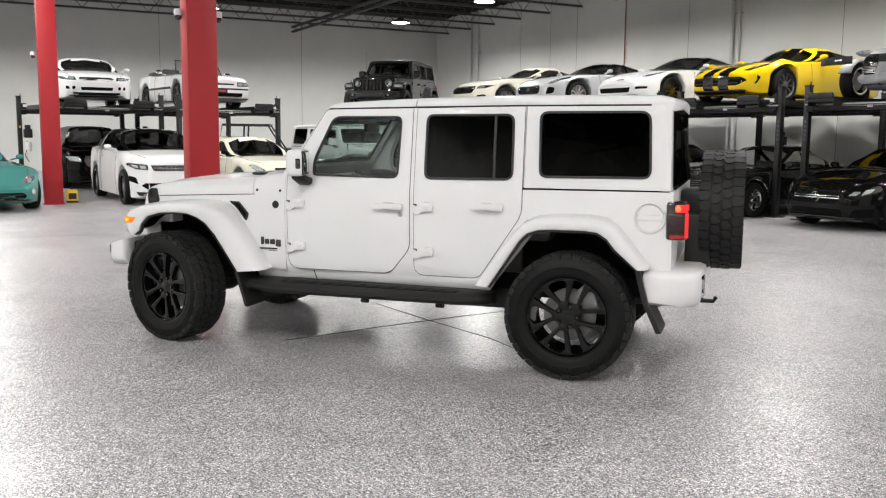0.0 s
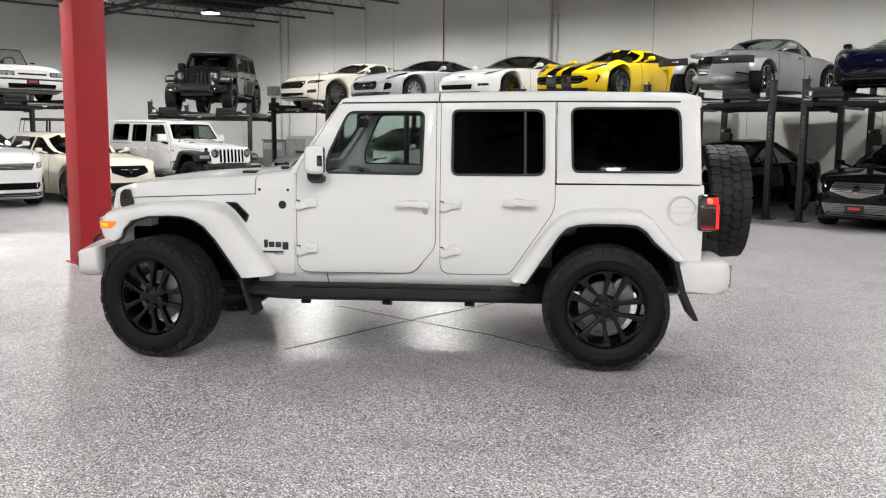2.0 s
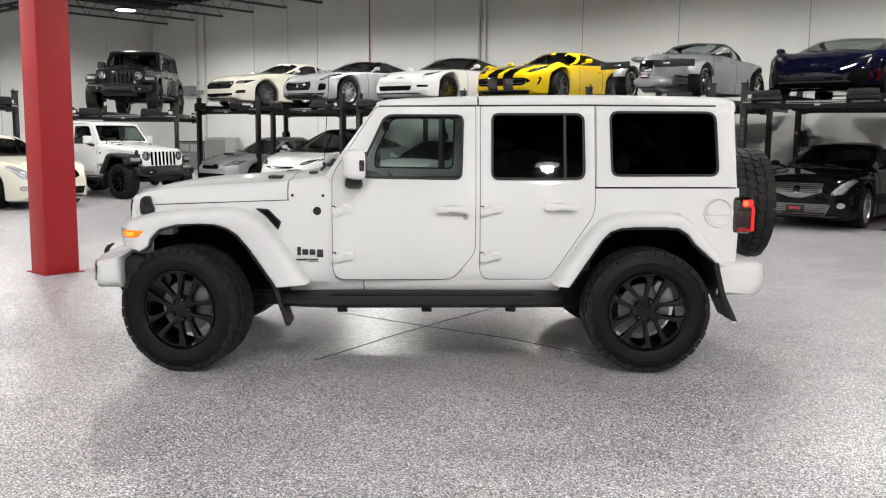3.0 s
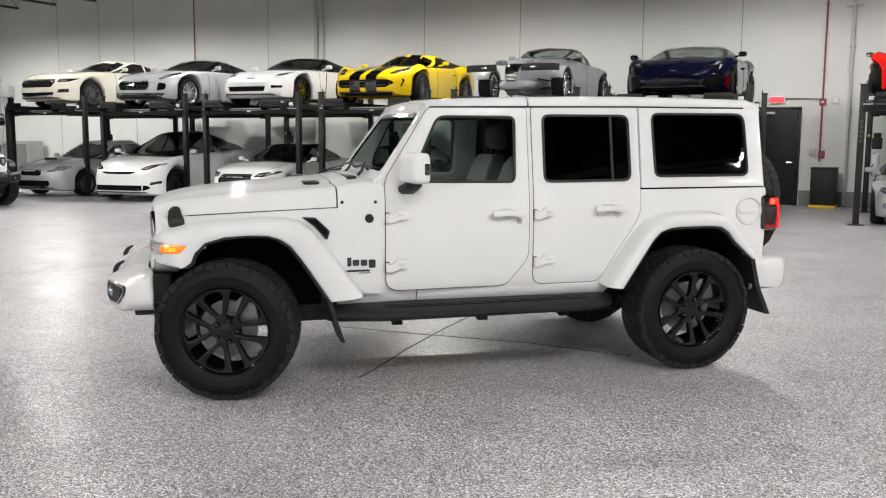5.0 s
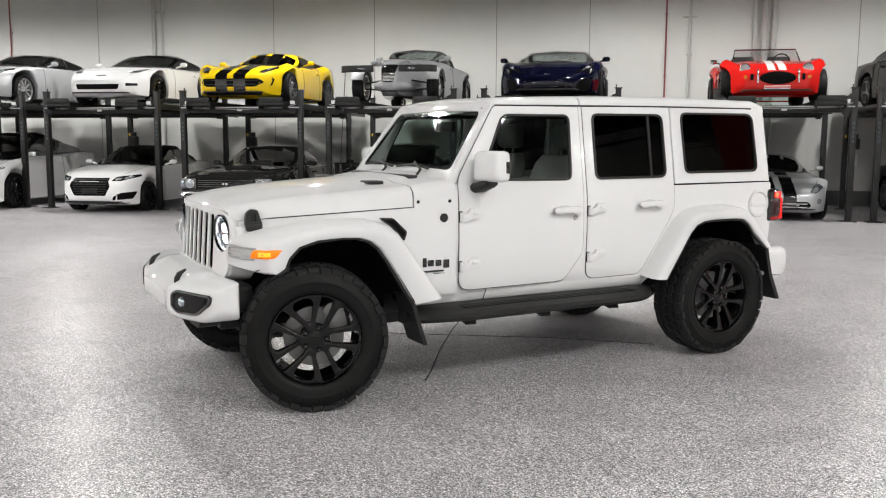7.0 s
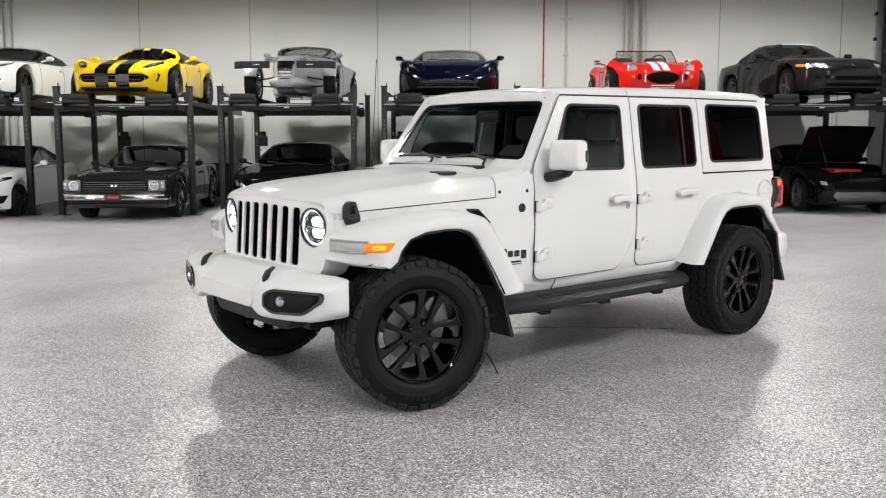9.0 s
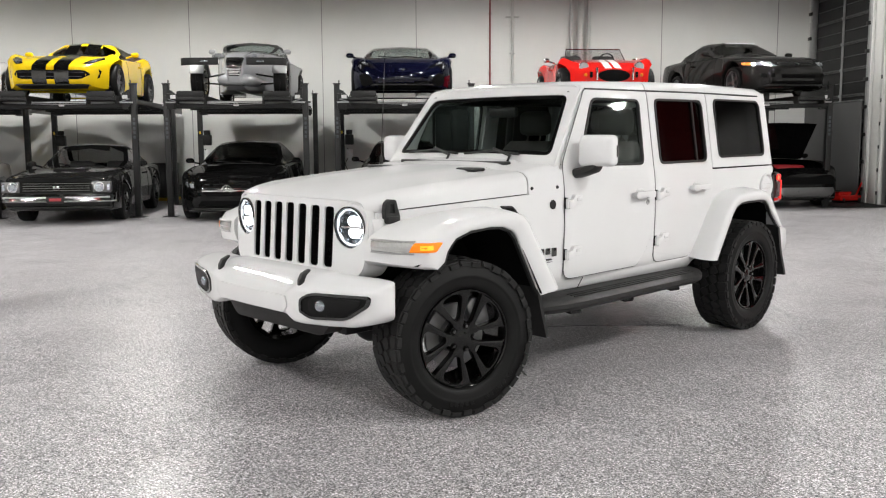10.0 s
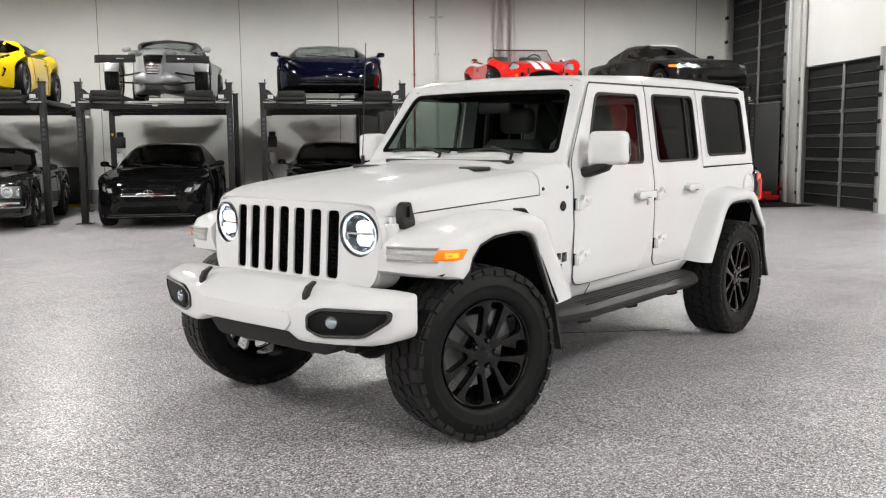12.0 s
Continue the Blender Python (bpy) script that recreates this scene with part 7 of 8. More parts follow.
        rl_ = part("running_light", b2, M_LEDSOFT if lit else M_LENS, car)
        for z0, z1, add in ((0.905, 0.9135, 0.003), (0.9645, 0.972, 0.002), (0.936, 0.939, 0.0065)):
            b2 = B()
            line = [(x + add - 0.004, y) for x, y in plan]
            prism(b2, line + [(x - 0.03, y) for x, y in line][::-1], z0, z1, "z", 0.001)
            part("lens_edge", b2, M_SILL, rl_)
        b2 = B()

        def nose(y, z, add):
            return (3.412 - 0.12 * max(0, (y - 0.66) / 0.28) ** 2.2 + add, s * y, z)
        def corner(u, z, add):
            # runs along the nose, then round the corner and back along the flank
            y = min(0.940, 0.868 + u)
            back = max(0.0, u - 0.072)
            x = nose(y, z, add)[0] - back
            return (x, s * (y + add * 0.6 * min(1.0, back / 0.03)), z)
        rings = []
        for z, u0, u1, add in ((0.916, 0.0, 0.118, 0.001), (0.922, 0.002, 0.130, 0.006), (0.940, 0.010, 0.150, 0.008), (0.956, 0.018, 0.164, 0.006), (0.962, 0.022, 0.166, 0.001)):
            us = [u0 + (u1 - u0) * k / 7 for k in range(8)]
            front_ = [corner(u, z, add) for u in us]
            rear_ = [corner(u, z, -0.02) for u in us]
            rings.append(front_ + rear_[::-1])
        loft(b2, rings)
        ts = part("turn_signal", b2, M_AMBERLIT if lit else M_GLOSSK, car, angle=60)
        b2 = B()
        rings = [[corner(u, z, a_) for u, a_ in ((0.045, 0.0082), (0.075, 0.0095), (0.105, 0.0082), (0.105, 0.0), (0.045, 0.0))] for z in (0.928, 0.938, 0.950)]
        loft(b2, rings)
        part("signal_bulb", b2, M_AMBERCORE if lit else M_GLOSSK, ts)
        # inner wing shelf between bonnet side and flare nose
        b2 = B()
        prism(b2, rounded([(3.10, s * 0.50), (3.34, s * 0.53), (3.36, s * 0.585), (3.33, s * 0.635), (3.10, s * 0.645)], 0.02, 3), 0.90, 1.06, "z", 0.012)
        part("wing_inner", b2, flares, car)
        b2 = B()
        pts = [(2.43, 0.74), (2.405, 0.60), (2.365, 0.46), (2.325, 0.338)]
        rings = [[(x + 0.012, s * 0.66, z), (x + 0.012, s * 0.882, z), (x - 0.012, s * 0.882, z), (x - 0.012, s * 0.66, z)] for x, z in pts]
        loft(b2, rings)
        part("mud_flap", b2, M_PLASTIC, car)
        b2 = B()
        pts = [(-0.425, 0.77), (-0.44, 0.70), (-0.48, 0.55), (-0.565, 0.368)]
        rings = [[(x + 0.014, s * 0.62, z), (x + 0.014, s * 0.915, z), (x - 0.018, s * 0.915, z), (x - 0.018, s * 0.62, z)] for x, z in pts]
        loft(b2, rings)
        part("mud_flap", b2, M_PLASTIC, car)
        # side step
        b2 = B()
        sec = [(0.66, 0.54), (0.80, 0.54), (0.875, 0.53), (0.905, 0.505), (0.905, 0.48), (0.87, 0.452), (0.78, 0.435), (0.66, 0.435)]
        rings = []
        for x, k in ((2.40, 0.55), (2.37, 0.72), (2.28, 0.82), (2.1, 0.98), (2.04, 1.0), (0.75, 1.0), (0.68, 0.97), (0.58, 0.75), (0.525, 0.5)):
            rings.append([(x, s * (0.66 + (y - 0.66) * k), 0.49 + (z - 0.49) * (0.6 + 0.4 * k)) for y, z in sec])
        loft(b2, rings)
        st = part("side_step", b2, M_PLASTIC, car)
        for k in range(3):
            b2 = B()
            y = 0.80 + 0.028 * k
            ybox(b2, s, 0.74, 2.06, y, y + 0.012, 0.529, 0.5415 - 0.002 * k, 0.003)
            part("tread_rib", b2, M_RUBBER, st)
        for x in (2.0, 1.45, 0.9):
            b2 = B()
            tube(b2, [(x, s * 0.55, 0.47), (x, s * 0.80, 0.425), (x - 0.05, s * 0.82, 0.43)], 0.016, 6)
            part("step_bracket", b2, M_BLACK, st)
        # mirror, its glass turned towards the driver
        def toed(bm_):
            bmesh.ops.transform(bm_, matrix=pose(1.885, s * 0.885, 0, 0, 0, s * 16) @ pose(-1.885, -s * 0.885, 0), verts=bm_.verts[:])
            return bm_
        b2 = B()
        rings = []
        for x, k in ((1.838, 0.90), (1.848, 0.97), (1.872, 1.0), (1.912, 0.98), (1.938, 0.90), (1.950, 0.72)):
            cy, cz, hy, hz = 0.885, 1.375, 0.112 * k, 0.092 * k
            q = rounded([(cy - hy, cz - hz), (cy + hy, cz - hz), (cy + hy * 0.97, cz + hz), (cy - hy * 0.92, cz + hz)], 0.035 * k, 4)
            rings.append([(x, s * a, b_) for a, b_ in q])
        loft(b2, rings)
        mi = part("wing_mirror", toed(b2), body, car, angle=50)
        b2 = B()
        ybox(b2, s, 1.829, 1.842, 0.786, 0.984, 1.294, 1.456, 0.02)
        rim_ = part("mirror_rim", toed(b2), M_PLASTIC, mi)
        b2 = B()
        ybox(b2, s, 1.826, 1.8295, 0.80, 0.972, 1.306, 1.444, 0.016)
        part("mirror_glass", toed(b2), M_CHROME, rim_)
        b2 = B()
        rings = [[(x + dx * w_, s * y, z + dz * w_ * 0.5) for dx, dz in ((-0.6, -1), (0.6, -1), (1, -0.4), (1, 0.6), (0.7, 1), (-0.7, 1), (-1, 0.6), (-1, -0.4))] for x, y, z, w_ in ((1.90, 0.73, 1.235, 0.06), (1.90, 0.80, 1.25, 0.055), (1.89, 0.88, 1.275, 0.05), (1.89, 0.90, 1.295, 0.04))]
        loft(b2, rings)
        part("mirror_arm", b2, M_PLASTIC, mi)
        b2 = B()
        ybox(b2, s, 1.846, 1.880, 0.988, 1.001, 1.335, 1.405, 0.008)
        part("mirror_lamp", toed(b2), M_GLOSSK, mi)
        # handles, hinges, filler
        for hx, hz in ((1.262, 1.085), (0.562, 1.100)):
            y = lat(hx, hz) + 0.0045
            b2 = B()
            cupline = rounded([(hx - 0.022, hz - 0.036), (hx + 0.030, hz - 0.036), (hx + 0.062, hz - 0.004), (hx + 0.040, hz + 0.036), (hx - 0.034, hz + 0.036), (hx - 0.066, hz - 0.004)], 0.010, 3)
            prism(b2, cupline, s * (y - 0.001), s * (y + 0.005), "y", 0.003)
            cup = part("handle_cup", b2, body, car)
            # flat plate that carries the cup's painted shade on the lit car
            b2 = B()
            prism(b2, grow(cupline, -0.008), s * (y + 0.0045), s * (y + 0.0058), "y", 0.0005)
            part("finger_recess", b2, M_CUPSHADE if lit else body, cup)
            b2 = B()
            pl = rounded([(hx - 0.110, hz - 0.022), (hx - 0.055, hz - 0.025), (hx - 0.02, hz - 0.016), (hx + 0.03, hz - 0.016), (hx + 0.06, hz - 0.024), (hx + 0.10, hz - 0.020), (hx + 0.112, hz), (hx + 0.10, hz + 0.018), (hx - 0.110, hz + 0.020)], 0.010, 3)
            prism(b2, pl, s * (y + 0.020), s * (y + 0.048), "y", 0.008)
            for dx in (-0.088, 0.078):
                ybox(b2, s, hx + dx - 0.016, hx + dx + 0.016, y - 0.002, y + 0.03, hz - 0.012, hz + 0.012, 0.004)
            part("door_handle", b2, body, car)
        b2 = B()
        lathe(b2, [(0.0, 0.003), (0.008, 0.003), (0.010, 0.006), (0.015, 0.006), (0.018, 0.0), (0.0, 0.0)], 20, "y", pose(1.178, s * (lat(1.18, 1.03) + 0.0045), 1.030, 0, 0, 0 if s > 0 else 180))
        part("door_lock", b2, M_GALV, car)
        for hx in (2.035, 1.074):
            for hz in (1.078, 0.775):
                y = lat(hx, hz) + 0.0045
                b2 = B()
                prism(b2, rounded([(hx - 0.005, hz - 0.040), (hx - 0.035, hz - 0.040), (hx - 0.065, hz - 0.022), (hx - 0.130, hz - 0.018), (hx - 0.138, hz + 0.010), (hx - 0.134, hz + 0.036), (hx - 0.060, hz + 0.040), (hx - 0.045, hz + 0.014), (hx - 0.005, hz + 0.010)], 0.009, 3), s * (y - 0.002), s * (y + 0.024), "y", 0.007)
                hg = part("door_hinge", b2, body, car)
                b2 = B()
                ybox(b2, s, hx - 0.016, hx + 0.010, y - 0.004, y + 0.0025, hz - 0.040, hz + 0.026, 0.002)
                part("hinge_gap", b2, M_VOID, hg)
                b2 = B()
                tube(b2, [(hx - 0.002, s * (y + 0.012), hz - 0.036), (hx - 0.002, s * (y + 0.012), hz + 0.02)], 0.010, 8)
                part("hinge_pin", b2, body, hg)
                b2 = B()
                ybox(b2, s, hx - 0.116, hx - 0.074, y + 0.020, y + 0.029, hz + 0.004, hz + 0.024, 0.004)
                part("hinge_cap", b2, body, hg)
        if s > 0:
            y = lat(-0.47, 1.06)
            b2 = B()
            lathe(b2, [(0.098, 0.0), (0.098, 0.012), (0.092, 0.017), (0.085, 0.012), (0.082, 0.002)], 40, "y", pose(-0.478, y, 1.060), closed=True)
            fr = part("filler_surround", b2, body, car)
            b2 = B()
            lathe(b2, [(0.0, 0.006), (0.078, 0.006), (0.081, 0.0), (0.0, 0.0)], 40, "y", pose(-0.478, y, 1.060))
            ybox(b2, 1, -0.553, -0.403, y, y + 0.014, 1.042, 1.080, 0.008)
            part("filler_cap", b2, body, fr)
    both(front_lamps)

    # --- grille and headlamps
    GX = 3.452

    def gpt(y, z):
        return GX - (z - 0.72) * 0.07 - 0.05 * (abs(y) / 0.6) ** 2.4
    slots = []
    for k in range(7):
        c = (k - 3) * 0.1095
        slots.append(rounded([(c - 0.036, 0.800), (c + 0.036, 0.800), (c + 0.037, 1.118 - abs(k - 3) * 0.002), (c - 0.037, 1.118 - abs(k - 3) * 0.002)], 0.022, 4))
    HY, HZ, HR = 0.476, 1.012, 0.105
    eyes = [[(sg * HY + HR * math.cos(a), HZ + HR * math.sin(a)) for a in np.linspace(0, 2 * math.pi, 33)[:-1]] for sg in (1, -1)]
    outl = rounded([(-0.47, 0.746), (0.47, 0.746), (0.568, 0.78), (0.598, 0.90), (0.598, 1.04), (0.562, 1.118), (0.44, 1.142), (0.0, 1.1475), (-0.44, 1.142), (-0.562, 1.118), (-0.598, 1.04), (-0.598, 0.90), (-0.568, 0.78)],
                   [0.05, 0.05, 0.05, 0.08, 0.06, 0.04, 0.05, 0, 0.05, 0.04, 0.06, 0.08, 0.05])
    bm_ = sheet(outl, (*slots, *eyes), [0.8, 0.9, 1.0])
    thicken(bm_, 0.02, 0.007)
    for v in bm_.verts:
        v.co = Vector((gpt(v.co.x, v.co.z) + v.co.y, v.co.x, v.co.z))
    gr = part("grille", bm_, grille_mat, car, angle=30)
    b2 = B()
    rings = []
    for dx, g_ in ((-0.013, -0.010), (-0.004, -0.005), (-0.010, 0.001), (-0.025, 0.005), (-0.07, 0.009), (-0.15, 0.010)):
        rings.append([(gpt(a, b_) + dx, a, b_) for a, b_ in grow(outl, g_)])
    loft(b2, rings, caps=False)
    part("grille_surround", b2, grille_mat, gr, angle=50)
    for sl in slots:
        c = sum(p[0] for p in sl) / len(sl)
        b2 = B()
        loft(b2, [[(gpt(a, b_) - 0.010, a, b_) for a, b_ in grow(sl, -0.001)], [(gpt(a, b_) - 0.055, a, b_) for a, b_ in grow(sl, -0.002)]], caps=False)
        for k in range(17):
            z = 0.812 + 0.019 * k
            box(b2, gpt(c, z) - 0.050, gpt(c, z) - 0.044, c - 0.036, c + 0.036, z - 0.0022, z + 0.0022)
            for dy in ((-0.024, 0.0, 0.024) if k % 2 else (-0.012, 0.012)):
                box(b2, gpt(c, z) - 0.050, gpt(c, z) - 0.044, c + dy - 0.0022, c + dy + 0.0022, z, z + 0.019)
        part("slot_mesh", b2, M_GLOSSK, gr)
    b2 = B()
    box(b2, GX - 0.16, GX - 0.09, -0.42, 0.42, 0.76, 1.12)
    part("radiator", b2, M_VOID, car)
    for sg in (1, -1):
        m = pose(gpt(HY, HZ) - 0.004, sg * HY, HZ, 0, 4, 0) @ pose(0, 0, 0, 0, 0, -90 + sg * 8)
        lp = new("headlight")
        lp.parent = car
        lp.matrix_basis = m
        b2 = B()
        lathe(b2, [(HR + 0.002, 0.004), (HR - 0.003, 0.008), (HR - 0.006, 0.004), (HR - 0.007, -0.02), (HR + 0.002, -0.02)], 44, "y", closed=True)
        part("lamp_ring", b2, M_GLOSSK, lp)
        b2 = B()
        lathe(b2, [(HR - 0.007, 0.0), (HR - 0.011, -0.010), (0.084, -0.022), (0.060, -0.030), (0.001, -0.033), (0.001, -0.045), (0.075, -0.04), (HR - 0.004, -0.02)], 44, "y", closed=True)
        part("reflector_bowl", b2, M_DARKBOWL, lp)
        for k in range(8):
            b2 = B()
            a0 = 45 * k + 12
            box(b2, 0.070, 0.094, -0.030, -0.006 - 0.003 * (k % 2), -0.014, 0.014, 0.004, pose(0, 0, 0, 0, a0, 0))
            part("reflector_facet", b2, M_BOWL, lp)
        for cz in (0.036, -0.036):
            b2 = B()
            half = rounded([(-0.050, -0.026), (0.050, -0.026), (0.058, 0.006), (0.034, 0.030), (-0.034, 0.030), (-0.058, 0.006)], 0.012, 3)
            prism(b2, [(a * 0.75 - sg * 0.02, (b_ if cz > 0 else -b_) * 0.85 + cz * 0.85) for a, b_ in half], -0.035, -0.010, "y", 0.004)
            part("projector", b2, M_LED if lit else M_LENS, lp)
        b2 = B()
        box(b2, -0.085, 0.085, -0.032, -0.008, -0.006, 0.006, 0.002)
        part("lamp_divider", b2, M_CHROME, lp)
        b2 = B()
        lathe(b2, [(0.094, -0.004), (0.094, -0.012), (0.086, -0.016), (0.086, -0.006)], 44, "y", closed=True)
        part("halo_ring", b2, M_HALO if lit else M_LENS, lp)
        b2 = B()
        lathe(b2, [(0.0, 0.018), (0.05, 0.014), (HR - 0.008, 0.003), (HR - 0.008, 0.0), (0.05, 0.011), (0.0, 0.015)], 44, "y")
        gl = part("lamp_glass", b2, M_CLEARLENS, lp)
        gl.visible_shadow = False

    # --- front bumper
    BUMP = ((0.842, 3.480, 0.650, 0.728, 0.756, 3.43), (0.838, 3.512, 0.632, 0.734, 0.765, 3.42), (0.826, 3.534, 0.612, 0.738, 0.772, 3.41), (0.806, 3.550, 0.592, 0.738, 0.776, 3.40), (0.77, 3.568, 0.575, 0.735, 0.778, 3.40), (0.70, 3.594, 0.560, 0.731, 0.780, 3.40),
            (0.56, 3.636, 0.553, 0.727, 0.780, 3.42), (0.46, 3.664, 0.552, 0.724, 0.781, 3.44), (0.44, 3.669, 0.552, 0.724, 0.788, 3.44), (0.40, 3.678, 0.553, 0.723, 0.790, 3.44), (0.365, 3.684, 0.558, 0.720, 0.790, 3.44), (0.335, 3.686, 0.572, 0.710, 0.790, 3.44),
            (0.31, 3.686, 0.585, 0.698, 0.790, 3.44), (0.28, 3.686, 0.588, 0.692, 0.790, 3.44), (0.0, 3.692, 0.588, 0.692, 0.792, 3.44))

    def bump_x(y):
        return lerp([(r[0], r[1]) for r in BUMP[::-1]], abs(y))
    b2 = B()
    rings = []
    for y, f, z0, zc, z1, bk in BUMP:
        tb = max(bk + 0.03, f - 0.155)
        rings.append((y, [(bk, z0), (f - 0.035, z0), (f - 0.010, z0 + 0.006), (f - 0.002, z0 + 0.016), (f, z0 + 0.03), (f, zc - 0.014), (f - 0.003, zc - 0.004), (f - 0.012, zc + 0.006), (f * 0.55 + tb * 0.45, zc * 0.5 + z1 * 0.5 + 0.002), (tb + 0.02, z1 - 0.006), (tb - 0.005, z1), (bk, z1)]))
    full = [[(x, y, z) for x, z in r] for y, r in rings] + [[(x, -y, z) for x, z in r] for y, r in rings[-2::-1]]
    loft(b2, full)
    fb = part("front_bumper", b2, bumper_mat, car, angle=40)

    def on_bumper(bm_, sg, off):
        for v in bm_.verts:
            y, z, d = v.co.x, v.co.z, v.co.y
            v.co = Vector((bump_x(y) + off + d, sg * y, z))
        return bm_
    hexa = rounded([(0.424, 0.618), (0.490, 0.586), (0.70, 0.600), (0.808, 0.674), (0.813, 0.714), (0.80, 0.724), (0.49, 0.718), (0.424, 0.682)], [0.012, 0.03, 0.03, 0.02, 0.008, 0.008, 0.03, 0.02], 3)
    for sg in (1, -1):
        bm_ = sheet(hexa, (grow(hexa, -0.013),), [])
        bz = part("fog_lamp_bezel", on_bumper(thicken(bm_, 0.03, 0.004), sg, 0.011), M_GLOSSK, fb, angle=30)
        bm_ = sheet(grow(hexa, -0.012), (), [])
        bmesh.ops.subdivide_edges(bm_, edges=bm_.edges[:], cuts=1)
        part("fog_lamp_recess", on_bumper(thicken(bm_, 0.02), sg, 0.003), M_DARKTRIM, bz, angle=30)
        bm_ = sheet(rounded([(0.478, 0.632), (0.51, 0.610), (0.70, 0.622), (0.770, 0.676), (0.770, 0.700), (0.51, 0.700), (0.478, 0.678)], 0.012, 3), (), [])
        part("recess_panel", on_bumper(thicken(bm_, 0.01, 0.003), sg, 0.008), M_DARKTRIM, bz, angle=30)
        ang = math.degrees(math.atan2(0.11, 0.38)) * sg
        b2 = B()
        lathe(b2, [(0.0, 0.016), (0.020, 0.013), (0.027, 0.006), (0.029, 0.0), (0.0, 0.0)], 28, "y", pose(bump_x(0.548) + 0.007, sg * 0.548, 0.657, 0, 0, ang - 90))
        part("fog_lamp", b2, M_BOWL, bz)
        b2 = B()
        prism(b2, [(3.650, 0.722), (3.648, 0.765), (3.630, 0.795), (3.585, 0.815), (3.578, 0.806), (3.604, 0.785), (3.618, 0.760), (3.620, 0.735)], sg * 0.378 - 0.013, sg * 0.378 + 0.013, "y", 0.004)
        part("tow_hook", b2, M_PLASTIC, car)
    bm_ = sheet(rounded([(-0.30, 0.600), (0.30, 0.600), (0.335, 0.636), (0.318, 0.686), (-0.318, 0.686), (-0.335, 0.636)], 0.012, 3), (), [])
    part("face_panel", on_bumper(thicken(bm_, 0.014, 0.005), 1, 0.007), bumper_mat, fb, angle=30)
    b2 = B()
    prism(b2, rounded([(-0.54, 0.60), (-0.40, 0.466), (0.40, 0.466), (0.54, 0.60)], 0.04), 3.36, 3.53, "x", 0.02)
    part("front_valance", b2, M_PLASTIC, car)
    b2 = B()
    box(b2, 3.30, 3.46, -0.72, 0.72, 0.60, 0.75, 0.02)
    part("bumper_beam", b2, M_PLASTIC, car)

    # --- tank, gearbox guard and silencer, unseen under the floor, added to block light
    for name_, x0, x1, hy, z0, z1 in (("fuel_tank", 0.30, 1.32, 0.47, 0.37, 0.53), ("gearbox_guard", 1.38, 2.15, 0.42, 0.36, 0.50), ("engine_guard", 2.2, 2.72, 0.40, 0.38, 0.56)):
        b2 = B()
        prism(b2, rounded([(x0, z1), (x0 + 0.05, z0), (x1 - 0.05, z0), (x1, z1)], 0.04, 3), -hy, hy, "y", 0.02)
        part(name_, b2, M_BLACK, car)
    b2 = B()
    lathe(b2, [(0.0, -0.42), (0.07, -0.42), (0.09, -0.38), (0.09, 0.38), (0.07, 0.42), (0.0, 0.42)], 18, "y", pose(-0.50, 0.0, 0.52))
    part("silencer", b2, M_GALV, car)

    # --- wheels and running gear
    for sx, sg, st_, wy in ((FA + 0.018, 1, steer, 0.792), (FA + 0.018, -1, steer, 0.792), (0.0, 1, 0.0, 0.795), (0.0, -1, 0.0, 0.795)):
        drop = ground - (car.matrix_basis @ Vector((sx, sg * wy, 0.0))).z
        offroad_wheel(car, pose(sx, sg * wy, TYRE_R + drop, 0, 0, st_ + (0 if sg > 0 else 180)) @ pose(0, 0, 0, 0, 18, 0))
    for x in (0.0, FA):
        b2 = B()
        tube(b2, [(x, -0.66, 0.435), (x, 0.66, 0.435)], 0.045, 10)
        bmesh.ops.create_uvsphere(b2, u_segments=14, v_segments=8, radius=0.12, matrix=pose(x, 0.12, 0.42))
        part("axle", b2, M_BLACK, car)
    b2 = B()
    for y in (-0.42, 0.42):
        box(b2, -0.55, 3.42, y - 0.04, y + 0.04, 0.46, 0.58, 0.01)
    for x in (0.5, 1.4, 2.2):
        box(b2, x - 0.05, x + 0.05, -0.42, 0.42, 0.47, 0.55, 0.01)
    part("chassis", b2, M_BLACK, car)
    b2 = B()
    box(b2, -0.54, 2.34, -0.66, 0.66, 0.545, 0.66)
    box(b2, 2.3, 3.26, -0.45, 0.45, 0.5, 1.05)
    box(b2, -0.54, 0.62, -0.455, 0.455, 0.6, 1.0)
    part("underbody", b2, M_VOID, car)
    b2 = B()
    tube(b2, [(2.2, -0.25, 0.44), (0.6, -0.25, 0.42), (0.2, -0.3, 0.5)], 0.03, 8)
    box(b2, 0.5, 1.3, 0.05, 0.38, 0.40, 0.52, 0.03)
    part("exhaust", b2, M_GALV, car)

    # --- cabin
    b2 = B()
    prism(b2, rounded([(2.06, 0.66), (2.06, 1.24), (1.92, 1.275), (1.78, 1.24), (1.70, 1.10), (1.78, 0.9), (1.84, 0.66)], 0.04), -0.69, 0.69, "y", 0.01)
    part("dashboard", b2, M_LEATHERK, car)
    b2 = B()
    lathe(b2, [(0.175, -0.012), (0.19, 0.0), (0.175, 0.012), (0.16, 0.0)], 30, "y", pose(1.62, 0.37, 1.13, 0, 0, 90) @ pose(0, 0, 0, 22, 0, 0), closed=True)
    box(b2, -0.16, 0.16, -0.01, 0.02, -0.03, 0.03, 0.01, pose(1.62, 0.37, 1.13, 0, 0, 90) @ pose(0, 0, 0, 22, 0, 0))
    box(b2, -0.03, 0.03, -0.01, 0.02, -0.16, 0.0, 0.01, pose(1.62, 0.37, 1.13, 0, 0, 90) @ pose(0, 0, 0, 22, 0, 0))
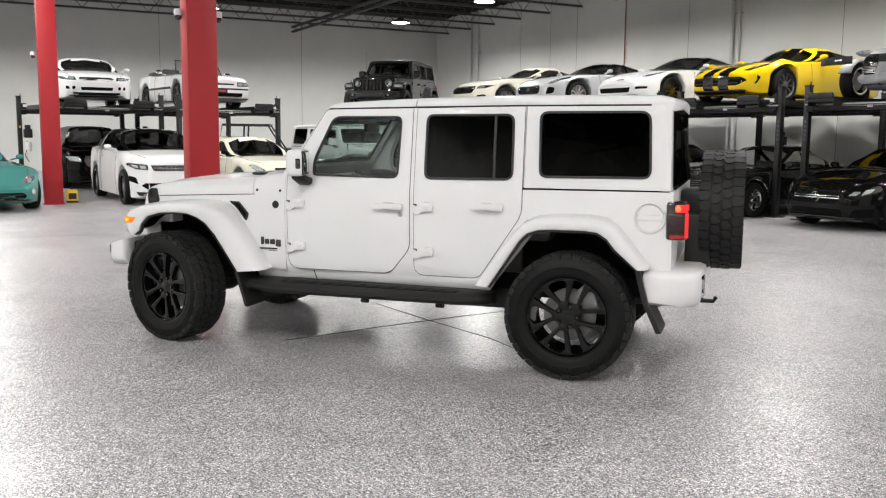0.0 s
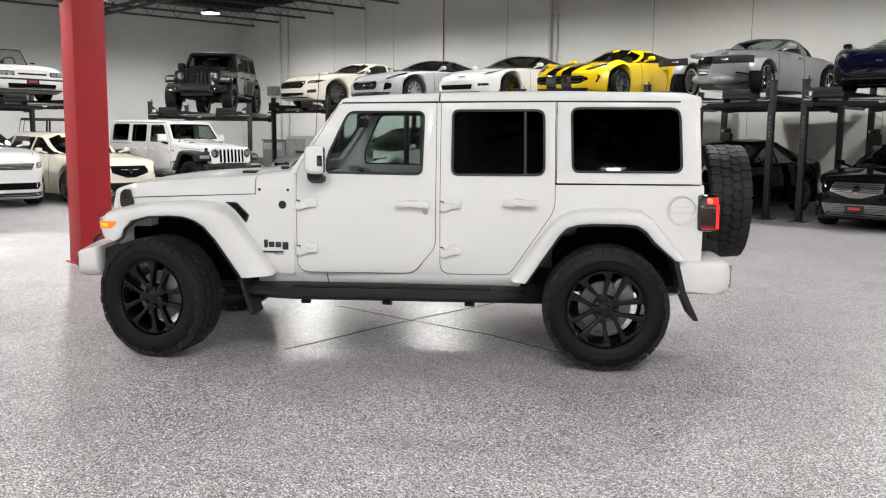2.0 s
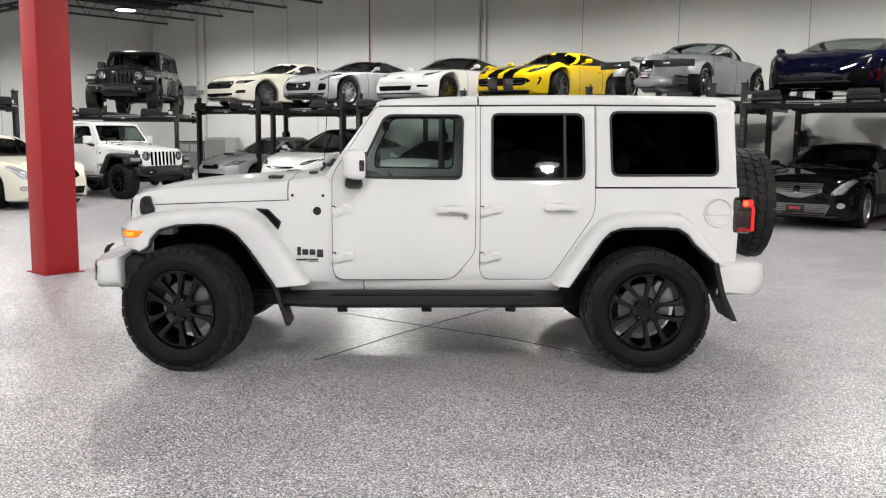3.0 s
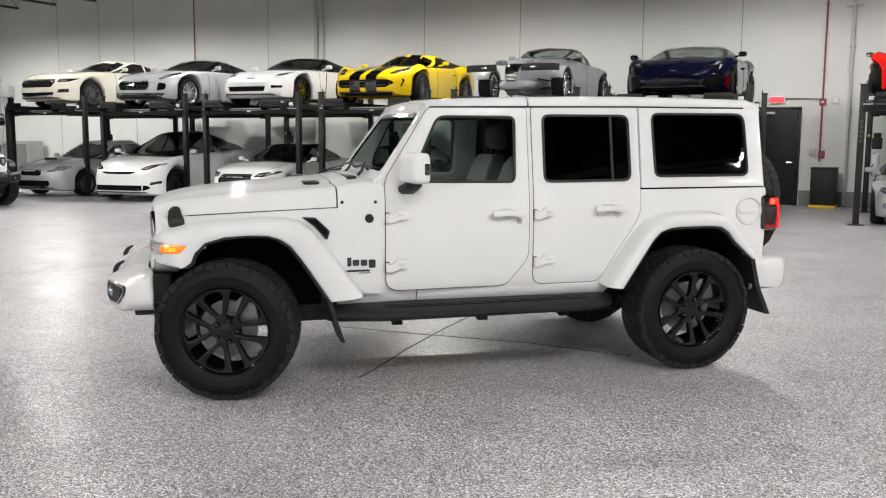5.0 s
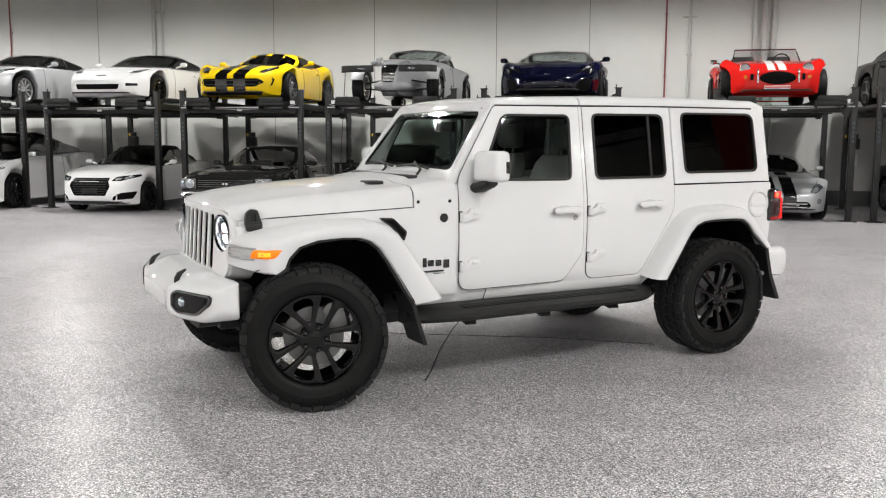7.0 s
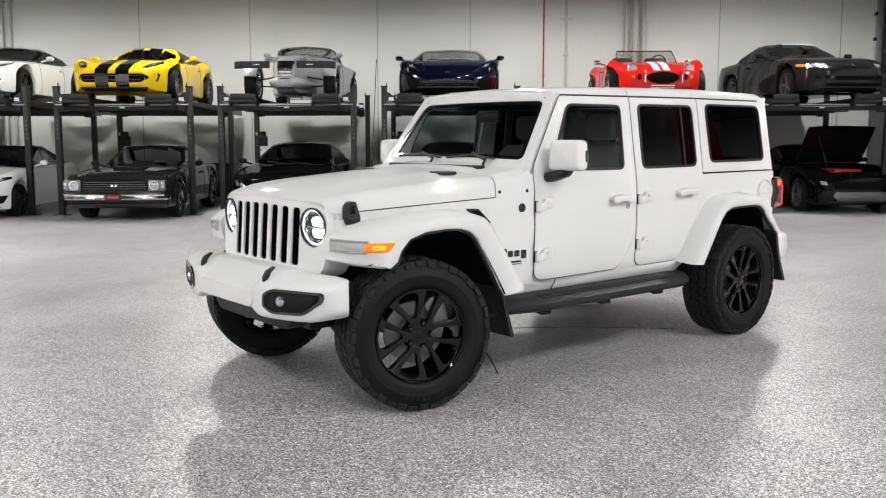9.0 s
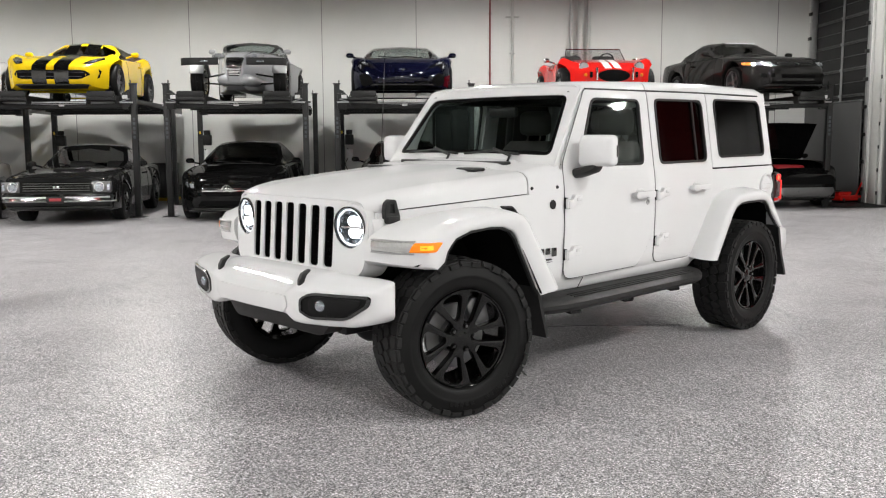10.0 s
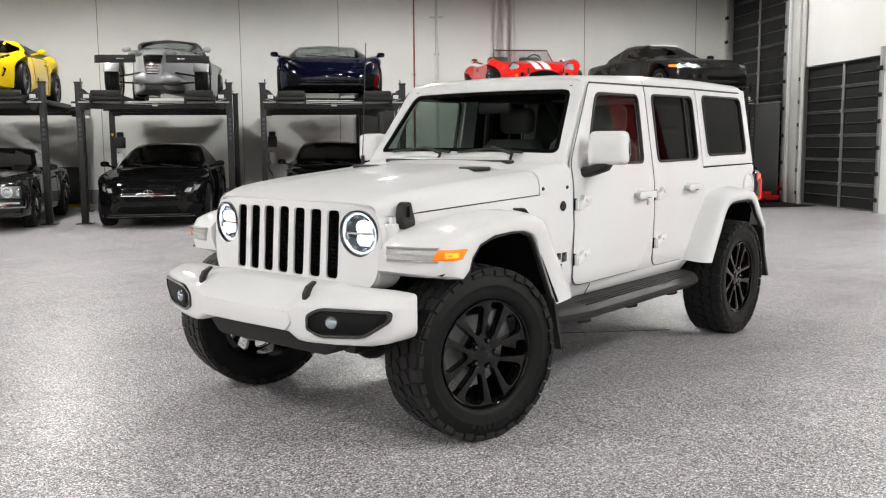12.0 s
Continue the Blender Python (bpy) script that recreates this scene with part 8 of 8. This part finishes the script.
    part("steering_wheel", b2, M_PLASTIC, car)
    for x, h0 in ((1.12, 0.0), (0.22, 0.02)):
        for y in (0.36, -0.36):
            b2 = B()
            box(b2, x - 0.05, x + 0.48, y - 0.25, y + 0.25, 0.84 + h0, 0.98 + h0, 0.05)
            rings = []
            for z, xx, w_, d in ((0.95, x, 0.25, 0.075), (1.15, x - 0.04, 0.26, 0.075), (1.36, x - 0.10, 0.24, 0.06), (1.42, x - 0.12, 0.19, 0.045)):
                q = rounded([(xx - d, y - w_), (xx + d, y - w_), (xx + d, y + w_), (xx - d, y + w_)], 0.05, 4)
                rings.append([(a, b_, z + h0) for a, b_ in q])
            loft(b2, rings)
            st = part("seat", b2, M_LEATHER, car)
            b2 = B()
            box(b2, x - 0.21, x - 0.11, y - 0.135, y + 0.135, 1.46 + h0, 1.64 + h0, 0.045, None, 3)
            for dy in (-0.06, 0.06):
                tube(b2, [(x - 0.13, y + dy, 1.40 + h0), (x - 0.155, y + dy, 1.48 + h0)], 0.007, 6)
            part("headrest", b2, M_LEATHER, st)
    for sg in (1, -1):
        b2 = B()
        tube(b2, [(1.78, sg * 0.58, 1.70), (0.95, sg * 0.60, 1.715), (0.92, sg * 0.60, 1.715)], 0.03, 8)
        tube(b2, [(0.95, sg * 0.60, 1.715), (0.92, sg * 0.68, 1.2), (0.92, sg * 0.68, 0.8)], 0.03, 8)
        tube(b2, [(0.92, sg * 0.60, 1.715), (0.2, sg * 0.60, 1.715), (-0.42, sg * 0.64, 1.2)], 0.03, 8)
        part("roll_bar", b2, M_LEATHERK, car)
    b2 = B()
    tube(b2, [(0.93, -0.6, 1.715), (0.93, 0.6, 1.715)], 0.03, 8)
    part("roll_bar", b2, M_LEATHERK, car)
    b2 = B()
    box(b2, 1.70, 1.74, -0.12, 0.12, 1.58, 1.65, 0.015)
    part("rear_view_mirror", b2, M_PLASTIC, car)
    for sg in (1, -1):
        b2 = B()
        ybox(b2, sg, 0.34, 2.03, 0.66, 0.70, 0.66, 1.22, 0.02)
        part("door_lining", b2, M_LEATHERK, car)
        b2 = B()
        ybox(b2, sg, -0.55, 0.33, 0.60, 0.70, 0.98, 1.22, 0.02)
        part("rear_lining", b2, M_LEATHERK, car)
    return car


BRIGHT_WHITE = paint("bright_white_paint", (0.68, 0.68, 0.685), 0.4, 0.0, 0.7)
# the car leans a little on its springs
LEAN = pose(0, 3, 0, 0.556) @ pose(0, -3, -0.03)
off_roader(LEAN @ pose(-4.962, 4.177, 0, 0, 0, -137.05), "white four-door off-roader with black wheels and lit headlamps", BRIGHT_WHITE, BRIGHT_WHITE, BRIGHT_WHITE, BRIGHT_WHITE)
off_roader(pose(-23.7, 9.1, -0.03, 0, 0, 10.0), "white four-door off-roader with black flares parked beside a lift", WHITE, M_PLASTIC, WHITE, M_PLASTIC, False, 0.0, "parked cars")
off_roader(pose(-25.4, 12.0, DECK_CORNER - 0.03, 0, 0, -43) @ pose(-1.5, 0, 0), "dark grey four-door off-roader on a lift in the corner", GRAPHITE, M_PLASTIC, GRAPHITE, M_PLASTIC, False, 0.0, "parked cars", DECK_CORNER)

# ---------------------------------------------------------------- wall fittings


def fixed(name, label, category, parts, group=""):
    """A wall fitting or small thing built of boxes: (part, x0, x1, y0, y1, z0, z1, material, bevel)."""
    ob = _placed(name, pose(0, 0, 0), label, category, group)
    for pn, *d, mat, bv in parts:
        b2 = B()
        box(b2, *d, bv)
        part(pn, b2, mat, ob)
    return ob


M_REDPIPE = surf("red_sprinkler_pipe", (0.26, 0.05, 0.045), 0.5)
M_PALEPIPE = surf("pale_painted_pipe", (0.5, 0.5, 0.48), 0.5)
M_JOINT = surf("panel_joint_sealant", grey(0.22), 0.8)
M_BAND = surf("grey_wall_band", grey(0.17), 0.6, 0, 0.1, 2)
W = YB - 0.004


def pipe(name, label, x, r, z0, z1, mat, y=None):
    b2 = B()
    yy = y if y is not None else YB - r - 0.03
    tube(b2, [(x, yy, z0), (x, yy, z1)], r, 10)
    ob = _placed(name, pose(0, 0, 0), label, "pipe", "wall pipes")
    part("tube", b2, mat, ob)
    for z in np.arange(z0 + 0.6, z1, 1.5):
        b2 = B()
        box(b2, x - r - 0.03, x + r + 0.03, yy - 0.006, YB + 0.002, z - 0.015, z + 0.015, 0.003)
        part("pipe_clip", b2, M_GALV, ob)
    return ob


for x, z0 in ((-24.2, 2.6), (-5.02, 1.05)):
    pipe("sprinkler_pipe", "thin red sprinkler riser on the concrete wall", x, 0.02, z0, ZC - 0.1, M_REDPIPE)
for x, r in ((-34.7, 0.045), (-34.1, 0.045), (-19.3, 0.06), (-19.05, 0.035), (-4.45, 0.035), (-2.95, 0.05), (-2.72, 0.075), (-2.50, 0.05)):
    pipe("conduit", "pale conduit running up the concrete wall", x, r, 0.05 if r < 0.07 else 0.0, ZC - 0.1, M_PALEPIPE)
fixed("pipe_bracket", "small pale cross bracket on a wall conduit", "bracket", [("arm", -4.62, -4.28, W - 0.09, W, 4.55, 4.58, M_PALEPIPE, 0.006)])
b2 = B()
for x in (-30.8, -28.7, -27.0, -21.2, -15.6, -12.65, -9.3, -6.9, -0.6, 2.4):
    box(b2, x - 0.008, x + 0.008, W - 0.002, YB + 0.01, 0.3, ZC - 0.02)
tagged(part("wall_joint", b2, M_JOINT), "narrow sealed joint lines between wall panels", "joint", kind="stuff")
b2 = B()
for y in np.arange(-11.0, 19.5, 6.1):
    box(b2, XL - 0.01, XL + 0.006, y - 0.008, y + 0.008, 0.3, ZC - 0.02)
tagged(part("wall_joint", b2, M_JOINT), "narrow sealed joint lines between wall panels", "joint", kind="stuff")
b2 = B()
box(b2, XL, -6.52, W - 0.008, YB + 0.01, 0.0, 0.36)
box(b2, -5.44, XR, W - 0.008, YB + 0.01, 0.0, 0.36)
tagged(part("baseboard", b2, M_BAND), "grey painted band along the wall's foot", "baseboard", kind="structure")

door = tagged(new("door_3"), "black steel exit door, closed", "door", kind="structure")
for pn, x0, x1, y0, y1, z0, z1, mat in (("leaf", -6.42, -5.54, W - 0.03, W + 0.01, 0.01, 2.24, M_DOORSTEEL), ("frame_side", -6.50, -6.43, W - 0.05, W + 0.01, 0.0, 2.32, M_BLACK), ("frame_side", -5.53, -5.46, W - 0.05, W + 0.01, 0.0, 2.32, M_BLACK),
                                      ("frame_head", -6.50, -5.46, W - 0.05, W + 0.01, 2.25, 2.32, M_BLACK), ("closer", -6.35, -6.05, W - 0.09, W - 0.03, 2.15, 2.21, M_GALV)):
    b2 = B()
    box(b2, x0, x1, y0, y1, z0, z1, 0.004)
    part(pn, b2, mat, door)
b2 = B()
tube(b2, [(-5.62, W - 0.03, 1.02), (-5.62, W - 0.08, 1.02), (-5.74, W - 0.085, 1.02)], 0.012, 8)
part("door_lever", b2, M_CHROME, door)
sign = fixed("exit_sign", "red lit sign box above the steel door", "sign", [("sign_case", -6.20, -5.84, W - 0.07, W, 2.40, 2.57, M_WHITEPL, 0.008)])
M_SIGNRED = glow("sign_red", (1.0, 0.08, 0.10), 0.9, (0.6, 0.05, 0.06))
b2 = B()
box(b2, -6.18, -5.86, W - 0.076, W - 0.068, 2.42, 2.55, 0.003)
part("sign_face", b2, M_SIGNRED, sign)
b2 = B()
tube(b2, [(-5.84, W - 0.03, 2.51), (-5.10, W - 0.03, 2.51)], 0.012, 6)
tagged(part("sign_conduit", b2, M_GALV), "thin conduit feeding the sign above the door", "conduit")
fixed("fire_alarm", "small red alarm with a white strobe on the wall", "alarm", [("alarm_body", -5.08, -4.94, W - 0.12, W, 2.34, 2.50, M_REDPIPE, 0.01), ("strobe", -5.04, -4.98, W - 0.135, W - 0.118, 2.40, 2.45, M_WHITEPL, 0.004)])
fixed("wall_box", "small pale switch box on the concrete wall", "box", [("case", -4.82, -4.68, W - 0.05, W, 2.38, 2.52, M_WHITEPL, 0.01)], "wall boxes")
fixed("wall_box", "small grey switch box on the concrete wall", "box", [("case", -5.24, -5.10, W - 0.06, W, 1.20, 1.34, M_GALV, 0.01)], "wall boxes")
fixed("wall_box", "small red and grey pull station on the wall", "box", [("case", -5.05, -4.91, W - 0.06, W, 1.12, 1.30, M_REDPIPE, 0.01)], "wall boxes")
for x, y in ((-4.86, 19.72), (-13.2, 19.45)):
    fixed("waste_bin", "dark grey waste bin with a yellow foot strip", "bin", [("bin_body", x - 0.27, x + 0.27, y - 0.25, y + 0.25, 0.06, 0.90, M_PLASTIC, 0.03), ("foot_strip", x - 0.29, x + 0.29, y - 0.27, y + 0.27, 0.0, 0.07, M_YELLOW, 0.01), ("bin_rim", x - 0.28, x + 0.28, y - 0.26, y + 0.26, 0.88, 0.93, M_BLACK, 0.01)], "waste bins")
fixed("tool_cabinet", "grey steel tool cabinet against the far wall", "cabinet", [("cabinet_body", -35.0, -33.3, 19.3, 19.95, 0.0, 1.15, M_BAND, 0.02), ("cabinet_top", -35.05, -33.25, 19.25, 19.97, 1.15, 1.19, M_BLACK, 0.01), ("drawer", -34.9, -34.2, 19.27, 19.3, 0.75, 1.05, M_GALV, 0.01), ("drawer", -34.1, -33.4, 19.27, 19.3, 0.75, 1.05, M_GALV, 0.01)])
fixed("tool_cabinet", "tall pale steel cabinet against the far wall", "cabinet", [("cabinet_body", -33.1, -31.6, 19.3, 19.95, 0.0, 1.35, M_GALV, 0.02), ("cabinet_door", -33.0, -32.4, 19.27, 19.3, 0.1, 1.25, M_BAND, 0.01), ("cabinet_door", -32.3, -31.7, 19.27, 19.3, 0.1, 1.25, M_BAND, 0.01)])
fixed("wall_heater", "grey unit fixed high on the far wall", "unit", [("unit_case", -35.4, -34.8, W - 0.35, W, 3.1, 3.5, M_BAND, 0.02), ("unit_front", -33.9, -33.3, W - 0.3, W, 3.0, 3.4, M_PALEPIPE, 0.02), ("unit_duct", -34.85, -33.85, W - 0.25, W, 3.15, 3.3, M_BAND, 0.01)])
fixed("portable_charger", "yellow portable battery charger on the floor", "charger", [("case", -21.0, -20.68, 2.03, 2.27, 0.03, 0.28, M_YELLOW, 0.03), ("front_panel", -20.68, -20.66, 2.07, 2.23, 0.08, 0.21, M_BLACK, 0.01), ("handle", -20.96, -20.72, 2.13, 2.17, 0.28, 0.33, M_BLACK, 0.01), ("foot", -21.0, -20.68, 2.03, 2.27, 0.0, 0.035, M_BLACK, 0.01)])

# corner by the tall door
M_BOARD = surf("dark_grey_board", grey(0.075), 0.55, 0, 0.1, 2)
fixed("screen_board", "dark grey board standing before the tall roll-up door", "board", [("board", 3.06, 3.10, 16.92, 19.85, 0.02, 2.28, M_BOARD, 0.006), ("board_trim", 3.05, 3.11, 16.92, 19.85, 2.28, 2.31, M_GALV, 0.004), ("board_foot", 2.85, 3.15, 17.1, 17.16, 0.0, 0.04, M_BLACK, 0.006), ("board_foot", 2.85, 3.15, 19.4, 19.46, 0.0, 0.04, M_BLACK, 0.006)])
fixed("rubber_mat", "black rubber mat lying on the epoxy floor", "mat", [("mat", 1.9, 3.15, 15.3, 17.0, 0.0, 0.012, M_RUBBER, 0.004)])
jack = _placed("floor_jack", pose(2.75, 16.75, 0, 0, 0, 200), "red trolley jack parked in the corner", "jack")
for pn, x0, x1, y0, y1, z0, z1, mat in (("frame", -0.3, 0.3, -0.14, 0.14, 0.06, 0.18, RED), ("lift_arm", -0.1, 0.28, -0.05, 0.05, 0.18, 0.26, RED), ("saddle", 0.2, 0.32, -0.06, 0.06, 0.26, 0.3, M_BLACK), ("wheel_axle", -0.25, -0.2, -0.18, 0.18, 0.0, 0.12, M_BLACK), ("wheel_axle", 0.2, 0.25, -0.18, 0.18, 0.0, 0.12, M_BLACK)):
    b2 = B()
    box(b2, x0, x1, y0, y1, z0, z1, 0.015)
    part(pn, b2, mat, jack)
b2 = B()
tube(b2, [(-0.28, 0, 0.16), (-0.6, 0, 0.75)], 0.018, 8)
part("jack_handle", b2, RED, jack)
for k, (x, y) in enumerate(((2.45, 17.6), (2.62, 18.3))):
    ty = _placed("loose_tyre", pose(x, y, 0.32, 0, 0, 70 + 25 * k), "loose black tyre leaning in the corner", "tyre", "loose tyres")
    link_mesh("rubber", wheel_meshes(0.32, 0.25, 0.23, 5, M_RIMG, "loose")[0], ty)
for y, r in ((16.35, 0.16), (16.05, 0.05), (16.62, 0.04)):
    b2 = B()
    if r > 0.1:
        box(b2, XR - 0.10, XR + 0.01, y - r, y + r, 0.0, ZC - 0.1, 0.01)
    else:
        tube(b2, [(XR - r - 0.02, y, 0.0), (XR - r - 0.02, y, ZC - 0.1)], r, 10)
    tagged(part("wall_pilaster" if r > 0.1 else "conduit", b2, M_PALEPIPE), "pale vertical strip between the roll-up doors", "pilaster" if r > 0.1 else "pipe")

# hairline joints in the epoxy under the off-roader
M_CRACK = surf("open_floor_joint", grey(0.06), 0.8)
b2 = B()
pts = [(-6.15, 2.25), (-6.18, 2.5), (-6.28, 3.1), (-6.36, 3.8), (-6.42, 4.6)]
for (xa, ya), (xb, yb) in zip(pts, pts[1:]):
    a_ = math.degrees(math.atan2(yb - ya, xb - xa))
    box(b2, 0, math.hypot(xb - xa, yb - ya) + 0.005, -0.005, 0.005, 0.0, 0.003, 0, pose(xa, ya, 0.0, 0, 0, a_))
tagged(part("floor_joint", b2, M_CRACK), "thin dark joint crossing the speckled floor", "floor joint", "floor joints")
b2 = B()
pts = [(-7.2, 3.46), (-6.4, 3.55), (-5.55, 3.68), (-4.8, 3.66)]
for (xa, ya), (xb, yb) in zip(pts, pts[1:]):
    a_ = math.degrees(math.atan2(yb - ya, xb - xa))
    box(b2, 0, math.hypot(xb - xa, yb - ya) + 0.005, -0.004, 0.004, 0.0, 0.0026, 0, pose(xa, ya, 0.0, 0, 0, a_))
tagged(part("floor_joint", b2, M_CRACK), "thin dark joint crossing the speckled floor", "floor joint", "floor joints")
